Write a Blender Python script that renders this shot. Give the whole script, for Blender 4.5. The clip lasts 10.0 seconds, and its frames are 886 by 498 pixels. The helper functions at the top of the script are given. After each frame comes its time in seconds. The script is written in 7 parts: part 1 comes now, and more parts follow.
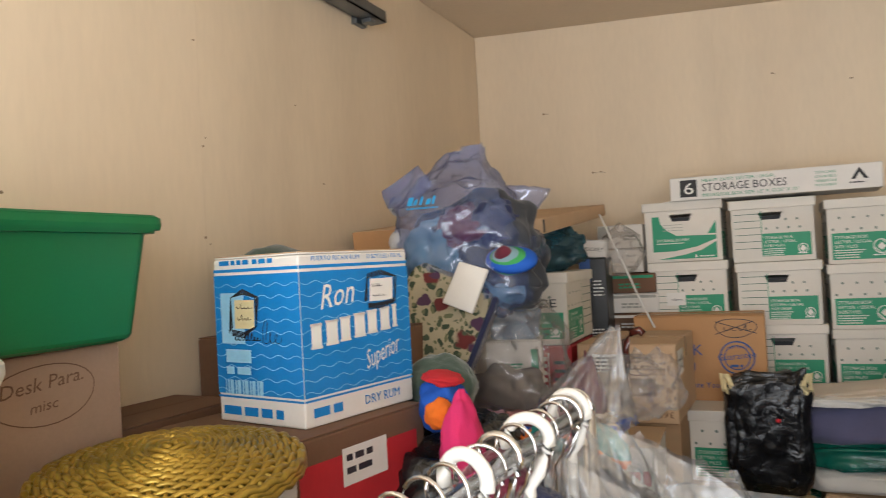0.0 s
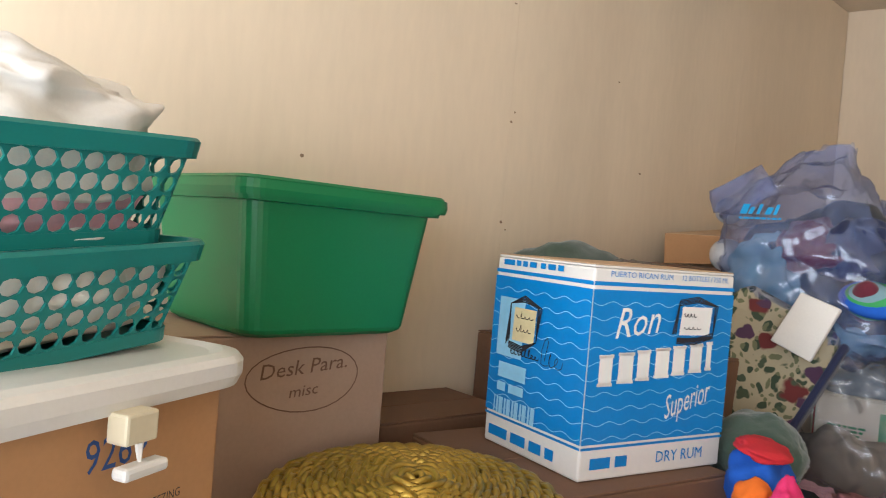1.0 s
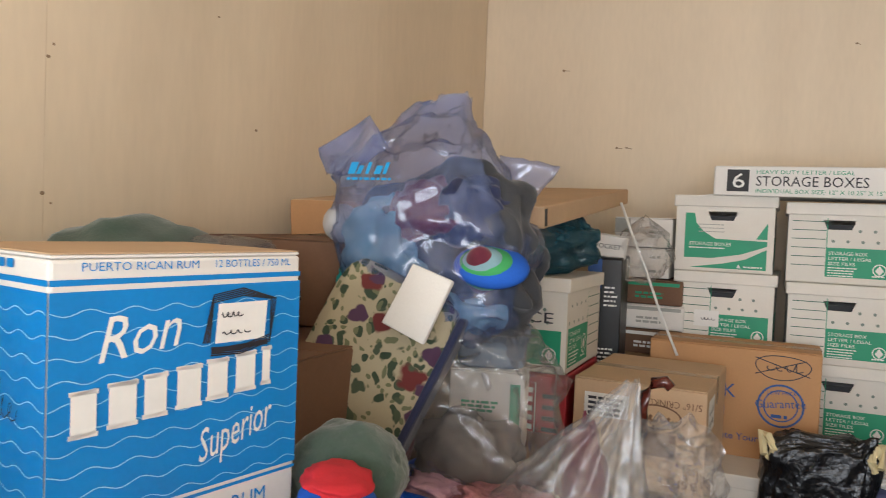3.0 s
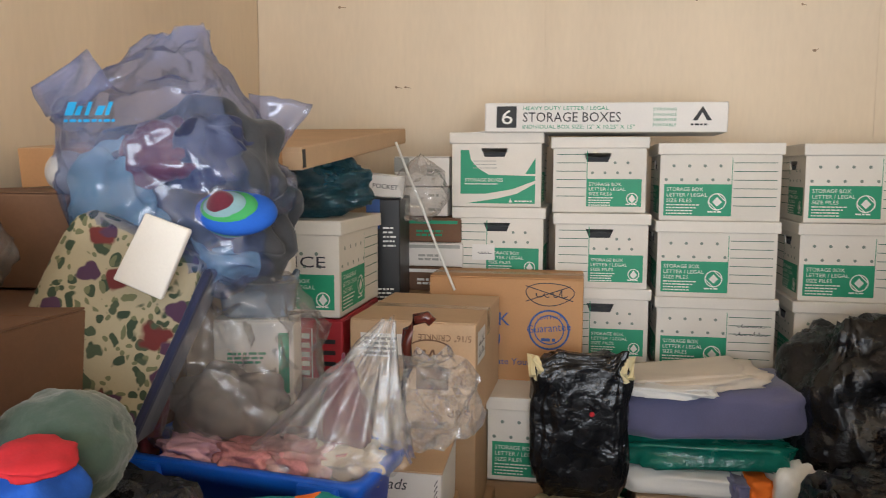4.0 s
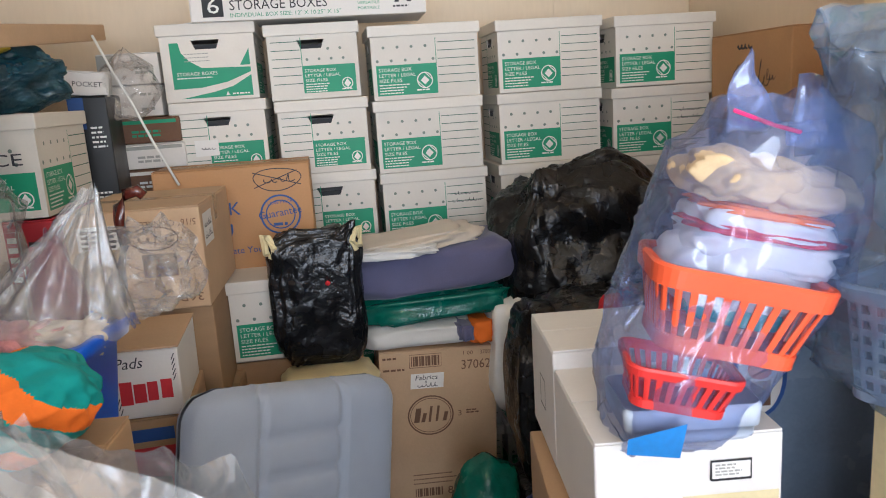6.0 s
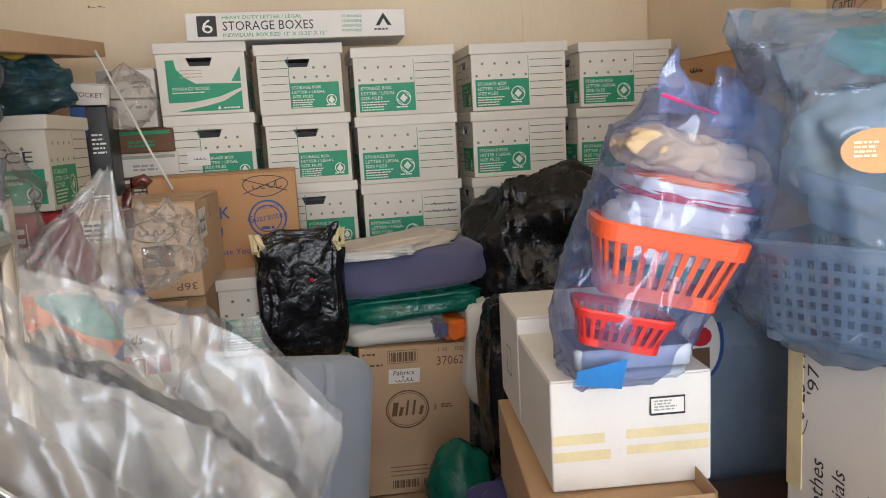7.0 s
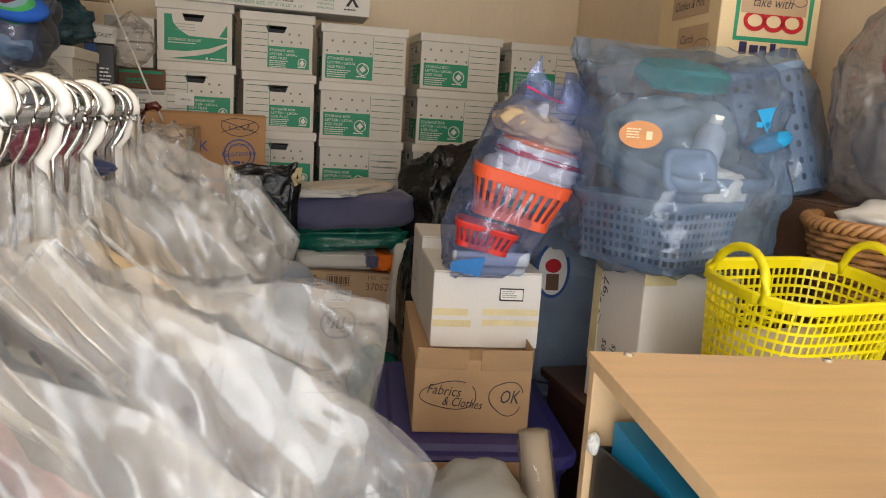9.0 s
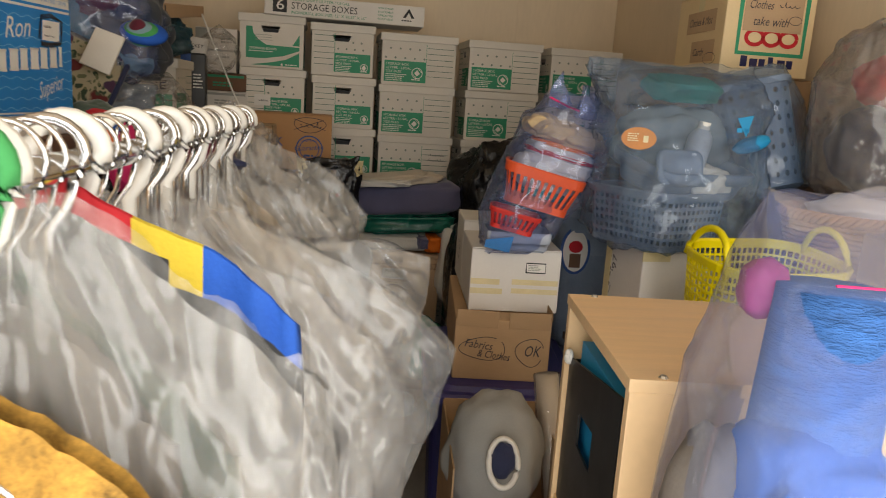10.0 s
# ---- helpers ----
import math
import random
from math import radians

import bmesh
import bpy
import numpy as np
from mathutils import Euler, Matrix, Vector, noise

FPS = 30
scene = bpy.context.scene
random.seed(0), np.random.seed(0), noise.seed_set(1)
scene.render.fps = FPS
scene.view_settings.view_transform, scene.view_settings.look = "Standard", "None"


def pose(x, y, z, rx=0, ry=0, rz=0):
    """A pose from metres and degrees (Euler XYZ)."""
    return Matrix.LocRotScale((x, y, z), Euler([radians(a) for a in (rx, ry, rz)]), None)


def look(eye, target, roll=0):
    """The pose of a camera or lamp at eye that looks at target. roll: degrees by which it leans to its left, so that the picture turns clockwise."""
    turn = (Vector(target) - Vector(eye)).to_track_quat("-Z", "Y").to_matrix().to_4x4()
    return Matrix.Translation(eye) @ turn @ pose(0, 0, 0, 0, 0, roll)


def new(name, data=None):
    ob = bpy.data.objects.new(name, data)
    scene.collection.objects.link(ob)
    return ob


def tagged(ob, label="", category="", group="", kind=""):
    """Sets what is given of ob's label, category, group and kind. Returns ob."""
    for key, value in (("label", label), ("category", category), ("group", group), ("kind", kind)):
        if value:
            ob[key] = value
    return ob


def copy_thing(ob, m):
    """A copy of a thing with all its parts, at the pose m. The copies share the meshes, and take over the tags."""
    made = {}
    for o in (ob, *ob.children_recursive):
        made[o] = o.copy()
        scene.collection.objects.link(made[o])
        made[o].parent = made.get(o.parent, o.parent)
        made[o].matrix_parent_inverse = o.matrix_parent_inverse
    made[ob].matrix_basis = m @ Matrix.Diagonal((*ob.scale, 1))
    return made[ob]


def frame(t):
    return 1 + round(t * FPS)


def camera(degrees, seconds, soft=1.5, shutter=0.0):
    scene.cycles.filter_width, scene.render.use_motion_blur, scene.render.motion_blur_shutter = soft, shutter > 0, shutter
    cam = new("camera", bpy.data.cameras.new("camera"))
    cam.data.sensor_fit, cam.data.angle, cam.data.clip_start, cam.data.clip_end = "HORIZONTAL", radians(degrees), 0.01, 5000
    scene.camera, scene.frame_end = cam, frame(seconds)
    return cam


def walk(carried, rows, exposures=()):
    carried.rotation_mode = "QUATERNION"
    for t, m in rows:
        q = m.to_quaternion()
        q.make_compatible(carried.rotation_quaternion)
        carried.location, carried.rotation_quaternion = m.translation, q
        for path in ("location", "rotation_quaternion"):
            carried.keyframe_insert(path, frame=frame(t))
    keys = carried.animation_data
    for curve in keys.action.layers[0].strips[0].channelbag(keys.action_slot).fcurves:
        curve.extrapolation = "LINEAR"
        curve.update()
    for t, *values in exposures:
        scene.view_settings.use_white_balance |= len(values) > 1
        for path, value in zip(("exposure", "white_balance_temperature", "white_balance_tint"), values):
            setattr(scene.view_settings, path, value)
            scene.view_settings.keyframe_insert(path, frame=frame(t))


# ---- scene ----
cam = camera(61.2, 10.0, soft=1.0, shutter=0.14)
PATH = [
    (0, (0.156, 0.125, 1.656), (-0.678, 2.024, 1.692), -3.1),
    (0.5, (0.073, 0.301, 1.702), (-1.207, 1.933, 1.701), 1.6),
    (1, (0.004, 0.351, 1.712), (-1.5, 1.778, 1.675), 4.8),
    (1.5, (-0.065, 0.513, 1.742), (-1.664, 1.833, 1.706), 6.9),
    (2, (-0.066, 0.656, 1.749), (-1.502, 2.153, 1.694), 4.9),
    (2.5, (-0.043, 0.735, 1.739), (-1.171, 2.475, 1.691), 3.1),
    (3, (-0.012, 0.786, 1.735), (-0.866, 2.675, 1.659), 2.3),
    (3.2, (0.003, 0.808, 1.732), (-0.742, 2.741, 1.633), 2.0),
    (4.3, (0.123, 0.876, 1.723), (-0.118, 2.92, 1.467), -0.7),
    (4.5, (0.144, 0.88, 1.715), (-0.022, 2.928, 1.436), -1.3),
    (5, (0.177, 0.868, 1.684), (0.149, 2.912, 1.334), -2.4),
    (5.5, (0.188, 0.849, 1.629), (0.326, 2.875, 1.205), -2.9),
    (6, (0.183, 0.755, 1.585), (0.468, 2.764, 1.157), -3.8),
    (6.2, (0.195, 0.7, 1.566), (0.494, 2.709, 1.147), -4.6),
    (7.3, (0.136, 0.507, 1.478), (0.53, 2.522, 1.184), -2.3),
    (7.5, (0.138, 0.455, 1.467), (0.548, 2.468, 1.187), -1.5),
    (8, (0.11, 0.239, 1.464), (0.55, 2.241, 1.149), 0.0),
    (8.5, (0.11, 0.106, 1.468), (0.566, 2.098, 1.112), 1.8),
    (9, (0.092, -0.063, 1.464), (0.589, 1.915, 1.088), 3.7),
    (9.5, (0.089, -0.261, 1.436), (0.588, 1.717, 1.069), 5.0),
    (10, (0.038, -0.484, 1.513), (0.394, 1.517, 1.103), 3.8),
]
walk(cam, [(t, look(eye, target, roll)) for t, eye, target, roll in PATH],
     exposures=[(0.0, 0.05, 6350, 10), (0.5, 0.12, 6050, 10), (1.0, 0.14, 5900, 10), (1.5, 0.05, 5850, 10), (2.0, 0.25, 6000, 10), (3.0, 0.25, 6150, 10), (4.5, 0.52, 6000, 10), (5.5, 0.58, 5650, 10), (6.2, 0.5, 5750, 10), (7.5, 0.13, 6200, 10), (8.5, -0.13, 6300, 10), (9.0, -0.35, 6700, 10), (9.5, -0.62, 6800, 10), (10.0, -0.92, 7250, 10)])

# ---- light ----
world = bpy.data.worlds.new("sky")
scene.world = world
world.use_nodes = True
wn = world.node_tree
sky = wn.nodes.new("ShaderNodeTexSky")
sky.sky_type, sky.sun_disc = "NISHITA", False
sky.sun_elevation, sky.sun_rotation = radians(48), radians(200)
wn.links.new(sky.outputs[0], wn.nodes["Background"].inputs[0])
wn.nodes["Background"].inputs[1].default_value = 0.12

sun_data = bpy.data.lights.new("sun", "SUN")
sun_data.energy, sun_data.angle, sun_data.color = 3.0, radians(0.6), (1.0, 0.95, 0.87)
sun = new("sun", sun_data)
sun.matrix_world = look((3.0, -6.0, 8.0), (0.0, -2.2, 0.0))

door_light = bpy.data.lights.new("door_daylight", "AREA")
door_light.shape, door_light.size, door_light.size_y = "RECTANGLE", 2.66, 2.30
door_light.energy, door_light.color = 138.0, (0.97, 0.985, 1.0)
door_lamp = new("door_daylight", door_light)
door_lamp.matrix_world = look((0.25, -1.12, 1.18), (0.25, 3.0, 1.18))


# ---- materials ----
def material(name, color, rough=0.6, metal=0.0, vary=0.15, scale=9.0, grain=120.0, bump=0.15, alpha=None,
             spots=0.0, stretch=(1, 1, 1), coat=0.0, random_tone=0.0, bump_dist=0.004, sheen=0.0, edge=0.0):
    """A surface with coarse stains, fine grain and relief. alpha: (least, most) opacity of a film, patchy."""
    m = bpy.data.materials.new(name)
    m.use_nodes = True
    nt = m.node_tree
    p = nt.nodes["Principled BSDF"]
    co = nt.nodes.new("ShaderNodeTexCoord")
    mp = nt.nodes.new("ShaderNodeMapping")
    mp.inputs["Scale"].default_value = stretch
    nt.links.new(co.outputs["Object"], mp.inputs[0])
    big = nt.nodes.new("ShaderNodeTexNoise")
    big.inputs["Scale"].default_value, big.inputs["Detail"].default_value = scale, 5.0
    fine = nt.nodes.new("ShaderNodeTexNoise")
    fine.inputs["Scale"].default_value, fine.inputs["Detail"].default_value = grain, 3.0
    for n in (big, fine):
        nt.links.new(mp.outputs[0], n.inputs["Vector"])
    mix = nt.nodes.new("ShaderNodeMath")
    mix.operation = "MULTIPLY_ADD"
    mix.inputs[1].default_value = 0.4
    nt.links.new(fine.outputs[0], mix.inputs[0])
    nt.links.new(big.outputs[0], mix.inputs[2])
    ramp = nt.nodes.new("ShaderNodeValToRGB")
    c = np.array(color[:3])
    ramp.color_ramp.elements[0].position, ramp.color_ramp.elements[1].position = 0.38, 1.02
    ramp.color_ramp.elements[0].color = (*np.clip(c * (1 - vary), 0, 1), 1)
    ramp.color_ramp.elements[1].color = (*np.clip(c * (1 + vary), 0, 1), 1)
    nt.links.new(mix.outputs[0], ramp.inputs[0])
    out = ramp.outputs[0]
    if spots:
        sp = nt.nodes.new("ShaderNodeTexNoise")
        sp.inputs["Scale"].default_value, sp.inputs["Detail"].default_value = scale * 0.45, 8.0
        nt.links.new(mp.outputs[0], sp.inputs["Vector"])
        sr = nt.nodes.new("ShaderNodeValToRGB")
        sr.color_ramp.elements[0].position, sr.color_ramp.elements[1].position = 0.55, 0.72
        sr.color_ramp.elements[0].color, sr.color_ramp.elements[1].color = (0, 0, 0, 1), (spots, spots, spots, 1)
        nt.links.new(sp.outputs[0], sr.inputs[0])
        mx = nt.nodes.new("ShaderNodeMixRGB")
        mx.blend_type = "MULTIPLY"
        mx.inputs[2].default_value = (0.55, 0.47, 0.38, 1)
        nt.links.new(sr.outputs[0], mx.inputs[0])
        nt.links.new(out, mx.inputs[1])
        out = mx.outputs[0]
    if random_tone:
        info = nt.nodes.new("ShaderNodeObjectInfo")
        rm = nt.nodes.new("ShaderNodeMapRange")
        rm.inputs[3].default_value, rm.inputs[4].default_value = 1 - random_tone, 1 + random_tone
        nt.links.new(info.outputs["Random"], rm.inputs[0])
        hs = nt.nodes.new("ShaderNodeHueSaturation")
        nt.links.new(rm.outputs[0], hs.inputs["Value"])
        nt.links.new(out, hs.inputs["Color"])
        out = hs.outputs[0]
    nt.links.new(out, p.inputs["Base Color"])
    p.inputs["Metallic"].default_value = metal
    rr = nt.nodes.new("ShaderNodeMapRange")
    rr.inputs[3].default_value, rr.inputs[4].default_value = max(rough - 0.1, 0.03), min(rough + 0.1, 1)
    nt.links.new(big.outputs[0], rr.inputs[0])
    nt.links.new(rr.outputs[0], p.inputs["Roughness"])
    p.inputs["Coat Weight"].default_value = coat
    p.inputs["Sheen Weight"].default_value = sheen
    if bump:
        b = nt.nodes.new("ShaderNodeBump")
        b.inputs["Strength"].default_value, b.inputs["Distance"].default_value = bump, bump_dist
        nt.links.new(mix.outputs[0], b.inputs["Height"])
        nt.links.new(b.outputs[0], p.inputs["Normal"])
    if alpha:
        ar = nt.nodes.new("ShaderNodeMapRange")
        ar.inputs[1].default_value, ar.inputs[2].default_value = 0.35, 0.7
        ar.inputs[3].default_value, ar.inputs[4].default_value = alpha
        nt.links.new(big.outputs[0], ar.inputs[0])
        if edge:
            lw = nt.nodes.new("ShaderNodeTexNoise")
            lw.inputs["Scale"].default_value = scale * 3
            nt.links.new(mp.outputs[0], lw.inputs["Vector"])
            ad = nt.nodes.new("ShaderNodeMath")
            ad.operation = "MULTIPLY_ADD"
            ad.inputs[1].default_value = edge
            nt.links.new(lw.outputs[0], ad.inputs[0])
            nt.links.new(ar.outputs[0], ad.inputs[2])
            nt.links.new(ad.outputs[0], p.inputs["Alpha"])
        else:
            nt.links.new(ar.outputs[0], p.inputs["Alpha"])
    return m


M = {}


def mat(key, *a, **k):
    M[key] = material(key, *a, **k)


mat("wall_paint", (0.77, 0.645, 0.48), 0.58, vary=0.08, scale=2.6, grain=60, bump=0.12, spots=0.22, stretch=(1, 1, 0.22))
mat("ceiling_paint", (0.70, 0.59, 0.45), 0.75, vary=0.08, scale=1.5, grain=50, bump=0.1)
mat("concrete", (0.30, 0.29, 0.27), 0.85, vary=0.25, scale=4, grain=90, bump=0.3, spots=0.4)
mat("mark", (0.30, 0.20, 0.12), 0.8, vary=0.4, scale=40)
mat("cardboard", (0.43, 0.275, 0.15), 0.8, vary=0.10, scale=7, grain=160, bump=0.14, spots=0.25, stretch=(1, 1, 2.5), random_tone=0.10)
mat("cardboard_light", (0.55, 0.38, 0.235), 0.8, vary=0.09, scale=7, grain=150, bump=0.14, spots=0.2, random_tone=0.06)
mat("cardboard_orange", (0.50, 0.27, 0.12), 0.75, vary=0.10, scale=7, grain=150, bump=0.12, spots=0.15)
mat("cardboard_pink", (0.42, 0.285, 0.20), 0.8, vary=0.10, scale=6, grain=150, bump=0.12, spots=0.3)
# dark brown board; on hidden supports its colour also paints the shade between piles
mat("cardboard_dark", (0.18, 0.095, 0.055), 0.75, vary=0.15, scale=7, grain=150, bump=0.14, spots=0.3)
mat("box_white", (0.74, 0.70, 0.63), 0.6, vary=0.05, scale=6, grain=130, bump=0.08, spots=0.22, random_tone=0.05)
mat("card_white", (0.76, 0.73, 0.69), 0.6, vary=0.05, scale=6, grain=130, bump=0.1, spots=0.2)
mat("card_cream", (0.78, 0.61, 0.36), 0.6, vary=0.06, scale=6, grain=130, bump=0.1, spots=0.2)
mat("print_green", (0.018, 0.30, 0.155), 0.55, vary=0.08, scale=12, grain=200, bump=0.04)
mat("print_line", (0.02, 0.13, 0.08), 0.6, vary=0.1, scale=20, bump=0.02)
mat("print_white", (0.80, 0.79, 0.75), 0.6, vary=0.04, scale=20, bump=0.03)
mat("print_dot", (0.20, 0.25, 0.21), 0.6, vary=0.1, scale=30, bump=0.03)
mat("print_black", (0.02, 0.02, 0.022), 0.6, vary=0.2, scale=30, bump=0.03)
mat("print_grey", (0.36, 0.36, 0.33), 0.6, vary=0.1, scale=30, bump=0.03)
mat("print_blue", (0.03, 0.09, 0.30), 0.6, vary=0.1, scale=30, bump=0.03)
mat("print_azure", (0.008, 0.17, 0.50), 0.45, vary=0.15, scale=30, bump=0.03)
mat("print_red", (0.55, 0.03, 0.04), 0.5, vary=0.1, scale=20, bump=0.03)
mat("print_brown", (0.17, 0.09, 0.05), 0.7, vary=0.1, scale=20, bump=0.03)
mat("marker_ink", (0.03, 0.03, 0.04), 0.5, vary=0.3, scale=30, bump=0.0)
mat("rum_blue", (0.008, 0.22, 0.60), 0.42, vary=0.10, scale=8, grain=160, bump=0.05, spots=0.1)
mat("rum_pale", (0.30, 0.60, 0.82), 0.42, vary=0.1, scale=9, bump=0.03)
mat("red_box", (0.38, 0.02, 0.03), 0.5, vary=0.15, scale=9, bump=0.06)
mat("tape_cream", (0.72, 0.62, 0.36), 0.35, vary=0.12, scale=14, bump=0.1)
mat("tape_clear", (0.62, 0.50, 0.34), 0.15, vary=0.12, scale=14, bump=0.15, alpha=(0.3, 0.6))
mat("paper", (0.82, 0.80, 0.76), 0.7, vary=0.05, scale=14, bump=0.15)
mat("green_tote", (0.010, 0.176, 0.060), 0.38, vary=0.10, scale=4, grain=220, bump=0.05)
mat("teal_plastic", (0.012, 0.20, 0.185), 0.40, vary=0.10, scale=8, grain=200, bump=0.05)
mat("white_plastic", (0.78, 0.77, 0.73), 0.38, vary=0.05, scale=8, grain=200, bump=0.05, spots=0.1)
mat("cream_plastic", (0.70, 0.63, 0.45), 0.4, vary=0.08, scale=8, bump=0.05)
mat("blue_tote", (0.012, 0.12, 0.72), 0.35, vary=0.12, scale=6, grain=200, bump=0.05)
mat("navy_tote", (0.018, 0.018, 0.09), 0.4, vary=0.2, scale=6, bump=0.05)
mat("purple_lid", (0.032, 0.030, 0.17), 0.38, vary=0.15, scale=6, bump=0.05)
mat("orange_plastic", (0.80, 0.105, 0.035), 0.38, vary=0.08, scale=8, bump=0.04)
mat("red_plastic", (0.66, 0.035, 0.03), 0.38, vary=0.08, scale=8, bump=0.04)
mat("yellow_plastic", (0.78, 0.66, 0.008), 0.36, vary=0.08, scale=8, bump=0.04)
mat("greyblue_plastic", (0.20, 0.26, 0.36), 0.4, vary=0.12, scale=8, bump=0.04)
mat("pale_plastic", (0.50, 0.56, 0.66), 0.35, vary=0.08, scale=8, bump=0.04)
mat("clear_tote", (0.28, 0.36, 0.48), 0.25, vary=0.15, scale=5, bump=0.04, alpha=(0.72, 0.88))
mat("frost_ball", (0.66, 0.67, 0.68), 0.3, vary=0.08, scale=14, bump=0.1, alpha=(0.45, 0.75))
mat("black_film", (0.007, 0.007, 0.008), 0.27, vary=0.3, scale=13, grain=34, bump=0.5, bump_dist=0.03)
mat("green_film", (0.008, 0.14, 0.10), 0.25, vary=0.3, scale=12, grain=40, bump=0.6, bump_dist=0.016)
mat("tealbag_film", (0.015, 0.07, 0.10), 0.25, vary=0.35, scale=10, grain=40, bump=0.6, bump_dist=0.016, alpha=(0.7, 0.92))
mat("cloth_white", (0.72, 0.70, 0.66), 0.9, vary=0.06, scale=10, grain=260, bump=0.25, sheen=0.2)
mat("cloth_beige", (0.60, 0.52, 0.42), 0.9, vary=0.10, scale=9, grain=260, bump=0.25, sheen=0.2)
mat("cloth_taupe", (0.17, 0.15, 0.135), 0.9, vary=0.2, scale=9, grain=240, bump=0.3)
mat("cloth_slate", (0.115, 0.115, 0.21), 0.9, vary=0.15, scale=9, grain=260, bump=0.3, sheen=0.3)
mat("cloth_haze", (0.26, 0.32, 0.37), 0.8, vary=0.12, scale=9, grain=200, bump=0.2)
mat("cloth_navy", (0.02, 0.026, 0.07), 0.9, vary=0.2, scale=9, grain=240, bump=0.3, sheen=0.2)
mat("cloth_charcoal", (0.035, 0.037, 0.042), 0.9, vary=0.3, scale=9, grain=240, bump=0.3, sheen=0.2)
mat("cloth_maroon", (0.12, 0.012, 0.03), 0.9, vary=0.2, scale=9, grain=240, bump=0.3, sheen=0.3)
mat("cloth_red", (0.55, 0.02, 0.03), 0.85, vary=0.15, scale=9, grain=240, bump=0.25)
mat("cloth_pink", (0.72, 0.03, 0.16), 0.85, vary=0.12, scale=9, grain=240, bump=0.25)
mat("cloth_pinkball", (0.36, 0.04, 0.17), 0.6, vary=0.12, scale=12, bump=0.1)
mat("cloth_rose", (0.50, 0.22, 0.23), 0.85, vary=0.5, scale=34, grain=240, bump=0.25)
mat("cloth_lightpink", (0.70, 0.42, 0.50), 0.85, vary=0.15, scale=18, bump=0.2)
mat("cloth_teal", (0.006, 0.25, 0.245), 0.85, vary=0.12, scale=9, grain=240, bump=0.25)
mat("cloth_orange", (0.80, 0.17, 0.012), 0.85, vary=0.10, scale=9, grain=240, bump=0.25)
mat("cloth_green", (0.05, 0.085, 0.065), 0.95, vary=0.2, scale=12, grain=200, bump=0.4, sheen=0.4)
mat("cloth_royal", (0.012, 0.10, 0.50), 0.85, vary=0.15, scale=9, grain=240, bump=0.25)
mat("mat_blue", (0.030, 0.135, 0.42), 0.75, vary=0.35, scale=30, grain=150, bump=1.0, stretch=(1, 1, 3), bump_dist=0.006)
mat("mat_bright", (0.014, 0.12, 0.46), 0.6, vary=0.12, scale=9, grain=120, bump=0.2)
mat("cloth_sky", (0.20, 0.34, 0.39), 0.85, vary=0.12, scale=9, grain=240, bump=0.25)
mat("cloth_lime", (0.05, 0.33, 0.10), 0.85, vary=0.12, scale=9, grain=240, bump=0.25)
mat("cloth_grey", (0.30, 0.30, 0.29), 0.9, vary=0.1, scale=9, grain=240, bump=0.25)
mat("cloth_yellow", (0.70, 0.52, 0.05), 0.85, vary=0.1, scale=9, grain=240, bump=0.2)
mat("chair_fabric", (0.29, 0.325, 0.385), 0.92, vary=0.08, scale=10, grain=420, bump=0.35, sheen=0.3)
mat("gold_straw", (0.42, 0.28, 0.045), 0.32, metal=0.55, vary=0.3, scale=26, grain=200, bump=0.2)
mat("wicker", (0.40, 0.20, 0.075), 0.5, vary=0.3, scale=30, grain=200, bump=0.2)
mat("birch", (0.76, 0.53, 0.30), 0.42, vary=0.09, scale=5, grain=60, bump=0.04, stretch=(1, 9, 1))
mat("dark_wood", (0.055, 0.025, 0.014), 0.45, vary=0.25, scale=6, grain=60, stretch=(1, 1, 8), bump=0.08)
mat("umbrella_wood", (0.09, 0.018, 0.012), 0.25, vary=0.25, scale=10, coat=0.5, bump=0.02)
mat("black_card", (0.010, 0.010, 0.011), 0.4, vary=0.2, scale=12, bump=0.04)
mat("folder_blue", (0.005, 0.30, 0.62), 0.5, vary=0.08, scale=12, bump=0.04)
mat("chrome", (0.72, 0.73, 0.75), 0.16, metal=1.0, vary=0.05, scale=12, bump=0.0)
mat("steel_dark", (0.20, 0.22, 0.24), 0.4, metal=0.9, vary=0.2, scale=14, bump=0.1)
mat("cloth_print", (0.50, 0.27, 0.05), 0.85, vary=0.9, scale=26, grain=240, bump=0.25, spots=0.6)
mat("cloth_tan", (0.58, 0.43, 0.25), 0.9, vary=0.12, scale=9, grain=260, bump=0.25, sheen=0.2)
mat("smoke_plastic", (0.20, 0.27, 0.38), 0.35, vary=0.1, scale=8, bump=0.04)
mat("melon_sticker", (0.55, 0.21, 0.04), 0.4, vary=0.2, scale=16, bump=0.02)
mat("asphalt", (0.055, 0.055, 0.056), 0.9, vary=0.3, scale=6, grain=200, bump=0.4)


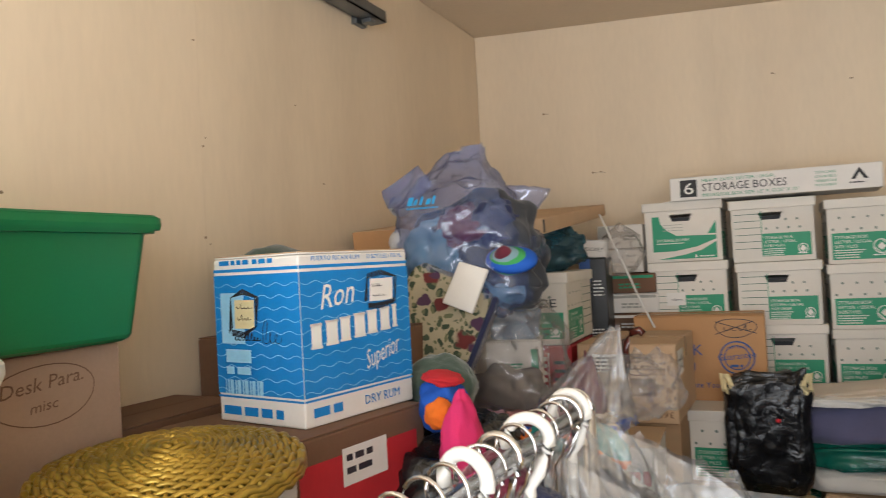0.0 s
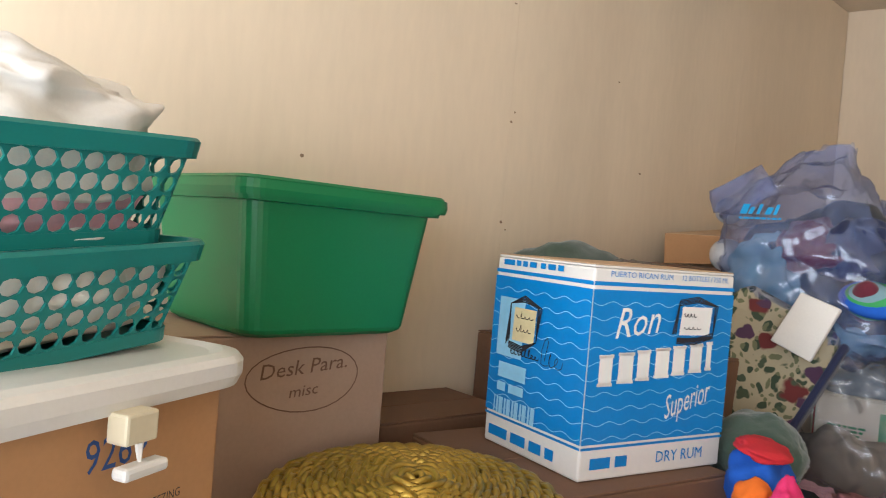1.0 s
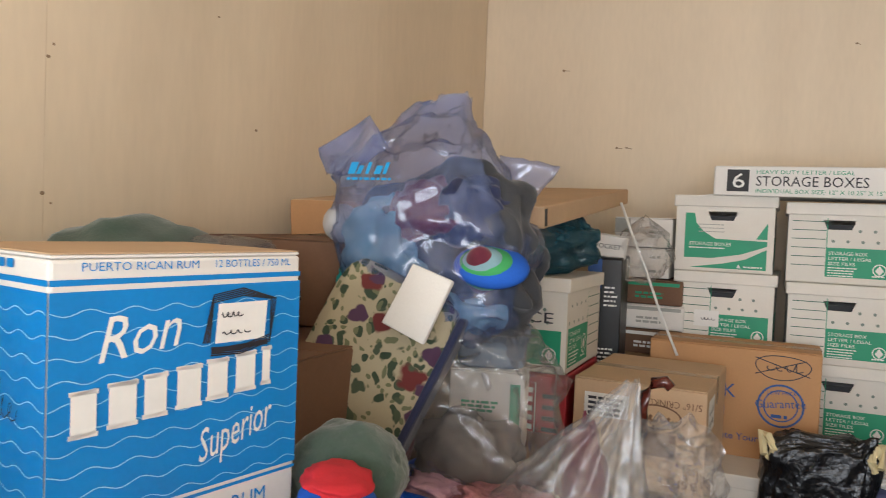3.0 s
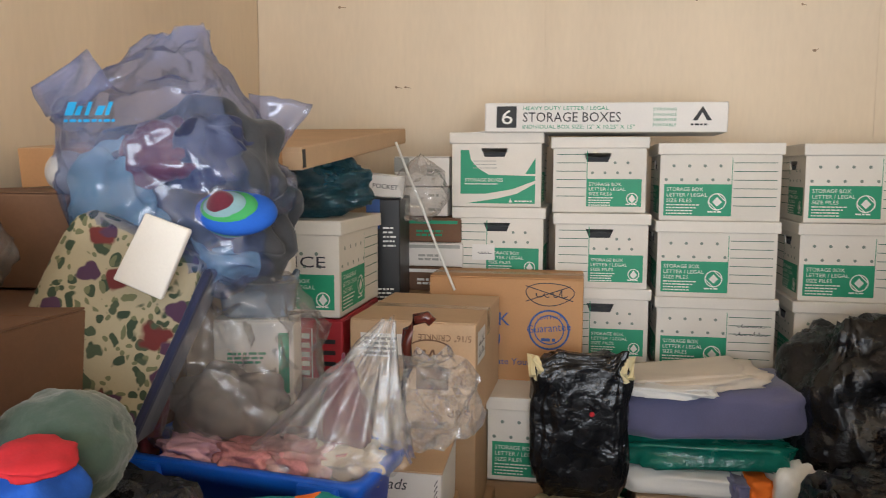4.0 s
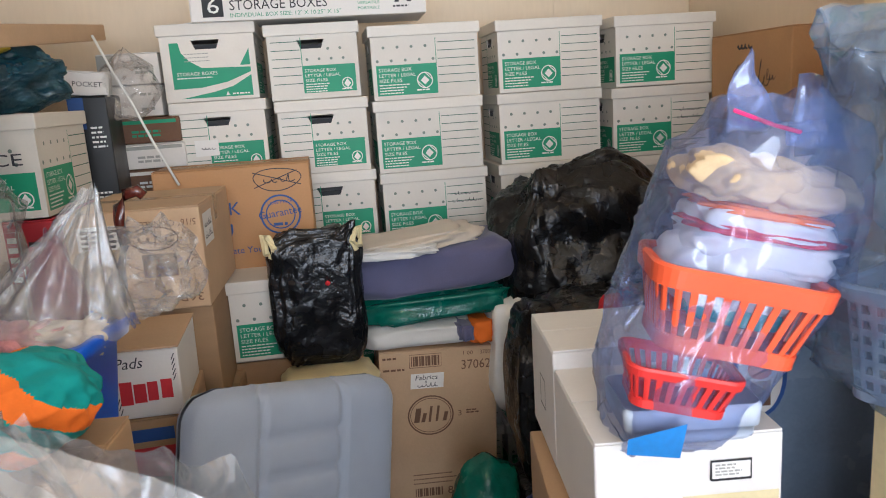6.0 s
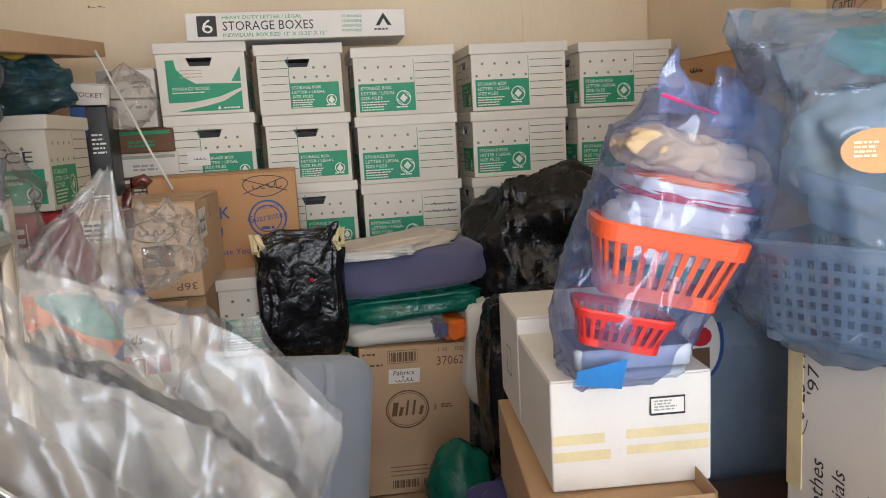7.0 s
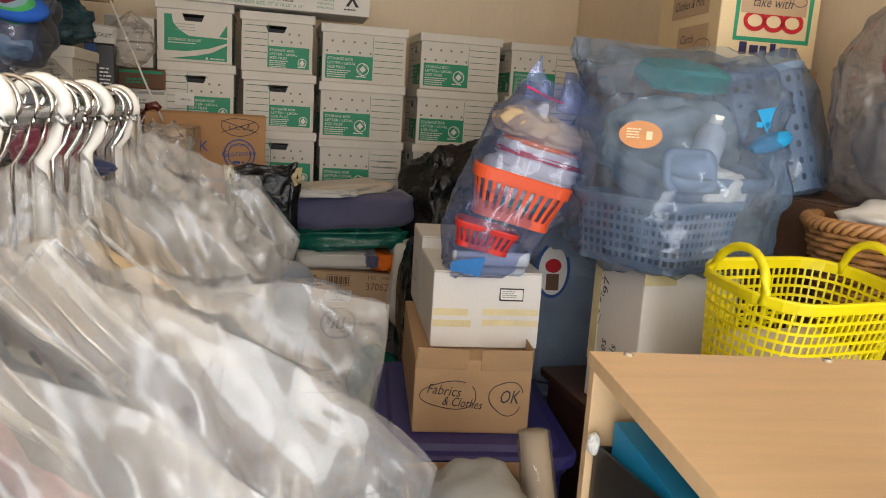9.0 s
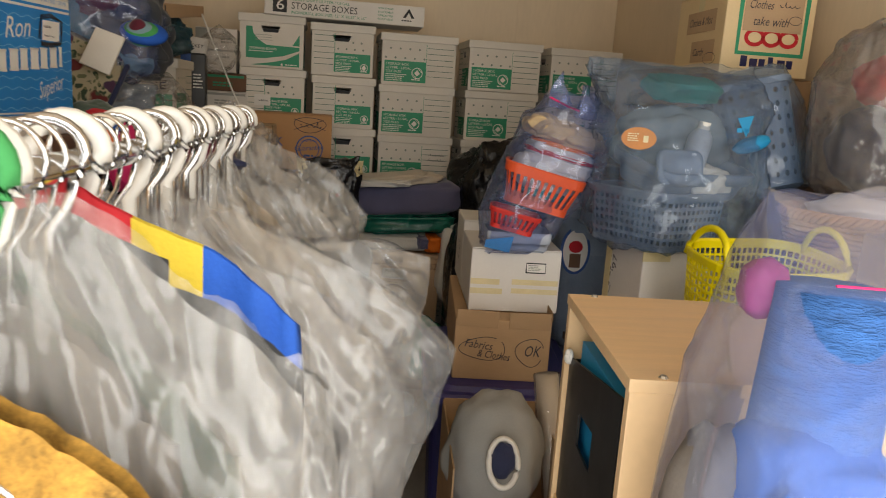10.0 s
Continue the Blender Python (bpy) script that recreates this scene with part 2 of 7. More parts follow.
def floral_material():
    """Cream cotton with dark green leaves and scattered red and purple fruit."""
    m = material("floral_cotton", (0.38, 0.335, 0.23), 0.85, vary=0.06, scale=10, grain=260, bump=0.2)
    nt = m.node_tree
    p = nt.nodes["Principled BSDF"]
    base = p.inputs["Base Color"].links[0].from_socket
    co = nt.nodes.new("ShaderNodeTexCoord")
    warp = nt.nodes.new("ShaderNodeTexNoise")
    warp.inputs["Scale"].default_value = 24
    nt.links.new(co.outputs["Object"], warp.inputs["Vector"])
    add = nt.nodes.new("ShaderNodeMixRGB")
    add.blend_type, add.inputs[0].default_value = "ADD", 0.045
    nt.links.new(co.outputs["Object"], add.inputs[1])
    nt.links.new(warp.outputs["Color"], add.inputs[2])
    for scale, size, color in ((40, 0.36, (0.035, 0.06, 0.035)), (53, 0.30, (0.14, 0.15, 0.08)), (30, 0.28, (0.06, 0.085, 0.05)), (10, 0.25, (0.13, 0.02, 0.02)), (16.3, 0.24, (0.07, 0.03, 0.07))):
        v = nt.nodes.new("ShaderNodeTexVoronoi")
        v.inputs["Scale"].default_value = scale
        nt.links.new(add.outputs[0], v.inputs["Vector"])
        r = nt.nodes.new("ShaderNodeValToRGB")
        r.color_ramp.elements[0].position, r.color_ramp.elements[1].position = size * 0.9, size * 1.08
        r.color_ramp.elements[0].color, r.color_ramp.elements[1].color = (1, 1, 1, 1), (0, 0, 0, 1)
        nt.links.new(v.outputs["Distance"], r.inputs[0])
        mx = nt.nodes.new("ShaderNodeMixRGB")
        mx.inputs[2].default_value = (*color, 1)
        nt.links.new(r.outputs[0], mx.inputs[0])
        nt.links.new(base, mx.inputs[1])
        base = mx.outputs[0]
    nt.links.new(base, p.inputs["Base Color"])
    return m


M["floral_cotton"] = floral_material()


def film_material(name, color, haze=(0.05, 0.3), gloss=0.10, rough=0.12, scale=7.0, wrinkle=30.0, bump=0.6, glint=0.45):
    """Thin plastic film: clear, with patchy haze and sharp glints that follow its creases."""
    m = bpy.data.materials.new(name)
    m.use_nodes = True
    nt = m.node_tree
    nt.nodes.remove(nt.nodes["Principled BSDF"])
    out = nt.nodes["Material Output"]
    co = nt.nodes.new("ShaderNodeTexCoord")
    big = nt.nodes.new("ShaderNodeTexNoise")
    big.inputs["Scale"].default_value, big.inputs["Detail"].default_value = scale, 6.0
    fine = nt.nodes.new("ShaderNodeTexNoise")
    fine.noise_type = "RIDGED_MULTIFRACTAL"
    fine.inputs["Scale"].default_value, fine.inputs["Detail"].default_value = wrinkle * 0.45, 3.0
    fine.inputs["Distortion"].default_value = 0.6
    for n in (big, fine):
        nt.links.new(co.outputs["Object"], n.inputs["Vector"])
    b = nt.nodes.new("ShaderNodeBump")
    b.inputs["Strength"].default_value, b.inputs["Distance"].default_value = bump, 0.012
    nt.links.new(fine.outputs[0], b.inputs["Height"])
    clear = nt.nodes.new("ShaderNodeBsdfTransparent")
    tint = [0.74 + 0.26 * c / max(color) for c in color]
    clear.inputs[0].default_value = (*tint, 1)
    milk = nt.nodes.new("ShaderNodeBsdfDiffuse")
    milk.inputs[0].default_value = (*color, 1)
    shine = nt.nodes.new("ShaderNodeBsdfGlossy")
    shine.inputs["Roughness"].default_value = rough
    for n in (milk, shine):
        nt.links.new(b.outputs[0], n.inputs["Normal"])
    hz = nt.nodes.new("ShaderNodeMapRange")
    hz.inputs[1].default_value, hz.inputs[2].default_value = 0.32, 0.70
    hz.inputs[3].default_value, hz.inputs[4].default_value = haze
    nt.links.new(big.outputs[0], hz.inputs[0])
    m1 = nt.nodes.new("ShaderNodeMixShader")
    nt.links.new(hz.outputs[0], m1.inputs[0])
    nt.links.new(clear.outputs[0], m1.inputs[1])
    nt.links.new(milk.outputs[0], m1.inputs[2])
    fr = nt.nodes.new("ShaderNodeFresnel")
    fr.inputs["IOR"].default_value = 1.5
    nt.links.new(b.outputs[0], fr.inputs["Normal"])
    gl = nt.nodes.new("ShaderNodeMath")
    gl.operation, gl.use_clamp = "MULTIPLY_ADD", True
    gl.inputs[1].default_value, gl.inputs[2].default_value = glint, gloss
    nt.links.new(fr.outputs[0], gl.inputs[0])
    m2 = nt.nodes.new("ShaderNodeMixShader")
    nt.links.new(gl.outputs[0], m2.inputs[0])
    nt.links.new(m1.outputs[0], m2.inputs[1])
    nt.links.new(shine.outputs[0], m2.inputs[2])
    nt.links.new(m2.outputs[0], out.inputs["Surface"])
    return m


M["clear_film"] = film_material("clear_film", (0.62, 0.61, 0.60), (0.04, 0.27), 0.035, 0.11, 7, 48, 1.0)
M["cover_film"] = film_material("cover_film", (0.62, 0.615, 0.60), (0.09, 0.36), 0.045, 0.24, 4.2, 38, 1.0)
M["thin_film"] = film_material("thin_film", (0.62, 0.61, 0.60), (0.02, 0.12), 0.02, 0.12, 7, 34, 0.8)
M["blue_film"] = film_material("blue_film", (0.25, 0.35, 0.68), (0.09, 0.28), 0.04, 0.10, 7, 30, 0.9)
M["mat_film"] = film_material("mat_film", (0.36, 0.44, 0.70), (0.08, 0.20), 0.0, 0.16, 6, 26, 0.5, 0.3)
M["slate_film"] = film_material("slate_film", (0.24, 0.35, 0.50), (0.12, 0.34), 0.03, 0.10, 9, 30, 1.0)
M["grey_film"] = film_material("grey_film", (0.34, 0.33, 0.33), (0.25, 0.5), 0.03, 0.13, 7, 44, 1.0)


# ---- building helpers ----
def thing(name, m, label, category, group="", kind=""):
    ob = new(name)
    ob.empty_display_size = 0.05
    ob.matrix_world = m
    return tagged(ob, label, category, group, kind)


def mesh_of(bm, name, material_key, smooth=False):
    me = bpy.data.meshes.new(name)
    bmesh.ops.recalc_face_normals(bm, faces=bm.faces)
    bm.to_mesh(me)
    bm.free()
    me.materials.append(M[material_key])
    if smooth:
        me.polygons.foreach_set("use_smooth", [True] * len(me.polygons))
    return me


def part(name, bm, material_key, parent, label="", smooth=False, solid=0.0):
    ob = new(name, mesh_of(bm, name, material_key, smooth))
    ob.parent = parent
    if label:
        ob["label"] = label
    if solid:
        md = ob.modifiers.new("thickness", "SOLIDIFY")
        md.thickness = solid
    return ob


def single(name, bm, material_key, m, label, category, group="", kind="", smooth=True, solid=0.0):
    ob = new(name, mesh_of(bm, name, material_key, smooth))
    ob.matrix_world = m
    if solid:
        md = ob.modifiers.new("thickness", "SOLIDIFY")
        md.thickness = solid
    return tagged(ob, label, category, group, kind)


def box(bm, x0, x1, y0, y1, z0, z1, bevel=0.0, m=None):
    r = bmesh.ops.create_cube(bm, size=1.0)
    vs = r["verts"]
    for v in vs:
        v.co = Vector((x0 + (v.co.x + 0.5) * (x1 - x0), y0 + (v.co.y + 0.5) * (y1 - y0), z0 + (v.co.z + 0.5) * (z1 - z0)))
    if bevel:
        es = list({e for v in vs for e in v.link_edges})
        g = bmesh.ops.bevel(bm, geom=es, offset=bevel, segments=2, affect="EDGES", profile=0.5)
        vs = list({v for f in g["faces"] for v in f.verts} | {v for v in vs if v.is_valid})
    if m is not None:
        bmesh.ops.transform(bm, matrix=m, verts=vs)
    return vs


def boxed(*a, **k):
    bm = bmesh.new()
    box(bm, *a, **k)
    return bm


def tube(bm, pts, r, sides=8, close=False, caps=True):
    """A round rod along points; r may be a number or one per point."""
    pts = [Vector(p) for p in pts]
    n = len(pts)
    rs = r if isinstance(r, (list, tuple)) else [r] * n
    rings = []
    for i, p in enumerate(pts):
        a = pts[(i - 1) % n] if (close or i) else p
        b = pts[(i + 1) % n] if (close or i < n - 1) else p
        d = (b - a).normalized()
        up = Vector((0, 0, 1)) if abs(d.z) < 0.9 else Vector((1, 0, 0))
        s = d.cross(up).normalized()
        w = s.cross(d)
        rings.append([bm.verts.new(p + rs[i] * (math.cos(k * math.tau / sides) * s + math.sin(k * math.tau / sides) * w)) for k in range(sides)])
    for i in range(n if close else n - 1):
        A, B = rings[i], rings[(i + 1) % n]
        for k in range(sides):
            bm.faces.new((A[k], A[(k + 1) % sides], B[(k + 1) % sides], B[k]))
    if caps and not close:
        bm.faces.new(rings[0])
        bm.faces.new(rings[-1])


def tubed(pts, r, sides=8, close=False):
    bm = bmesh.new()
    tube(bm, pts, r, sides, close)
    return bm


def ball(radii, seed=0, lump=0.08, crease=0.05, freq=2.2, fine=7.0, square=1.0, floor=None, level=4, neck=None, taper=0.0, knot=None):
    """A soft, crumpled, filled shape. square < 1 makes it boxier; floor flattens it below that z; neck gathers its top."""
    bm = bmesh.new()
    bmesh.ops.create_icosphere(bm, subdivisions=level, radius=1.0)
    off = Vector((seed * 7.31, seed * 3.17, seed * 1.73))
    R = Vector(radii)
    mean = (R.x + R.y + R.z) / 3
    for v in bm.verts:
        n = v.co.normalized()
        q = Vector([math.copysign(abs(c) ** square, c) for c in n])
        d = 1 + lump * noise.noise(n * freq + off) * 2
        rid = 1 - abs(noise.noise(n * fine + off * 1.3)) * 2
        rid2 = 1 - abs(noise.noise(Vector((n.x, n.y, n.z * 0.35)) * fine * 1.9 + off * 0.7)) * 2
        if knot is not None:
            # pleats that run from the tied neck
            side1 = knot.cross(Vector((0.3, 0.9, 0.2))).normalized()
            side2 = knot.cross(side1)
            ph = math.atan2(n.dot(side2), n.dot(side1))
            th = n.angle(knot)
            c = Vector((math.cos(ph) * 3.4, math.sin(ph) * 3.4, th * 0.7 + seed))
            c += 0.35 * noise.noise_vector(n * 2.5 + off)
            rid = (1 - abs(noise.noise(c)) * 2.4) * (0.45 + 0.55 * math.exp(-th))
            rid2 = (1 - abs(noise.noise(c * 2.3 + off)) * 2.2) * math.exp(-0.8 * th)
            d += 0.16 * math.exp(-(th / 0.16) ** 2)
        d += crease * (rid * 0.6 + rid2 * 0.4) - crease * 0.4
        p = Vector((q.x * R.x, q.y * R.y, q.z * R.z)) * d
        if taper:
            f = 1 - taper * (n.z * 0.5 + 0.5)
            p.x *= f
            p.y *= f
        if neck is not None and n.z > neck:
            t = (n.z - neck) / (1 - neck)
            f = (1 - t) ** 0.8 + 0.12
            p.x *= f
            p.y *= f
            p.z += t * t * mean * 0.3
        if floor is not None and p.z < floor:
            p.z = floor + (p.z - floor) * 0.04
        v.co = p
    return bm


def crumple(bm, amount, freq, seed=0):
    """Pulls the points of a skin about, so that its flat faces meet in creases."""
    for v in bm.verts:
        v.co += amount * noise.noise_vector(v.co * freq + Vector((seed, seed * 0.7, 0)))
    return bm


# face planes of a box of size w, d, h that stands on its origin: u to the viewer's right, v up
def face(side, w, d, h):
    o, u, v, n = {
        "front": ((-w / 2, -d / 2, 0), (1, 0, 0), (0, 0, 1), (0, -1, 0)),
        "right": ((w / 2, -d / 2, 0), (0, 1, 0), (0, 0, 1), (1, 0, 0)),
        "left": ((-w / 2, d / 2, 0), (0, -1, 0), (0, 0, 1), (-1, 0, 0)),
        "top": ((-w / 2, -d / 2, h), (1, 0, 0), (0, 1, 0), (0, 0, 1)),
    }[side]
    return Matrix((Vector((u[0], v[0], n[0], o[0])), Vector((u[1], v[1], n[1], o[1])), Vector((u[2], v[2], n[2], o[2])), Vector((0, 0, 0, 1))))


LETTERS = {}


def letters(text):
    """The outline mesh of a text, one unit high, its lower left corner at the origin, and its width."""
    if text not in LETTERS:
        cu = bpy.data.curves.new("lettering", "FONT")
        cu.body, cu.size, cu.resolution_u = text, 1.0, 2
        ob = bpy.data.objects.new("lettering", cu)
        scene.collection.objects.link(ob)
        dg = bpy.context.evaluated_depsgraph_get()
        me = bpy.data.meshes.new_from_object(ob.evaluated_get(dg))
        bpy.data.objects.remove(ob)
        xs = [v.co.x for v in me.vertices] or [0, 1]
        LETTERS[text] = (me, max(xs))
    return LETTERS[text]


class Print:
    """Flat ink on one face: rectangles, rings, strokes and words, all in one mesh."""

    def __init__(self, F, lift=0.0012):
        self.bm, self.F, self.lift = bmesh.new(), F, lift

    def poly(self, pts):
        vs = [self.bm.verts.new(self.F @ Vector((u, v, self.lift))) for u, v in pts]
        self.bm.faces.new(vs)
        return self

    def rect(self, u, v, w, h, lean=0.0):
        return self.poly([(u, v), (u + w, v), (u + w + lean, v + h), (u + lean, v + h)])

    def stroke(self, pts, width):
        pts = [Vector(p) for p in pts]
        L = []
        for i, p in enumerate(pts):
            d = (pts[min(i + 1, len(pts) - 1)] - pts[max(i - 1, 0)])
            d = d.normalized() if d.length else Vector((1, 0))
            s = Vector((-d.y, d.x)) * width / 2
            L.append([self.bm.verts.new(self.F @ Vector((q.x, q.y, self.lift))) for q in (p + s, p - s)])
        for a, b in zip(L, L[1:]):
            self.bm.faces.new((a[0], a[1], b[1], b[0]))
        return self

    def ring(self, u, v, ru, rv, width, a0=0, a1=360, wobble=0.0, n=28):
        pts = []
        for k in range(n + 1):
            a = radians(a0 + (a1 - a0) * k / n)
            f = 1 + wobble * math.sin(3 * a + u * 50)
            pts.append((u + ru * f * math.cos(a), v + rv * f * math.sin(a)))
        return self.stroke(pts, width)

    def disc(self, u, v, ru, rv=None, n=16):
        rv = rv or ru
        return self.poly([(u + ru * math.cos(k * math.tau / n), v + rv * math.sin(k * math.tau / n)) for k in range(n)])

    def word(self, text, u, v, size, width=None, lean=0.0, turn=0.0):
        me, w = letters(text)
        sx = (width / w) if width else size
        r = Matrix.Rotation(radians(turn), 4, "Z")
        base = len(self.bm.verts)
        self.bm.from_mesh(me)
        self.bm.verts.ensure_lookup_table()
        for x in self.bm.verts[base:]:
            q = r @ Vector((x.co.x * sx + lean * x.co.y * size, x.co.y * size, 0))
            x.co = self.F @ Vector((u + q.x, v + q.y, self.lift))
        return self

    def bars(self, u, v, w, size, rows=3, seed=0, gap=1.7):
        """Writing too small to read: short bars in rows."""
        rnd = random.Random(seed)
        for i in range(rows):
            x = u
            end = u + w * rnd.uniform(0.7, 1.0)
            while x < end:
                k = min(rnd.uniform(1.2, 3.5) * size, end - x)
                self.rect(x, v - i * size * gap, k, size)
                x += k + size * 0.6
        return self

    def scrawl(self, u, v, w, h, width=0.003, seed=0, turns=7):
        """A run of handwriting that cannot be read."""
        rnd = random.Random(seed)
        pts = []
        n = turns * 8
        for k in range(n + 1):
            if k % 8 == 0:
                tall, wide = rnd.choice((0.35, 0.4, 0.45, 0.9, 0.5)), rnd.uniform(0.05, 0.3)
                if k and rnd.random() < 0.18:
                    self.stroke(pts, width)
                    pts = []
            a = k / 8 * math.tau
            c = math.sin(a)
            up = h * tall * (0.5 + 0.5 * c) if tall < 0.8 or c > 0 else h * 0.3 * (0.5 + 0.5 * c)
            pts.append((u + w * k / n + h * wide * math.cos(a) + 0.25 * up, v + h * 0.15 + up))
        return self.stroke(pts, width)

    def put(self, name, key, parent, label="", fine=False):
        """fine: marks too small to pick apart, kept as one part."""
        ob = part(name, self.bm, key, parent, label)
        if fine:
            ob["kind"] = "stuff"
        return ob


def place(x, y, z, rz=0.0, rx=0.0, ry=0.0):
    return pose(x, y, z, rx, ry, rz)


def carton(name, w, d, h, m, key="cardboard", label="", category="cardboard box", tape="", group="", flaps=True):
    """A closed carton: a body with worn edges, two top flaps that meet in a seam, and tape over the seam."""
    t = thing(name, m, label, category, group)
    part("body", boxed(-w / 2, w / 2, -d / 2, d / 2, 0, h - 0.004, 0.004), key, t)
    if flaps:
        for k, (a, b) in enumerate(((-d / 2, -0.0012), (0.0012, d / 2))):
            bm = boxed(-w / 2 + 0.001, w / 2 - 0.001, a + 0.001 * (k == 0), b - 0.001 * (k == 1), h - 0.0035, h, 0.0014)
            part("flap", bm, key, t)
    if tape:
        bm = boxed(-w / 2 - 0.0006, w / 2 + 0.0006, -0.024, 0.024, h - 0.0005, h + 0.0007)
        box(bm, w / 2, w / 2 + 0.0009, -0.024, 0.024, h - 0.07, h)
        box(bm, -w / 2 - 0.0009, -w / 2, -0.024, 0.024, h - 0.07, h)
        part("tape", bm, tape, t)
    return t


def rounded(a, b, r, n=6):
    """Points of a rounded rectangle of half sizes a, b, counterclockwise."""
    pts = []
    for cx, cy, a0 in ((a - r, b - r, 0), (-a + r, b - r, 90), (-a + r, -b + r, 180), (a - r, -b + r, 270)):
        for k in range(n + 1):
            q = radians(a0 + 90 * k / n)
            pts.append(Vector((cx + r * math.cos(q), cy + r * math.sin(q))))
    return pts


def along(pts, n):
    """n points at even steps round a closed line."""
    L = [0.0]
    for i in range(len(pts)):
        L.append(L[-1] + (pts[(i + 1) % len(pts)] - pts[i]).length)
    out = []
    j = 0
    for k in range(n):
        s = L[-1] * k / n
        while L[j + 1] < s:
            j += 1
        f = (s - L[j]) / max(L[j + 1] - L[j], 1e-9)
        out.append(pts[j].lerp(pts[(j + 1) % len(pts)], f))
    return out


def shell(sections, closed_bottom=True):
    """A skin through closed sections (lists of points of equal count), bottom first."""
    bm = bmesh.new()
    rings = [[bm.verts.new(p) for p in s] for s in sections]
    n = len(rings[0])
    for A, B in zip(rings, rings[1:]):
        for k in range(n):
            bm.faces.new((A[k], A[(k + 1) % n], B[(k + 1) % n], B[k]))
    if closed_bottom:
        bm.faces.new(rings[0])
    return bm


def tub(a, b, h, r=0.04, taper=0.86, rim=0.018, wall=0.004):
    """A moulded tub, open at the top, with a rolled rim: sections from the foot up, over the rim and down inside."""
    S = []
    for z, f, g in ((0, taper, -0.012), (0.006, taper, -0.003), (0.012, taper, 0), (h * 0.5, (1 + taper) / 2, 0), (h - 0.035, 0.985, 0), (h - 0.034, 0.985, rim * 0.8),
                    (h - 0.004, 1.0, rim), (h, 1.0, rim - 0.004), (h, 1.0, 0.002), (h - 0.02, 0.99, -wall), (h * 0.4, (1 + taper) / 2 - 0.02, -wall), (0.012, taper, -wall - 0.01)):
        S.append([Vector((p.x, p.y, z)) for p in rounded(a * f + g, b * f + g, r)])
    bm = shell(S)
    bm.faces.new([v for v in list(bm.verts)[-len(S[-1]):]])
    return bm


def holed(pts0, pts1, z0, z1, rows, hole=0.36, kind="round", n=None):
    """A wall between two closed lines (foot and rim), with rows of holes: each cell a frame round its hole."""
    bm = bmesh.new()
    n = n or len(pts0)
    P0, P1 = along(pts0, n), along(pts1, n)

    def at(u, v):
        i = int(math.floor(u)) % n
        f = u - math.floor(u)
        a = P0[i].lerp(P0[(i + 1) % n], f)
        b = P1[i].lerp(P1[(i + 1) % n], f)
        c = a.lerp(b, v)
        return Vector((c.x, c.y, z0 + (z1 - z0) * v))

    for j in range(rows):
        for i in range(n):
            out, inn = [], []
            for k in range(8):
                q = k * math.tau / 8 + math.tau / 16 * 0
                cx, cy = math.cos(q), math.sin(q)
                s = 1 / max(abs(cx), abs(cy))
                if kind == "round":
                    hx, hy = cx * hole, cy * hole
                elif kind == "slot":
                    hx, hy = cx * s * hole * 0.62, cy * s * 0.47
                else:
                    hx, hy = cx * s * hole, cy * s * hole
                out.append(bm.verts.new(at(i + 0.5 + cx * s * 0.5, (j + 0.5 + cy * s * 0.5) / rows)))
                inn.append(bm.verts.new(at(i + 0.5 + hx, (j + 0.5 + hy) / rows)))
            for k in range(8):
                bm.faces.new((out[k], out[(k + 1) % 8], inn[(k + 1) % 8], inn[k]))
    bmesh.ops.remove_doubles(bm, verts=bm.verts, dist=0.0003)
    return bm


def bag_film(sections, seed, key, parent, rough=0.05, n=72, name="film", crush=0.0):
    """A film skin through oval sections (x, y, z, rx, ry), crumpled between them."""
    rings = []
    pts = list(sections)
    m = (len(pts) - 1) * 6
    for j in range(m + 1):
        f = j / 6
        i = min(int(f), len(pts) - 2)
        u = f - i
        u = u * u * (3 - 2 * u)
        s = [a + (b - a) * u for a, b in zip(pts[i], pts[i + 1])]
        ring = []
        for k in range(n):
            a = k * math.tau / n
            c, sn = math.cos(a), math.sin(a)
            q = 0.75
            x, y = math.copysign(abs(c) ** q, c), math.copysign(abs(sn) ** q, sn)
            cr = 1 + rough * (1.4 * noise.noise(Vector((c * 1.6, sn * 1.6, j * 0.18 + seed))) + 0.8 * (1 - 2 * abs(noise.noise(Vector((c * 4, sn * 4, j * 0.4 + seed * 2))))))
            ring.append(Vector((s[0] + s[3] * x * cr, s[1] + s[4] * y * cr, s[2] + 0.02 * noise.noise(Vector((c * 2, sn * 2, j * 0.3 + seed))))))
        rings.append(ring)
    return part(name, crumple(shell(rings), crush, 26, seed), key, parent, smooth=True)


def film_flap(pts, seed, key, parent, name="loose_end"):
    """A loose end of film: a sheet through corner points, waved and creased."""
    bm = bmesh.new()
    bm.faces.new([bm.verts.new(p) for p in pts])
    bmesh.ops.triangulate(bm, faces=bm.faces)
    bmesh.ops.subdivide_edges(bm, edges=bm.edges, cuts=7, use_grid_fill=True)
    crumple(bm, 0.012, 12, seed)
    crumple(bm, 0.004, 38, seed)
    return part(name, bm, key, parent, smooth=True, solid=0.002)


# ---- the storage unit ----
XL, XR, YB, YF = -1.268, 1.781, 3.94, -1.06


def ceil_z(x):
    return 2.866 - 0.055 * (x - XL)


floor = single("floor", boxed(XL - 0.1, XR + 0.1, YF - 0.1, YB + 0.1, -0.15, 0.0), "concrete", Matrix(), "grey concrete floor of a storage unit", "floor", kind="structure", smooth=False)


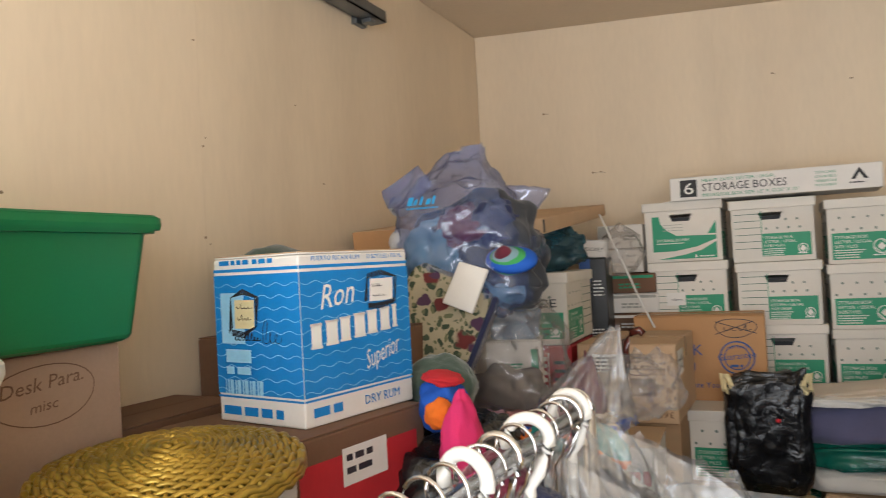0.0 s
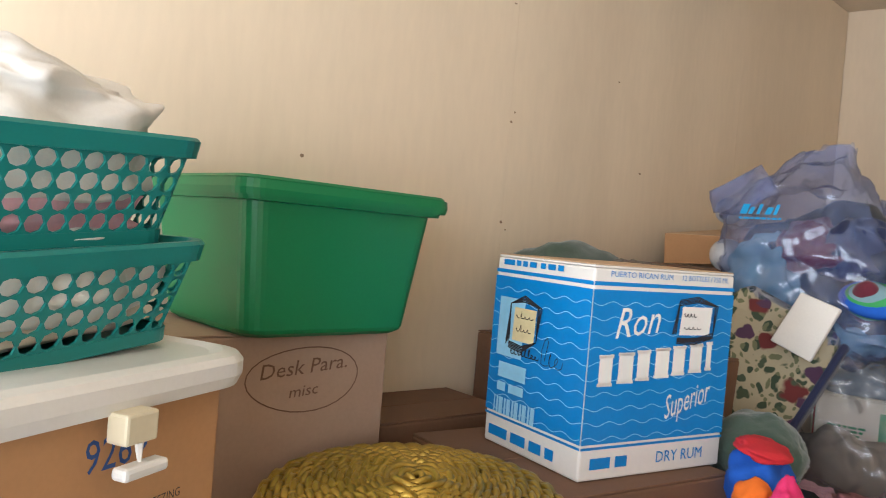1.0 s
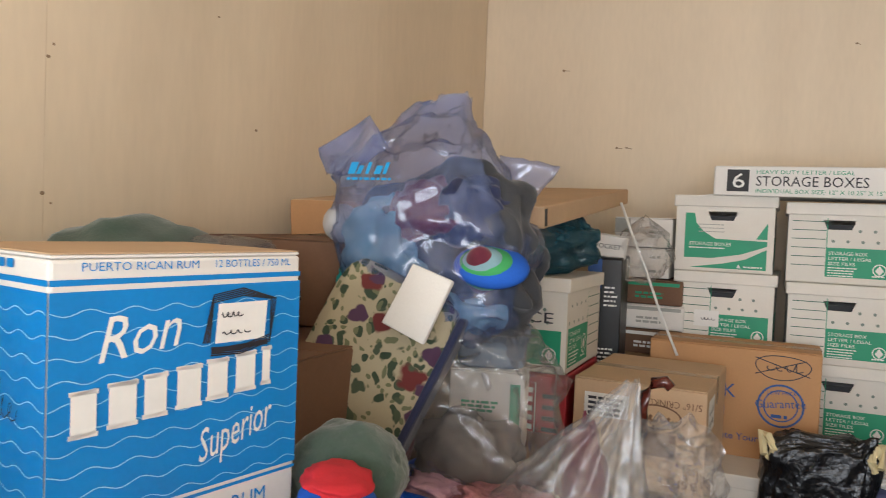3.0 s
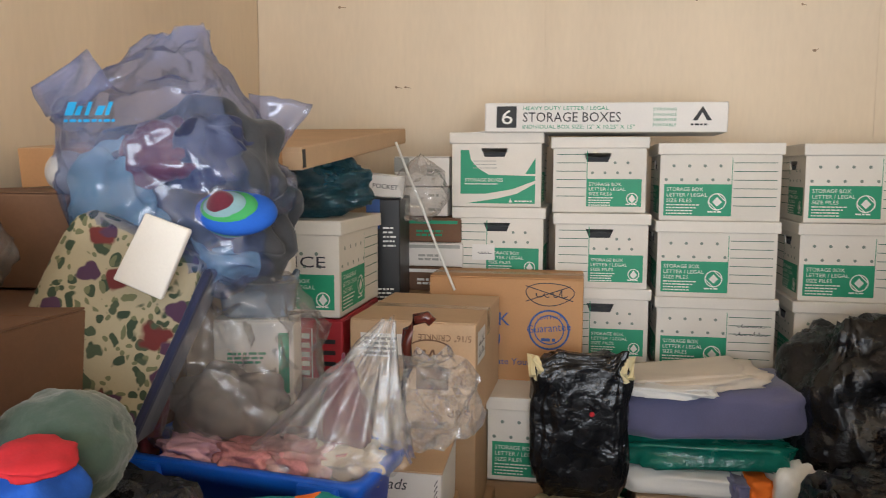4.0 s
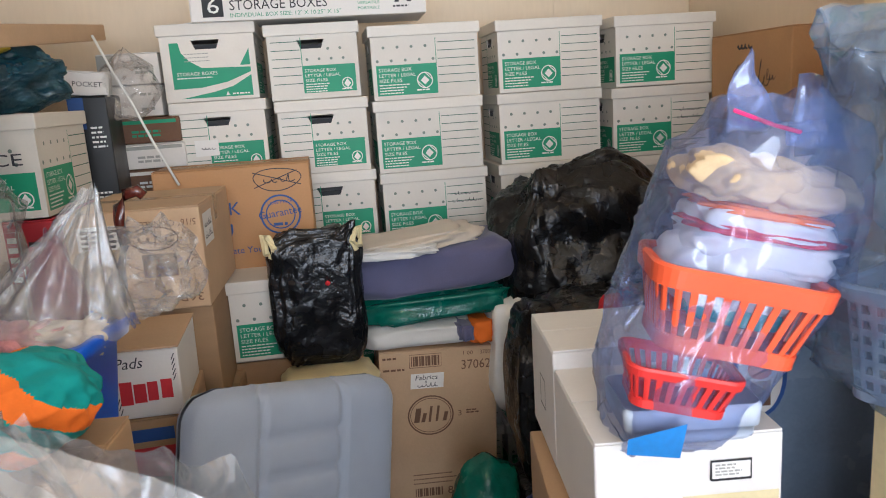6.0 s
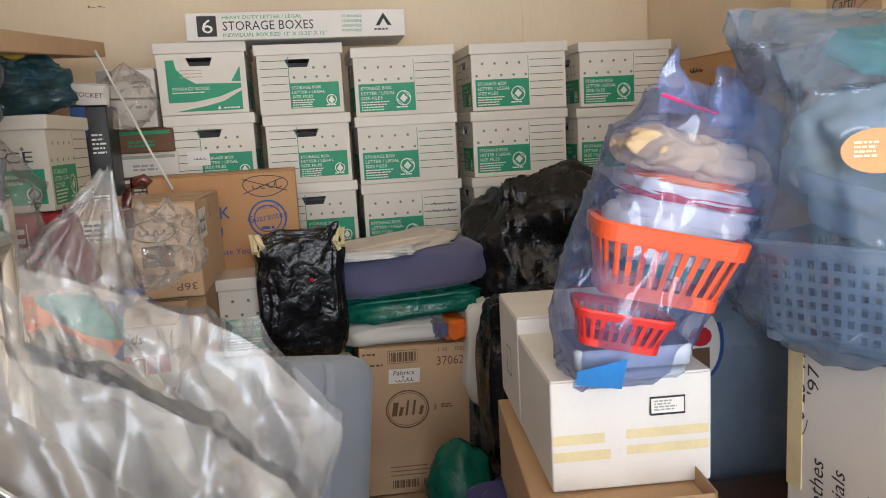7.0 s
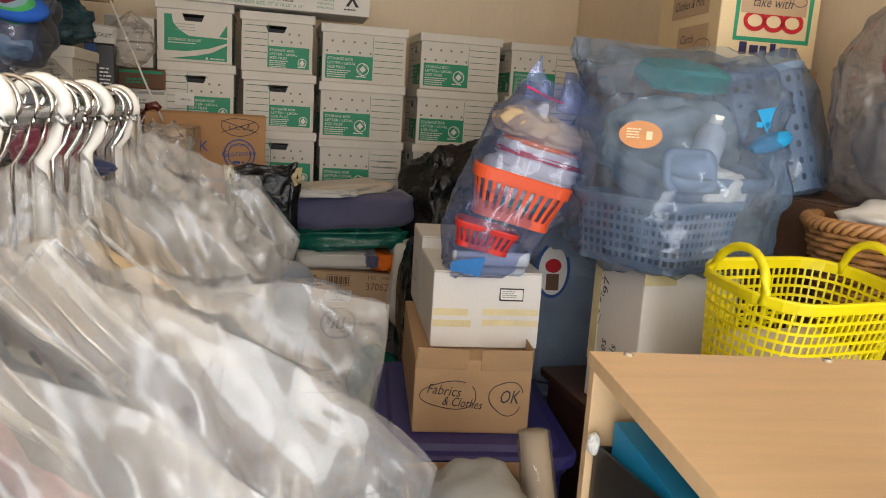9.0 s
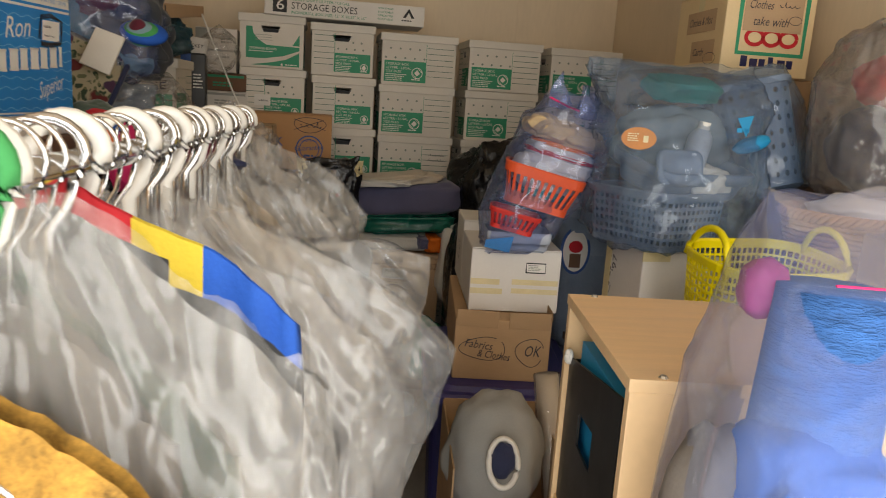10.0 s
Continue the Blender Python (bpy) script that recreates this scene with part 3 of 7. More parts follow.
def wall(name, x0, x1, y0, y1, label):
    """A wall slab whose top follows the sloping ceiling."""
    bm = bmesh.new()
    for v in box(bm, x0, x1, y0, y1, 0, 1):
        if v.co.z > 0.5:
            v.co.z = ceil_z(v.co.x)
    return single(name, bm, "wall_paint", Matrix(), label, "wall", kind="structure", smooth=False)


wall_back = wall("wall_north", XL, XR, YB, YB + 0.1, "tan painted panel wall behind stacked file boxes")
wall_left = wall("wall_west", XL - 0.1, XL, YF - 0.1, YB + 0.1, "tan painted panel wall with nail holes and stains")
wall_right = wall("wall_east", XR, XR + 0.1, YF - 0.1, YB + 0.1, "tan painted panel wall of the storage unit")


def panels(parent, axis, fixed, a, b, edges, inward):
    """Thin sheets on a wall, parted by open seams."""
    cuts = [a] + [e for e in edges if a < e < b] + [b]
    for p, q in zip(cuts, cuts[1:]):
        bm = bmesh.new()
        lo, hi = sorted((fixed, fixed + inward * 0.006))
        if axis == "x":
            vs = box(bm, p + 0.0004, q - 0.0004, lo, hi, 0.0, 1.0)
        else:
            vs = box(bm, lo, hi, p + 0.0004, q - 0.0004, 0.0, 1.0)
        for v in vs:
            v.co.z = 0.01 if v.co.z < 0.5 else ceil_z(v.co.x) - 0.006
        part("panel", bm, "wall_paint", parent)


panels(wall_back, "x", YB, XL + 0.008, XR - 0.008, (-0.05, 1.17), -1)
panels(wall_left, "y", XL, YF, YB - 0.008, (-0.695, 0.525, 1.745, 2.965), 1)
panels(wall_right, "y", XR, YF, YB - 0.008, (0.1, 1.32, 2.54, 3.7), -1)

bm = bmesh.new()
for v in box(bm, XL - 0.1, XR + 0.1, YF - 0.1, YB + 0.1, 0, 0.08):
    v.co.z += ceil_z(v.co.x)
single("ceiling", bm, "ceiling_paint", Matrix(), "tan painted sloping ceiling", "ceiling", kind="structure", smooth=False)

# front wall with the wide open doorway behind the camera
bm = bmesh.new()
box(bm, XL, -1.1, YF - 0.1, YF, 0, 2.35)
box(bm, 1.6, XR, YF - 0.1, YF, 0, 2.35)
for v in box(bm, XL, XR, YF - 0.1, YF, 2.35, 3.0):
    if v.co.z > 2.5:
        v.co.z = ceil_z(v.co.x)
single("wall_south", bm, "wall_paint", Matrix(), "tan front wall round a wide open doorway", "wall", kind="structure", smooth=False)
single("ground", boxed(-30, 30, -60, YF - 0.1, -0.2, -0.02), "asphalt", Matrix(), "grey asphalt yard in front of the unit", "ground", kind="structure", smooth=False)

# door track under the ceiling on the west wall
track = thing("door_track", place(XL + 0.06, 2.0, 2.6, 0, 0, 0), "galvanised steel door track hung below the ceiling", "door track")
bm = bmesh.new()
box(bm, -0.035, 0.035, -2.4, 0.72, 0.0, 0.006)
box(bm, -0.035, -0.031, -2.4, 0.72, 0.0, 0.06)
box(bm, 0.031, 0.035, -2.4, 0.72, 0.0, 0.045)
part("rail", bm, "steel_dark", track)
part("bracket", boxed(-0.052, -0.03, 0.60, 0.68, -0.02, 0.21, 0.002), "steel_dark", track)
part("bolt", boxed(-0.02, 0.02, 0.62, 0.66, -0.018, 0.0, 0.004), "steel_dark", track)


# nail holes, scuffs and stains of the walls
def wall_marks():
    rnd = random.Random(5)
    P = Print(Matrix(((0, 0, 1, XL + 0.006), (1, 0, 0, 0), (0, 1, 0, 0), (0, 0, 0, 1))))
    spots = [(1.749, 2.01), (1.742, 1.758), (1.151, 1.845), (1.76, 2.035), (2.35, 1.95), (1.73, 2.3), (2.2, 2.2), (0.9, 2.2), (1.76, 1.74)]
    for y, z in spots:
        P.disc(y, z, rnd.uniform(0.003, 0.006), rnd.uniform(0.002, 0.004), 7)
    part("stain", P.bm, "mark", wall_left)
    P = Print(Matrix(((1, 0, 0, 0), (0, 0, -1, YB - 0.006), (0, 1, 0, 0), (0, 0, 0, 1))))
    for x, z in ((-0.66, 2.07), (-0.62, 2.07), (0.9, 2.35), (0.95, 2.18), (1.3, 2.3), (-0.9, 2.4), (0.2, 2.45), (0.52, 2.38)):
        P.disc(x, z, rnd.uniform(0.004, 0.008), rnd.uniform(0.003, 0.006), 7)
        P.stroke([(x, z), (x + rnd.uniform(0.01, 0.03), z + rnd.uniform(-0.006, 0.006))], 0.0025)
    part("stain", P.bm, "mark", wall_back)


wall_marks()


# ---- file boxes ----
def hole_wall(w, h, hu0, hu1, hv0, hv1, F, bm, lean=0.012):
    """A face with a hand hole cut through it."""
    a = [(0, 0), (w, 0), (w, h), (0, h)]
    b = [(hu0 + lean, hv0), (hu1 - lean, hv0), (hu1, hv1), (hu0, hv1)]
    A = [bm.verts.new(F @ Vector((u, v, 0))) for u, v in a]
    B = [bm.verts.new(F @ Vector((u, v, 0))) for u, v in b]
    C = [bm.verts.new(F @ Vector((u, v, -0.004))) for u, v in b]
    for k in range(4):
        bm.faces.new((A[k], A[(k + 1) % 4], B[(k + 1) % 4], B[k]))
        bm.faces.new((B[k], B[(k + 1) % 4], C[(k + 1) % 4], C[k]))


def end_print(t, F, w, h, swoosh=False, hole=True):
    """The print of the short end: ruled lines, dots and a green field."""
    if swoosh:
        P = Print(F)
        g = 0.03
        P.poly([(g, 0.045), (g, h - 0.022), (g + 0.03, h - 0.022), (g + 0.036, h - 0.055), (g + 0.062, h - 0.085), (g + 0.10, h - 0.108), (w - 0.02, h - 0.112), (w - 0.02, h - 0.128), (w - 0.1, 0.062), (w - 0.19, 0.046)])
        P.poly([(g + 0.02, 0.012), (w - 0.02, 0.012), (w - 0.02, 0.082), (w - 0.085, 0.046), (w - 0.15, 0.030)])
        P.poly([(w - 0.055, h - 0.105), (w - 0.02, h - 0.105), (w - 0.02, h - 0.05)])
        P.put("green_panel", "print_green", t)
        Print(F, 0.0024).word("STORAGE BOXES", 0.045, 0.088, 0.017, 0.135).put("lettering", "print_white", t)
        Print(F, 0.0024).poly([(w - 0.112, 0.016), (w - 0.098, 0.016), (w - 0.105, 0.03)]).put("emblem", "print_white", t)
        Print(F, 0.0024).bars(0.045, 0.078, 0.15, 0.004, 1, 3).bars(w - 0.09, 0.018, 0.07, 0.005, 1, 9).put("small_print", "print_white", t, fine=True)
        Print(F, 0.0018).bars(0.075, h - 0.062, 0.09, 0.003, 3, 5, 4.0).put("small_print", "print_grey", t, fine=True)
        return
    P = Print(F)
    gx = 0.115
    P.rect(gx, 0.022, w - gx - 0.014, 0.094).rect(gx - 0.0015, 0.022, 0.0026, h - 0.03)
    P.put("green_panel", "print_green", t)
    P = Print(F)
    for k in range(6):
        P.rect(0.012, h - 0.022 - 0.0285 * k, gx - 0.016, 0.0024)
    P.put("ruling", "print_line", t, fine=True)
    for text, v, size, long in (("STORAGE BOX", 0.093, 0.0155, 0.110), ("LETTER / LEGAL", 0.0765, 0.0150, 0.124), ("SIZE FILES", 0.060, 0.0150, 0.078)):
        Print(F, 0.0024).word(text, gx + 0.006, v, size, long).put("lettering", "print_white", t)
    c = w - 0.045
    P = Print(F, 0.0024).bars(gx + 0.006, 0.050, 0.085, 0.0035, 4, 2, 2.4).bars(c - 0.02, 0.028, 0.045, 0.004, 1, 8)
    P.put("small_print", "print_white", t, fine=True)
    P = Print(F, 0.0024).ring(c, 0.050, 0.018, 0.018, 0.0032)
    P.poly([(c, 0.034), (c + 0.012, 0.048), (c, 0.065), (c - 0.012, 0.048)])
    P.put("emblem", "print_white", t, fine=True)
    P = Print(F, 0.0018)
    for i, n in ((0, 4), (1, 2)):
        for k in range(n):
            P.disc(gx + 0.018 + 0.042 * k + (0.075 if i else 0), 0.137 + 0.034 * i, 0.0052, n=8)
    P.put("dot_print", "print_dot", t, fine=True)


def side_print(t, F, w, h, scrawled=False):
    """The print of the long side: green field at one end, ruled lines at the other."""
    P = Print(F)
    gw = w * 0.6
    P.rect(0.014, 0.016, gw - 0.014, 0.106).rect(gw - 0.001, 0.016, 0.002, h - 0.026)
    P.put("green_panel", "print_green", t)
    P = Print(F)
    for k in range(6):
        P.rect(gw + 0.006, h - 0.028 - 0.0285 * k, w - gw - 0.018, 0.0024)
    P.put("ruling", "print_line", t, fine=True)
    for text, v, size, long in (("STORAGE BOX", 0.099, 0.0180, 0.118), ("LETTER / LEGAL", 0.0805, 0.0172, 0.132), ("SIZE FILES", 0.062, 0.0172, 0.082)):
        Print(F, 0.0024).word(text, 0.022, v, size, long).put("lettering", "print_white", t)
    c = gw - 0.045
    P = Print(F, 0.0024).bars(0.022, 0.051, 0.11, 0.004, 4, 2, 2.4).bars(c - 0.03, 0.028, 0.062, 0.005, 1, 8)
    P.put("small_print", "print_white", t, fine=True)
    # lozenge of stripes
    P = Print(F, 0.0024)
    for k in range(4):
        a, b = 0.030 - 0.0075 * k, 0.0042
        P.poly([(c - a, 0.064), (c, 0.064 - a), (c, 0.064 - a + b), (c - a + b, 0.064)]) if k != 1 else None
        P.poly([(c + a, 0.064), (c, 0.064 + a), (c, 0.064 + a - b), (c + a - b, 0.064)]) if k != 1 else None
    P.poly([(c, 0.048), (c + 0.015, 0.063), (c, 0.080), (c - 0.015, 0.063)])
    P.ring(c, 0.064, 0.027, 0.027, 0.0036)
    P.put("emblem", "print_white", t, fine=True)
    P = Print(F, 0.0018)
    for i, n in ((0, 5), (1, 4)):
        for k in range(n):
            P.disc(0.02 + 0.050 * k + (0.024 if i else 0), 0.137 + 0.046 * i, 0.0055, n=8)
    P.put("dot_print", "print_dot", t, fine=True)
    P = Print(F, 0.0022)
    c = gw - 0.045
    P.stroke([(c - 0.010, 0.066), (c, 0.057), (c + 0.010, 0.066)], 0.003).stroke([(c, 0.054), (c, 0.076)], 0.003)
    if scrawled:
        P.scrawl(gw + 0.03, h - 0.062, 0.09, 0.014, 0.002, 4).scrawl(gw + 0.02, h - 0.09, 0.11, 0.014, 0.002, 6)
    P.put("handwriting" if scrawled else "emblem", "marker_ink" if scrawled else "print_green", t)


def file_box(style, m, label, group="stacked file boxes"):
    """A cardboard file box with a push-on lid. style: end, swoosh (short end in front) or side (long side in front)."""
    long_side = style in ("side", "side_written")
    w, d = (0.385, 0.312) if long_side else (0.312, 0.385)
    h = 0.256
    t = thing("file_box", m, label, "file box", group)
    bm = bmesh.new()
    hole_faces = ("left",) if long_side else ("front",)
    for side in ("front", "right", "left"):
        F = face(side, w, d, h)
        L = w if side == "front" else d
        if side in hole_faces:
            c = L * (0.5 if side == "left" else 0.48)
            hole_wall(L, h, c - 0.047, c + 0.047, h - 0.082, h - 0.052, F, bm)
        else:
            bm.faces.new([bm.verts.new(F @ Vector((u, v, 0))) for u, v in ((0, 0), (L, 0), (L, h), (0, h))])
    box(bm, -w / 2, w / 2, d / 2 - 0.003, d / 2, 0, h)
    box(bm, -w / 2, w / 2, -d / 2, d / 2, 0, 0.003)
    bmesh.ops.remove_doubles(bm, verts=bm.verts, dist=0.0005)
    part("body", bm, "box_white", t)
    # charcoal, not paper: the shade behind the hand hole is put into its colour
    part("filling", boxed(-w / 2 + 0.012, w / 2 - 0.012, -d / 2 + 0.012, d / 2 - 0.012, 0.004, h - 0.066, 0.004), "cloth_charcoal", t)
    e = 0.009
    bm = boxed(-w / 2 - e, w / 2 + e, -d / 2 - e, d / 2 + e, h - 0.036, h + 0.003, 0.0035)
    part("lid", bm, "box_white", t)
    if long_side:
        side_print(t, face("front", w, d, h - 0.036), w, h - 0.036, style == "side_written")
        end_print(t, face("left", w, d, h - 0.036), d, h - 0.036)
    else:
        end_print(t, face("front", w, d, h - 0.036), w, h - 0.036, style == "swoosh")
        side_print(t, face("right", w, d, h - 0.036), d, h - 0.036)
    return t


PITCH = 0.26
rnd = random.Random(3)
made = {}


def stack_box(style, x, y, z, turn):
    text = {"swoosh": "white file box with a green swoosh print, in a stack", "end": "white file box, green panel and hand hole on its end",
            "side": "white file box with green panel and ruled lines", "side_written": "white file box with green panel and pen notes"}[style]
    m = place(x, y, z, turn)
    if style not in made:
        made[style] = file_box(style, m, text)
        return made[style]
    return copy_thing(made[style], m)


# columns along the back wall: centre, front, top, style
for cx, y, top, style in ((-0.188, 3.475, 1.862, "end"), (0.166, 3.485, 1.845, "end"), (0.551, 3.485, 1.823, "side"), (1.015, 3.49, 1.82, "side"), (1.462, 3.49, 1.812, "side")):
    for row in range(7):
        s = style
        if cx < 0 and row == 0:
            s = "swoosh"
        if style == "side" and ((cx < 0.6 and row == 2) or (cx > 1.3 and row == 1)):
            s = "side_written"
        depth = 0.33 if style == "side" else 0.403
        j = rnd.uniform(-0.008, 0.008) - (0.010 * row if cx > 0.9 else 0) + (0.006 * row if cx < 0.2 else 0.002 * row)
        stack_box(s, cx + j, y + depth / 2 + rnd.uniform(-0.006, 0.006), top - 0.26 * (row + 1), rnd.uniform(-1.0, 1.0))
for ob in scene.objects:
    if ob.name.startswith("file_box") and ob.parent is None and ob.location.z < 0.2:
        ob.location.z = max(ob.location.z, 0.0)

# paper note on the second box of the first column
note = single("paper_note", boxed(-0.04, 0.04, 0, 0.0012, 0, 0.055), "paper", place(-0.235, 3.4755, 1.415, -1), "white paper note stuck on a file box", "note", smooth=False)
Pn = Print(Matrix.Translation((-0.04, -0.001, 0)) @ face("front", 0.0, 0.0, 0.05), 0.001)
Pn.scrawl(0.02, 0.02, 0.045, 0.016, 0.002, 2, 4).put("handwriting", "marker_ink", note)

# long flat pack of unfolded boxes on top
pack = thing("storage_box_pack", place(0.165, 3.44, 1.857, -1.6, 0, 0.5), "long white carton printed storage boxes, lying on file boxes", "carton")
W, D, H = 0.79, 0.30, 0.098
bm = boxed(-W / 2, W / 2, 0, D, 0, H, 0.004)
part("body", bm, "card_white", pack)
bm = bmesh.new()
box(bm, -0.003, 0, 0.004, D - 0.01, 0.004, H - 0.004, m=place(-W / 2 - 0.001, 0, 0, -30))
box(bm, -0.05, 0.0, 0.02, D - 0.03, 0.0, 0.003, m=place(-W / 2, 0, 0.001, 0, 0, -6))
part("flap", bm, "card_white", pack, "open end flap")
F = Matrix.Translation((0, D / 2, 0)) @ face("front", W, D, H)
P = Print(F, 0.0024)
P.rect(0.040, 0.014, 0.068, 0.072).put("numeral_field", "print_black", pack, "black square")
Print(F, 0.0024).word("STORAGE BOXES", 0.128, 0.034, 0.046, 0.325).put("lettering", "print_black", pack)
Print(F, 0.0034).word("6", 0.053, 0.026, 0.070, 0.042).put("numeral", "print_white", pack)
Print(F, 0.0024).word("HEAVY DUTY LETTER / LEGAL", 0.128, 0.073, 0.018, 0.285).put("lettering", "print_green", pack)
Print(F, 0.0024).word("INDIVIDUAL BOX SIZE: 12\" X 10.25\" X 15\"", 0.128, 0.011, 0.019, 0.37).put("lettering", "print_green", pack)
for k, s in enumerate(("STRONG", "STACKABLE", "VERSATILE", "PORTABLE")):
    Print(F, 0.0024).word(s, 0.555, 0.070 - 0.017 * k, 0.013, 0.075).put("lettering", "print_green", pack)
P = Print(F, 0.0024).poly([(0.68, 0.038), (0.695, 0.038), (0.71, 0.064), (0.725, 0.038), (0.74, 0.038), (0.71, 0.084)]).bars(0.675, 0.022, 0.07, 0.006, 1, 4)
P.put("emblem", "print_black", pack)


# ---- cartons along the back ----
t = carton("thank_you_carton", 0.49, 0.2, 0.34, place(-0.132, 3.32, 1.052, 0), "cardboard_orange", "brown carton with blue print, a crossed-out note", tape="tape_clear")
F = face("front", 0.49, 0.2, 0.34)
for text, u, v, size, long in (("THANK", 0.06, 0.185, 0.06, 0.2), ("YOU", 0.1, 0.115, 0.06, 0.13), ("To Appreciate Your Business", 0.08, 0.058, 0.03, 0.36)):
    Print(F).word(text, u, v, size, long).put("lettering", "print_blue", t)
P = Print(F).ring(0.385, 0.175, 0.062, 0.062, 0.006).ring(0.385, 0.175, 0.046, 0.046, 0.004).word("Guarantee", 0.315, 0.162, 0.036, 0.14, turn=6).word("LOW PRICE", 0.347, 0.206, 0.016, 0.08, turn=4).bars(0.36, 0.138, 0.05, 0.01, 1, 5)
P.put("seal", "print_blue", t, "round blue seal", fine=True)
P = Print(F, 0.002).ring(0.385, 0.29, 0.075, 0.036, 0.003, wobble=0.06).stroke([(0.31, 0.265), (0.45, 0.315)], 0.003).stroke([(0.31, 0.315), (0.46, 0.268)], 0.003).scrawl(0.335, 0.275, 0.1, 0.03, 0.003, 3, 4)
P.put("handwriting", "marker_ink", t)

t = carton("craft_paper_carton", 0.335, 0.43, 0.268, place(-0.318, 2.935, 1.075, -2), "cardboard_light", "brown carton, printed upside down, white label", tape="tape_clear")
F = face("front", 0.335, 0.43, 0.268)
P = Print(F).word("5/16\" CRINKLE", 0.325, 0.235, 0.024, 0.14, turn=180).ring(0.215, 0.19, 0.06, 0.03, 0.004).scrawl(0.17, 0.175, 0.09, 0.03, 0.005, 5, 4).rect(0.18, 0.09, 0.085, 0.06).word("36P", 0.322, 0.04, 0.03, 0.06, turn=180)
P.put("printed_panel", "print_brown", t)
P = Print(F, 0.0022).rect(0.03, 0.17, 0.115, 0.062)
P.put("label", "paper", t, "white paper label")
Print(F, 0.0032).bars(0.04, 0.215, 0.095, 0.007, 4, 6, 1.9).put("handwriting", "marker_ink", t)
F = face("right", 0.335, 0.43, 0.268)
Print(F, 0.002).rect(0.02, 0.155, 0.12, 0.085).put("label", "paper", t, "white paper label wrapped over the corner")
Print(F, 0.003).scrawl(0.03, 0.2, 0.09, 0.02, 0.003, 2).scrawl(0.03, 0.17, 0.09, 0.02, 0.003, 7).put("handwriting", "marker_ink", t)
carton("brown_carton", 0.33, 0.40, 0.30, place(-0.33, 2.95, 0.772, 1), "cardboard", "brown carton under the craft paper carton")
carton("brown_carton", 0.36, 0.42, 0.38, place(-0.325, 2.95, 0.39, -2), "cardboard", "brown carton near the bottom of a pile")
carton("brown_carton", 0.38, 0.44, 0.388, place(-0.325, 2.95, 0.0, 0), "cardboard", "brown carton on the floor under a pile")
carton("brown_carton", 0.46, 0.2, 0.27, place(-0.15, 3.32, 0.78, 0), "cardboard", "brown carton under the printed carton")
carton("brown_carton", 0.46, 0.2, 0.39, place(-0.15, 3.32, 0.39, 0), "cardboard", "brown carton deep in the pile")
carton("brown_carton", 0.46, 0.2, 0.388, place(-0.15, 3.32, 0.0, 0), "cardboard", "brown carton on the floor by the back wall")

# white file box turned to show its ruled side
t = file_box("side", place(0.03, 3.19, 0.80, 0), "white file box with green panel behind a black bag", "loose file boxes")
carton("brown_carton", 0.40, 0.26, 0.40, place(0.03, 3.19, 0.40, 0), "cardboard", "brown carton under a file box")
carton("brown_carton", 0.40, 0.26, 0.398, place(0.03, 3.19, 0.0, 0), "cardboard", "brown carton on the floor")

# pad carton in front
t = carton("pad_carton", 0.15, 0.26, 0.16, place(-0.272, 2.532, 0.915, 2, 0, 1), "card_white", "worn white carton of writing pads, red print", tape="")
F = face("front", 0.15, 0.26, 0.16)
P = Print(F)
for k, w in enumerate((0.026, 0.026, 0.022, 0.024)):
    P.rect(0.020 + 0.029 * k, 0.034 + 0.003 * k, w, 0.054 - (0.010 if k else 0))
P.put("emblem", "print_red", t, "red block print")
P = Print(F).word("Pads", 0.012, 0.118, 0.036, 0.06, lean=0.25)
for k in range(5):
    P.stroke([(0.008 + k * 0.002, 0.06 - 0.012 * k), (0.014 + k * 0.002, 0.075 - 0.012 * k)], 0.002)
    P.stroke([(0.135, 0.13 - 0.012 * k), (0.142, 0.145 - 0.012 * k)], 0.002)
P.put("handwriting", "marker_ink", t)
bm = boxed(-0.08, 0.078, -0.134, 0.13, 0.158, 0.1625, 0.001)
part("lid_flap", bm, "cardboard_light", t)
t = carton("red_print_carton", 0.16, 0.28, 0.30, place(-0.268, 2.545, 0.613, 3), "cardboard", "brown carton with red printed panel under pads")
Print(face("front", 0.16, 0.28, 0.30)).rect(0.01, 0.12, 0.11, 0.11).put("printed_panel", "print_red", t)
Print(face("front", 0.16, 0.28, 0.30)).rect(0.01, 0.245, 0.11, 0.03).put("printed_band", "print_blue", t)
carton("brown_carton", 0.2, 0.3, 0.612, place(-0.268, 2.56, 0.0, 3), "cardboard", "tall brown carton on the floor")

# tissue carton
tm = place(0.452, 3.225, 0.215, 0, 0, 2.2)
t = carton("tissue_carton", 0.39, 0.3, 0.545, tm, "cardboard_light", "tall brown tissue carton with dark print, label", tape="tape_clear")
F = face("front", 0.39, 0.3, 0.545)
P = Print(F).ring(0.165, 0.315, 0.075, 0.068, 0.005).ring(0.165, 0.315, 0.068, 0.06, 0.0022)
for k, (w, h) in enumerate(((0.026, 0.05), (0.018, 0.032), (0.012, 0.055), (0.012, 0.055), (0.018, 0.032))):
    P.rect(0.108 + 0.024 * k, 0.292, w * 0.7, h, 0.008)
P.word("3", 0.255, 0.305, 0.028, 0.014).bars(0.285, 0.32, 0.05, 0.005, 2, 1)
for k in range(14):
    P.rect(0.105 + 0.0068 * k, 0.49, 0.003 + 0.002 * (k % 3), 0.034)
    P.rect(0.105 + 0.0068 * k, 0.022, 0.003 + 0.002 * (k % 3), 0.03)
P.stroke([(0.1, 0.485), (0.205, 0.485), (0.205, 0.53), (0.1, 0.53), (0.1, 0.485)], 0.002)
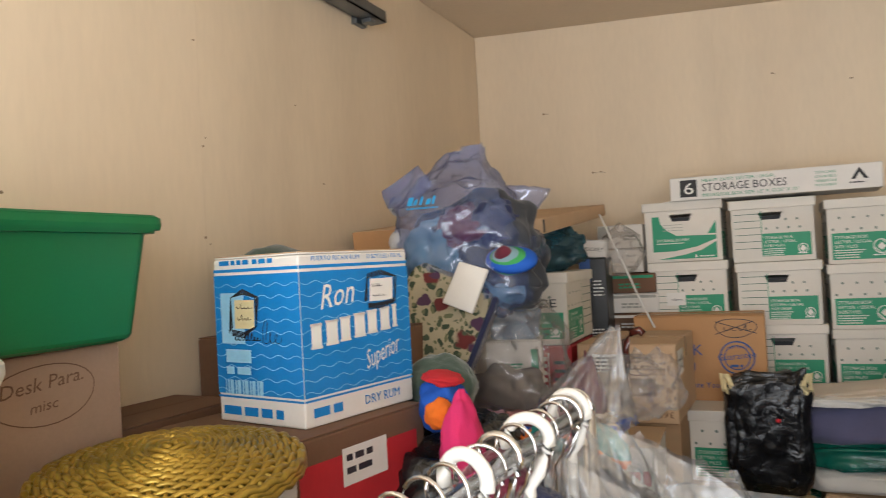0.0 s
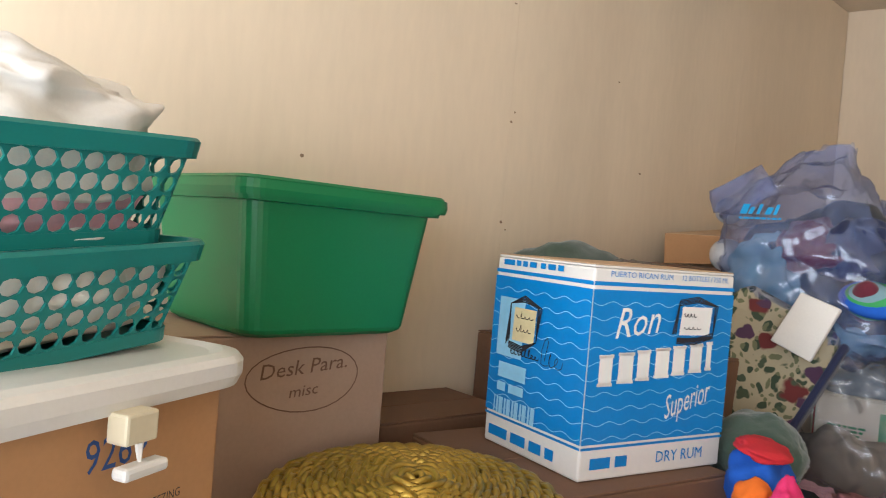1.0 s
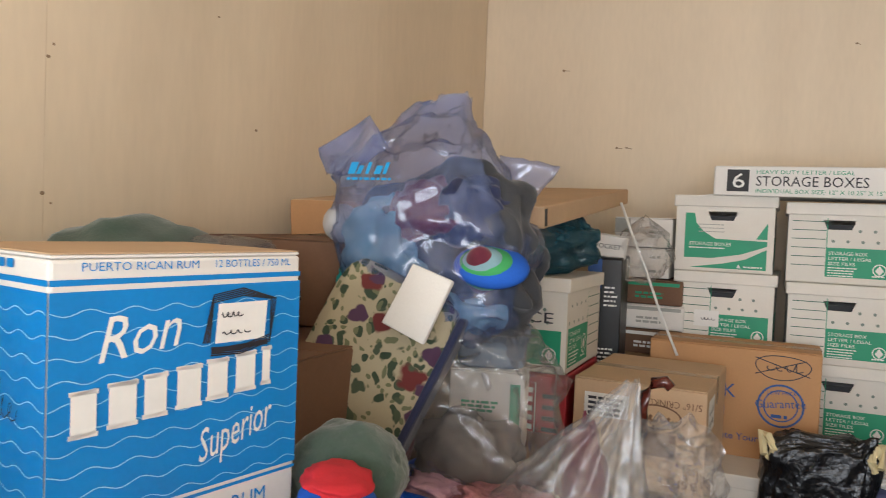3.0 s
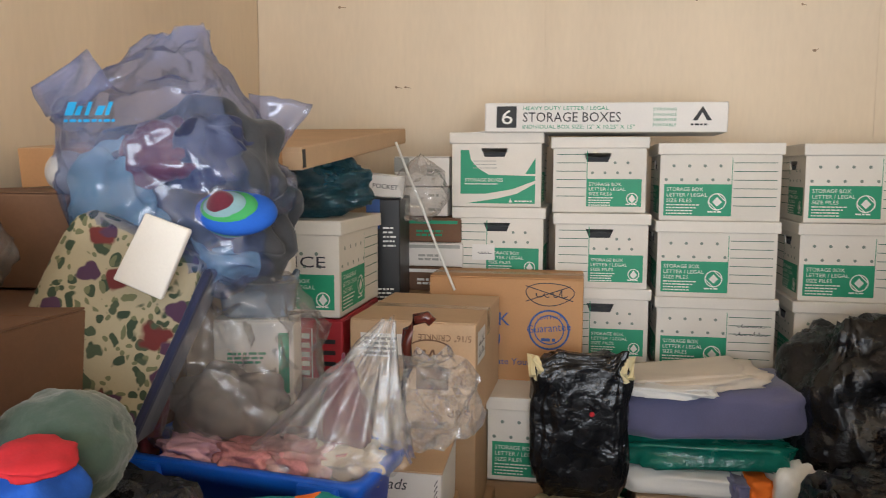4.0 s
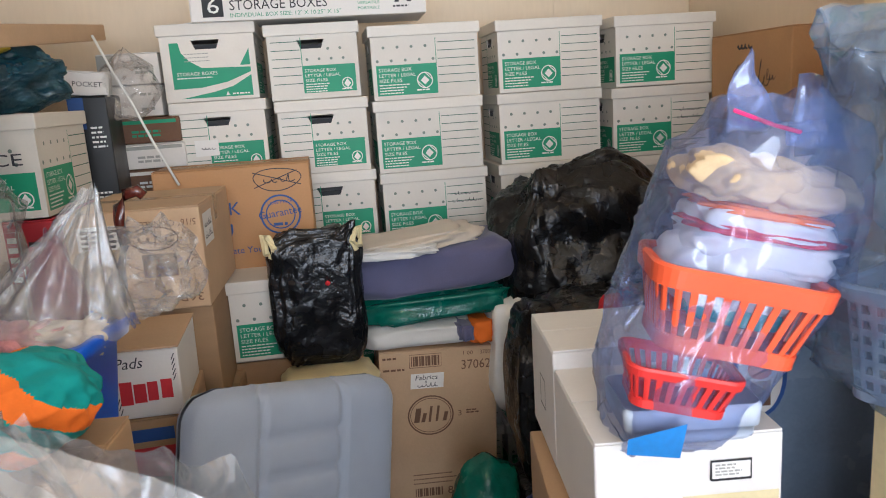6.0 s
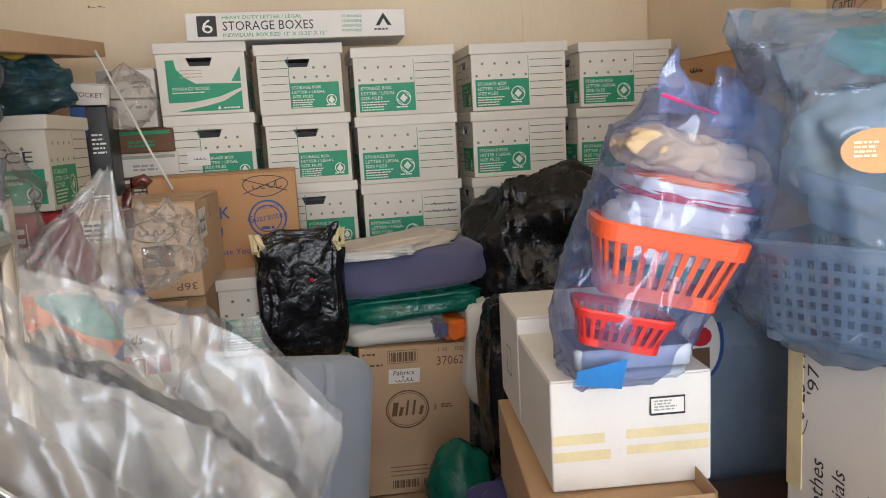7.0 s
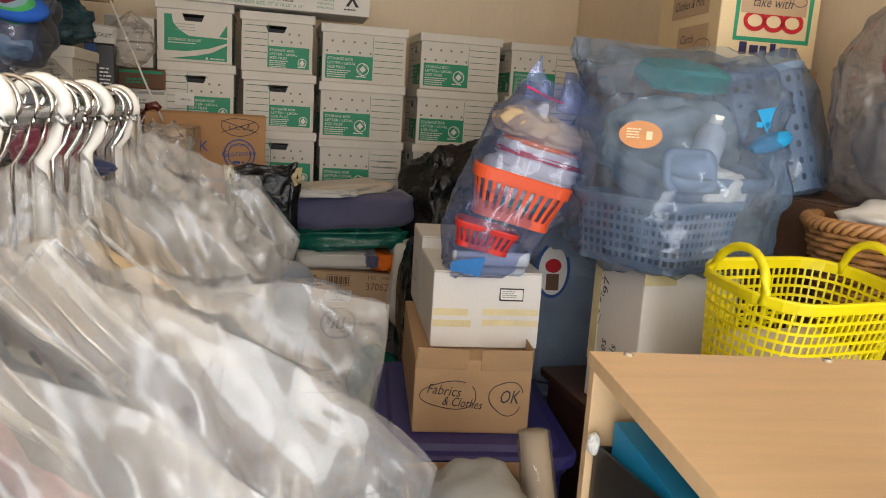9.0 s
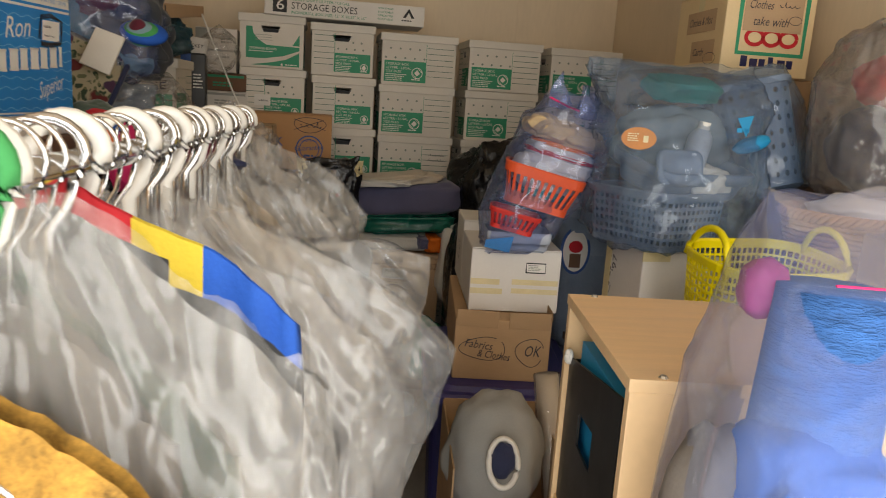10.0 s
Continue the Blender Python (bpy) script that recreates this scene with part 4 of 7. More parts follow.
P.word("37062", 0.27, 0.468, 0.046, 0.1).word("s", 0.374, 0.468, 0.02).word("1 00", 0.275, 0.517, 0.02, 0.036).word("37000", 0.335, 0.517, 0.02, 0.042)
P.bars(0.012, 0.518, 0.06, 0.007, 1, 4).bars(0.012, 0.478, 0.075, 0.007, 1, 6).bars(0.1, 0.1, 0.16, 0.004, 3, 9, 4)
P.word("8", 0.215, 0.024, 0.04, 0.02)
P.put("printed_panel", "print_brown", t)
Print(F, 0.0022).rect(0.1, 0.412, 0.11, 0.052, 0.003).put("label", "paper", t, "white paper label")
Print(F, 0.003).word("Fabrics", 0.115, 0.442, 0.024, 0.075, lean=0.2).word("&", 0.148, 0.43, 0.013).scrawl(0.12, 0.415, 0.07, 0.016, 0.0022, 3, 5).put("handwriting", "marker_ink", t)
carton("brown_carton", 0.4, 0.3, 0.212, place(0.452, 3.225, 0.0, 0), "cardboard", "low brown carton under the tissue carton")

# office file box on a red soup carton
t = file_box("end", place(-0.678, 2.925, 1.338, 0), "white file box lettered office, on a red carton", "loose file boxes")
F = face("front", 0.312, 0.385, 0.22)
Print(F, 0.003).word("OFFICE", 0.075, 0.135, 0.042, 0.2).put("handwriting", "marker_ink", t)
t = carton("soup_carton", 0.32, 0.36, 0.236, place(-0.674, 2.91, 1.10, 0), "red_box", "red printed carton under a file box")
F = face("front", 0.32, 0.36, 0.236)
P = Print(F)
P.stroke([(0.2, 0.02), (0.2, 0.21), (0.235, 0.21), (0.235, 0.02), (0.2, 0.02)], 0.003)
for k in range(7):
    P.rect(0.206, 0.032 + 0.025 * k, 0.022, 0.014)
P.put("emblem", "print_white", t, "white block lettering on its side")
for k in range(5):
    P = Print(F).rect(0.255, 0.05 + 0.03 * k, 0.045, 0.012) if k == 0 else P.rect(0.255, 0.05 + 0.03 * k, 0.045, 0.012)
P.put("printed_panel", "print_black", t)
carton("brown_carton", 0.36, 0.4, 0.36, place(-0.68, 2.93, 0.738, 2), "cardboard", "brown carton under the red carton")
carton("brown_carton", 0.38, 0.42, 0.37, place(-0.68, 2.93, 0.366, -2), "cardboard", "brown carton low in the pile")
carton("brown_carton", 0.4, 0.44, 0.364, place(-0.68, 2.93, 0.0, 1), "cardboard", "brown carton on the floor")

# pale cartons beside the office box
t = carton("appliance_carton", 0.16, 0.12, 0.22, place(-0.642, 2.50, 1.49, 16), "card_white", "pale appliance carton with dark window prints")
F = face("front", 0.16, 0.12, 0.22)
Print(F).rect(0.085, 0.10, 0.022, 0.08).rect(0.12, 0.10, 0.022, 0.08).put("printed_panel", "print_black", t)
Print(F, 0.002).bars(0.02, 0.06, 0.12, 0.008, 3, 5).put("small_print", "print_grey", t)
bm = tub(0.085, 0.06, 0.10, 0.02, 0.94, 0.006)
single("clear_bin", bm, "clear_tote", place(-0.642, 2.50, 1.39, 16), "smoky clear plastic bin between pale cartons", "plastic bin")
t = carton("appliance_carton", 0.18, 0.14, 0.20, place(-0.645, 2.50, 1.19, 14), "card_white", "pale carton with green printed edge")
F = face("front", 0.18, 0.14, 0.20)
Print(F).rect(0.145, 0.03, 0.024, 0.14).bars(0.03, 0.12, 0.09, 0.006, 3, 2).put("printed_panel", "print_green", t)
# added supports, mostly hidden, coloured dark for the shade under the pale cartons
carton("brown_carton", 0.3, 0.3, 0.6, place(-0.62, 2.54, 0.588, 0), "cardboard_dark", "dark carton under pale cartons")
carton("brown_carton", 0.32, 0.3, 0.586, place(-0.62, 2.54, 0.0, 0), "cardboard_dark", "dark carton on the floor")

# stationery cartons and dark boxes between office box and file boxes
t = carton("stationery_carton", 0.2, 0.3, 0.105, place(-0.465, 3.65, 1.673, 1), "card_white", "white stationery carton with small print")
Print(face("front", 0.2, 0.3, 0.105)).rect(0.0, 0.05, 0.055, 0.05).bars(0.12, 0.05, 0.06, 0.009, 2, 3).put("small_print", "print_grey", t, fine=True)
t = carton("stationery_carton", 0.2, 0.3, 0.105, place(-0.465, 3.65, 1.565, -1), "card_white", "white stationery carton with small print")
Print(face("front", 0.2, 0.3, 0.105)).bars(0.13, 0.07, 0.05, 0.009, 1, 3).bars(0.13, 0.02, 0.05, 0.009, 1, 5).put("small_print", "print_grey", t, fine=True)
for k in range(4):
    t = carton("tape_carton", 0.26, 0.3, 0.085, place(-0.44, 3.62, 1.562 - 0.087 * (k + 1), (-2, 1, -1, 2)[k]), ("cardboard_dark", "card_white", "cardboard_dark", "cardboard")[k], "low carton in a stack of stationery")
    Print(face("front", 0.26, 0.3, 0.085)).rect(0.01, 0.065, 0.24, 0.012).bars(0.1, 0.035, 0.1, 0.008, 2, k).put("printed_panel", ("print_green", "print_grey", "print_white", "print_brown")[k], t)
carton("brown_carton", 0.26, 0.3, 0.61, place(-0.44, 3.62, 0.601, 0), "cardboard", "brown carton behind the pile")
carton("brown_carton", 0.26, 0.3, 0.6, place(-0.44, 3.62, 0.0, 0), "cardboard", "brown carton on the floor behind the pile")
t = carton("black_carton", 0.11, 0.3, 0.40, place(-0.545, 3.36, 1.24, 6), "black_card", "tall black carton with white and blue print", "cardboard box")
F = face("front", 0.11, 0.3, 0.40)
Print(F).rect(0.0, 0.30, 0.045, 0.095).put("printed_panel", "print_blue", t, "blue printed corner")
Print(F, 0.002).bars(0.055, 0.30, 0.045, 0.006, 5, 1, 2.4).bars(0.03, 0.10, 0.06, 0.006, 6, 2, 2.2).put("small_print", "print_white", t, fine=True)
t = carton("market_carton", 0.16, 0.2, 0.075, place(-0.575, 3.35, 1.642, 12, 0, 6), "card_white", "small white carton on dark boxes")
Print(face("front", 0.16, 0.2, 0.075)).word("POCKET", 0.055, 0.028, 0.022, 0.085).put("lettering", "print_black", t)
carton("brown_carton", 0.12, 0.3, 0.62, place(-0.545, 3.36, 0.62, 3), "cardboard_dark", "dark carton under the black carton")
carton("brown_carton", 0.12, 0.3, 0.618, place(-0.545, 3.36, 0.0, 3), "cardboard_dark", "dark carton on the floor")
single("grey_film_bag", ball((0.09, 0.08, 0.10), 4, 0.12, 0.10, neck=0.6), "thin_film", place(-0.43, 3.33, 1.66), "crumpled clear plastic bag hanging by stationery", "plastic bag")
single("white_rod", tubed([(-0.50, 3.27, 1.82), (-0.455, 3.262, 1.71), (-0.41, 3.255, 1.61), (-0.36, 3.235, 1.49), (-0.29, 3.19, 1.35)], 0.004), "white_plastic", Matrix(), "bent white plastic rod leaning on cartons", "rod")

# large flat carton lying over the pile
flat = thing("flat_carton", place(-0.855, 2.44, 1.727, 1, 5.2), "large flat brown carton lying tilted on the pile", "cardboard box")
bm = boxed(-0.345, 0.345, 0, 1.1, 0, 0.052, 0.004)
part("body", bm, "cardboard_light", flat)
bm = boxed(-0.346, 0.346, -0.002, 0.0, 0.01, 0.04)
part("flap", bm, "cardboard_light", flat)
bm = boxed(-0.345, 0.30, -0.0055, -0.0025, -0.042, 0.05)
for v in bm.verts:
    if v.co.x > 0 and v.co.z < 0:
        v.co.z = 0.004
# oranger board than the body: warm light on this end, put into its colour
part("flap", bm, "cardboard_orange", flat, "loose end flap")
part("slot", boxed(0.3455, 0.3468, 0.0, 0.02, 0.006, 0.046), "print_black", flat)

# dark plastic bag under the flat carton
single("teal_plastic_bag", crumple(ball((0.215, 0.17, 0.10), 9, 0.14, 0.12, 2.2, 5.0, floor=-0.08, level=6), 0.014, 17, 4), "tealbag_film", place(-0.715, 2.92, 1.685), "dark teal plastic bag stuffed on a file box", "plastic bag")
single("yellow_cloth", ball((0.05, 0.04, 0.02), 2), "cloth_yellow", place(-0.62, 2.8, 1.762), "scrap of yellow cloth on a plastic bag", "cloth")


# ---- stack of linen on the tissue carton ----
def fold(name, sx, sy, sz, m, key, label, seed=0, category="folded cloth", lump=0.05, crease=0.03):
    t = single(name, ball((sx / 2, sy / 2, sz / 2), seed, lump, crease, 2.5, 5.0, 0.5, level=4), key, m, label, category)
    return t


fold("folded_sheet", 0.46, 0.32, 0.085, place(0.42, 3.23, 0.803, 0), "cloth_white", "white folded sheets on a tissue carton", 1)
fold("patterned_cloth", 0.09, 0.2, 0.085, place(0.615, 3.15, 0.80, 10), "cloth_orange", "orange and purple folded cloth", 2, lump=0.12)
fold("patterned_cloth", 0.05, 0.2, 0.06, place(0.56, 3.13, 0.812, 6), "cloth_slate", "purple folded cloth beside an orange one", 3, lump=0.1)
fold("green_plastic_bag", 0.56, 0.3, 0.10, place(0.48, 3.22, 0.895, -2, 0, -2), "green_film", "shiny dark green plastic bag, stuffed flat", 4, "plastic bag", 0.14, 0.12)
fold("slate_blanket", 0.60, 0.34, 0.165, place(0.50, 3.24, 1.015, -2, 0, -4), "cloth_slate", "slate purple blanket folded on a stack", 5, "blanket", 0.04, 0.025)
fold("beige_cloth", 0.44, 0.24, 0.05, place(0.42, 3.2, 1.105, 4, 0, -5), "cloth_beige", "crumpled beige cloth on a folded blanket", 6, lump=0.14, crease=0.10)
fold("white_cloth", 0.26, 0.2, 0.03, place(0.36, 3.12, 1.095, -8, 0, -3), "cloth_white", "thin white cloth lying on a blanket", 7, lump=0.14, crease=0.12)

# black bags
bag = thing("black_bag", place(0.106, 3.035, 0.775, 4), "black plastic bag stretched over a flat load, tied", "plastic bag")
part("sack", crumple(ball((0.145, 0.07, 0.215), 3, 0.04, 0.09, 2.0, 3.8, 0.42, level=6, knot=Vector((0.45, -0.3, 0.85)).normalized()), 0.013, 12, 7), "black_film", bag, smooth=True)
for o in bag.children:
    o.location.z = 0.212
for x, s in ((-0.125, 1), (0.125, -1)):
    bm = bmesh.new()
    tube(bm, [(x, -0.05, 0.36), (x + 0.01 * s, -0.065, 0.39), (x - 0.004 * s, -0.05, 0.42), (x - 0.02 * s, -0.02, 0.425), (x - 0.012 * s, -0.058, 0.37)], 0.011, 6)
    part("tie", bm, "tape_cream", bag, "cream cloth tie")
bm = bmesh.new()
bmesh.ops.create_uvsphere(bm, u_segments=8, v_segments=6, radius=0.008)
bmesh.ops.translate(bm, vec=(0.03, -0.078, 0.27), verts=bm.verts)
part("sticker", bm, "cloth_red", bag, "small red sticker")
fold("cream_cushion", 0.30, 0.2, 0.12, place(0.12, 2.98, 0.715, 5), "tape_cream", "cream cushion under a black plastic bag", 8, "cushion")
carton("brown_carton", 0.3, 0.2, 0.33, place(0.12, 2.98, 0.33, 0), "cardboard", "brown carton under a cushion")
carton("brown_carton", 0.3, 0.2, 0.326, place(0.12, 2.98, 0.0, 0), "cardboard", "brown carton on the floor")

big = thing("black_bag", place(1.03, 3.20, 0.955), "large full black rubbish bag against file boxes", "plastic bag")
part("sack", crumple(ball((0.335, 0.235, 0.36), 11, 0.09, 0.09, 2.0, 7.0, 0.8, floor=-0.35, level=6, knot=Vector((-0.42, -0.25, 0.87)).normalized()), 0.02, 11, 4), "black_film", big, smooth=True)
# added support; its dark board carries the shade below the bag
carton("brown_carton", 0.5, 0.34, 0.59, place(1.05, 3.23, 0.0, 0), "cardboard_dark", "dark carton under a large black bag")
small = thing("black_bag", place(0.745, 2.80, 0.45, 0), "small black plastic bag with a cream tie", "plastic bag")
part("sack", ball((0.10, 0.12, 0.28), 13, 0.08, 0.12, 2.0, 6.0, 0.6, level=5, knot=Vector((-0.2, -0.6, 0.75)).normalized()), "black_film", small, smooth=True)
small.children[0].location.z = 0.24
part("tie", tubed([(-0.02, -0.08, 0.40), (-0.012, -0.095, 0.44), (-0.016, -0.07, 0.49)], 0.010, 6), "tape_cream", small, "cream cloth tie")
single("black_bag", ball((0.26, 0.22, 0.23), 17, 0.1, 0.12, 2.0, 6.0, 0.7, floor=-0.2, level=4), "black_film", place(0.80, 2.80, 0.22), "slumped black bag on the floor", "plastic bag")
single("black_bag", ball((0.20, 0.16, 0.15), 19, 0.1, 0.12, 2.0, 6.0, 0.7, level=5, knot=Vector((-0.8, -0.4, 0.3)).normalized()), "black_film", place(0.92, 2.82, 0.84), "black bag folded over another bag", "plastic bag")
single("white_plastic_bag", ball((0.12, 0.1, 0.21), 21, 0.1, 0.12, 2.0, 6.0, 0.7, level=4), "white_plastic", place(0.765, 3.10, 0.71), "white plastic bag squeezed between bags", "plastic bag")
single("printed_cloth", ball((0.05, 0.05, 0.10), 22, 0.1, 0.08), "cloth_yellow", place(0.90, 2.63, 0.93, 0, 10, 20), "bright yellow printed cloth on black bags", "cloth")
single("printed_cloth", ball((0.03, 0.035, 0.045), 23, 0.1, 0.08), "cloth_red", place(0.885, 2.60, 0.985, 0, 10, 20), "bright red printed cloth on black bags", "cloth")
single("printed_cloth", ball((0.05, 0.05, 0.05), 24, 0.1, 0.08), "cloth_navy", place(0.935, 2.62, 0.985, 0, 10, 20), "navy printed cloth on black bags", "cloth")
single("green_film_bag", ball((0.105, 0.1, 0.15), 25, 0.06, 0.06, floor=-0.13), "green_film", place(0.545, 2.72, 0.39), "green bundle wrapped in clear film", "plastic bag")
carton("brown_carton", 0.3, 0.3, 0.258, place(0.55, 2.72, 0.0, 0), "cardboard_dark", "low dark carton on the floor")
single("purple_bundle", ball((0.09, 0.1, 0.12), 26, 0.06, 0.06, floor=-0.1), "purple_lid", place(0.68, 2.55, 0.38), "purple bundle on a low carton", "bundle")
carton("brown_carton", 0.24, 0.24, 0.28, place(0.70, 2.5, 0.0, 0), "cardboard_dark", "low dark carton between piles")


# ---- blue tote with bagged cloths and an umbrella, chair ----
tote = thing("blue_tote", place(-0.498, 2.175, 0.85, -8), "bright blue plastic tote filled with bagged cloths", "storage tote")
part("tub", tub(0.24, 0.10, 0.35, 0.03, 0.84, 0.02), "blue_tote", tote, smooth=True)
for s in (-1, 1):
    part("handle", boxed(s * 0.18 - 0.04, s * 0.18 + 0.04, -0.128, -0.112, 0.315, 0.345, 0.006), "blue_tote", tote)
# added supports below the tote, with the shade there put into dark board
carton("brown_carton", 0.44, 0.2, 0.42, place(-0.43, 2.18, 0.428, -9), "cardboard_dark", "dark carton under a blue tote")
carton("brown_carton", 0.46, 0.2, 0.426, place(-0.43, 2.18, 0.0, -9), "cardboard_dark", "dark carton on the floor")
for k, (x, y, key, text) in enumerate(((-0.58, 2.0, "cloth_lightpink", "pale pink towel"), (-0.46, 1.98, "cloth_rose", "rose printed towel"), (-0.36, 1.98, "cloth_rose", "rose and white towel"), (-0.29, 2.0, "cloth_beige", "peach towel"), (-0.42, 2.1, "cloth_maroon", "dark striped towel"))):
    single("towel", ball((0.07, 0.055, 0.035), 30 + k, 0.22, 0.12, 3.0, 6.0, 0.75, level=5), key, place(x - 0.035, y + 0.15, 1.192), text + " under clear film in a tote", "towel", "towels in the tote")


def gathered(name, base, foot, peak, seed, key, m, label):
    """Clear film gathered to a peak: pleats run from the foot to the point."""
    bm = bmesh.new()
    n, rows = 96, 22
    rings = []
    for j in range(rows):
        v = j / (rows - 1)
        ring = []
        for i in range(n):
            a = i * math.tau / n
            pl = 1 + (0.05 + 0.13 * v) * math.sin(a * 13 + seed + 1.5 * noise.noise(Vector((a, v * 2, seed)))) + 0.12 * noise.noise(Vector((math.cos(a) * 2, math.sin(a) * 2, v * 3 + seed)))
            rr = (1 - v) ** 1.15 * 0.93 + 0.07
            c = Vector(base).lerp(Vector(peak), v)
            ring.append(c + Vector((foot[0] * rr * pl * math.cos(a), foot[1] * rr * pl * math.sin(a), 0.02 * noise.noise(Vector((a * 3, v * 5, seed))))))
        rings.append(ring)
    bm = shell(rings, False)
    return single(name, bm, key, m, label, "plastic bag")


gathered("clear_bag", (-0.37, 2.16, 1.19), (0.165, 0.095), (-0.245, 2.17, 1.455), 3, "cover_film", Matrix(), "clear plastic bag gathered to a peak over towels")
single("maroon_cloth", ball((0.07, 0.05, 0.10), 41, 0.1, 0.1, taper=0.7), "cloth_maroon", place(-0.33, 2.17, 1.28), "maroon striped cloth inside clear film", "cloth")
single("clear_bag", crumple(ball((0.11, 0.09, 0.09), 43, 0.12, 0.12), 0.022, 30, 2), "clear_film", place(-0.205, 2.25, 1.28), "puffed end of a clear plastic bag", "plastic bag", smooth=False)
single("clear_bag", crumple(ball((0.18, 0.12, 0.20), 44, 0.10, 0.10, 2.4, 4, 0.8, level=5), 0.025, 20, 5), "thin_film", place(-0.57, 2.2, 1.345), "slumped clear plastic bag over grey fabric", "plastic bag", smooth=True)
single("grey_fabric", ball((0.12, 0.075, 0.085), 45, 0.15, 0.16, level=5, knot=Vector((0.2, -0.4, 0.9)).normalized()), "cloth_taupe", place(-0.585, 2.21, 1.255), "taupe grey fabric inside a clear bag", "fabric")
single("maroon_cloth", ball((0.035, 0.04, 0.16), 46, 0.12, 0.12), "cloth_maroon", place(-0.71, 2.15, 1.33, 0, 0, 6), "maroon cloth edge inside clear film", "cloth")
umb = thing("umbrella", place(-0.255, 2.37, 1.155, 0, 0, 0), "umbrella with a curved dark wooden handle", "umbrella")
part("handle", tubed([(0, 0, 0.16), (-0.004, 0, 0.21), (0.0, 0, 0.24), (0.018, 0, 0.265), (0.04, 0, 0.27), (0.052, 0, 0.258)], [0.010, 0.011, 0.012, 0.013, 0.013, 0.011], 10), "umbrella_wood", umb, smooth=True)
part("canopy", tubed([(-0.09, -0.15, -0.22), (-0.06, -0.10, -0.08), (-0.02, -0.03, 0.08), (0, 0, 0.16)], [0.012, 0.028, 0.022, 0.010], 10), "cloth_navy", umb, smooth=True)

# teal and orange cloth on an open carton
carton("brown_carton", 0.24, 0.2, 0.335, place(-0.28, 1.79, 0.80, -4), "cardboard", "brown carton under a bright cloth")
carton("brown_carton", 0.32, 0.24, 0.40, place(-0.245, 1.79, 0.398, 2), "cardboard", "brown carton below another")
carton("brown_carton", 0.32, 0.24, 0.396, place(-0.245, 1.79, 0.0, 0), "cardboard", "brown carton on the floor")


def striped_cloth():
    bm = ball((0.145, 0.11, 0.075), 51, 0.10, 0.07, 2.0, 3.2, level=6)
    me_keys = ("cloth_teal", "cloth_orange")
    ob = single("bright_jacket", bm, "cloth_teal", place(-0.295, 1.78, 1.205, -12, 0, -6), "teal and orange jacket bundled on a carton", "jacket")
    ob.data.materials.append(M["cloth_orange"])
    for p in ob.data.polygons:
        c = p.center
        s = c.x * 0.9 + c.z * 1.2 + 0.25 * c.y + 0.02 * noise.noise(c * 9)
        if (s + 0.03) % 0.10 < 0.042:
            p.material_index = 1
    return ob


striped_cloth()
single("pink_cloth", ball((0.08, 0.06, 0.04), 52, 0.12, 0.1), "cloth_pink", place(-0.40, 1.77, 1.19, 0), "crimson cloth beside a teal jacket", "cloth")


def seat_back():
    """An upholstered office seat back with a sewn centre panel and soft channels."""
    t = thing("office_chair", Matrix.Translation((0.058, 2.377, 0.972)) @ pose(0, 0, 0, -6, 13, 35) @ Matrix.Translation((0, 0, -0.56)), "grey upholstered chair with channelled backrest", "chair")
    W, T, Hh = 0.54, 0.10, 0.56
    bm = bmesh.new()
    n, rows = 64, 40
    for side in (-1, 1):
        grid = []
        for j in range(rows + 1):
            v = j / rows
            line = []
            for i in range(n + 1):
                u = i / n * 2 - 1
                z = v * Hh
                # rounded outline
                corner = 0.07
                hw = W / 2
                if z > Hh - corner:
                    q = (z - (Hh - corner)) / corner
                    hw = W / 2 - corner * (1 - math.sqrt(max(0, 1 - q * q)))
                x = u * hw
                e = max(abs(u), 0)
                th = T / 2 * (1 - e ** 8) ** 0.5 * (1 - max(0, (v - 0.86) / 0.14) ** 3.2) ** 0.5
                y = side * th
                if side < 0:
                    for s in (-0.105, 0.105):
                        y += 0.014 * math.exp(-((x - s) / 0.007) ** 2)
                    if abs(x) < 0.105 and z < Hh - 0.07:
                        y += 0.013 * math.exp(-(((z + 0.02) % 0.085 - 0.042) / 0.012) ** 2)
                    y -= 0.012 * (abs(u) ** 3)
                line.append(bm.verts.new((x, y, z)))
            grid.append(line)
        for j in range(rows):
            for i in range(n):
                bm.faces.new((grid[j][i], grid[j][i + 1], grid[j + 1][i + 1], grid[j + 1][i]))
    bmesh.ops.remove_doubles(bm, verts=bm.verts, dist=0.0006)
    part("backrest", bm, "chair_fabric", t, smooth=True)
    part("seat", boxed(-0.25, 0.25, -0.42, 0.02, -0.06, 0.03, 0.03), "chair_fabric", t, smooth=True)
    part("pedestal", tubed([(0, -0.2, -0.40), (0, -0.2, -0.06)], 0.03, 10), "black_card", t)
    return t


seat_back()

# ---- west side: white-lidded carton and baskets ----
lm = place(-0.843, 0.453, 0, 114.5)
t = thing("lidded_carton", lm @ place(0, 0, 1.05), "brown printed carton under a white plastic lid", "cardboard box")
part("body", boxed(-0.25, 0.222, -0.215, 0.18, 0, 0.485, 0.005), "cardboard_orange", t)
F = Matrix.Translation((0, -0.0165, 0)) @ face("front", 0.50, 0.395, 0.485)
P = Print(F).word("926", 0.292, 0.428, 0.044, 0.055).word("9", 0.35, 0.432, 0.04).ring(0.20, 0.285, 0.085, 0.075, 0.014)
P.put("printed_panel", "print_blue", t)
for text, v, long in (("STORE ABOVE FREEZING", 0.374, 0.125), ("NOT BELOW 40 F", 0.357, 0.095)):
    Print(F).word(text, 0.292, v, 0.013, long, turn=1).put("lettering", "print_black", t)
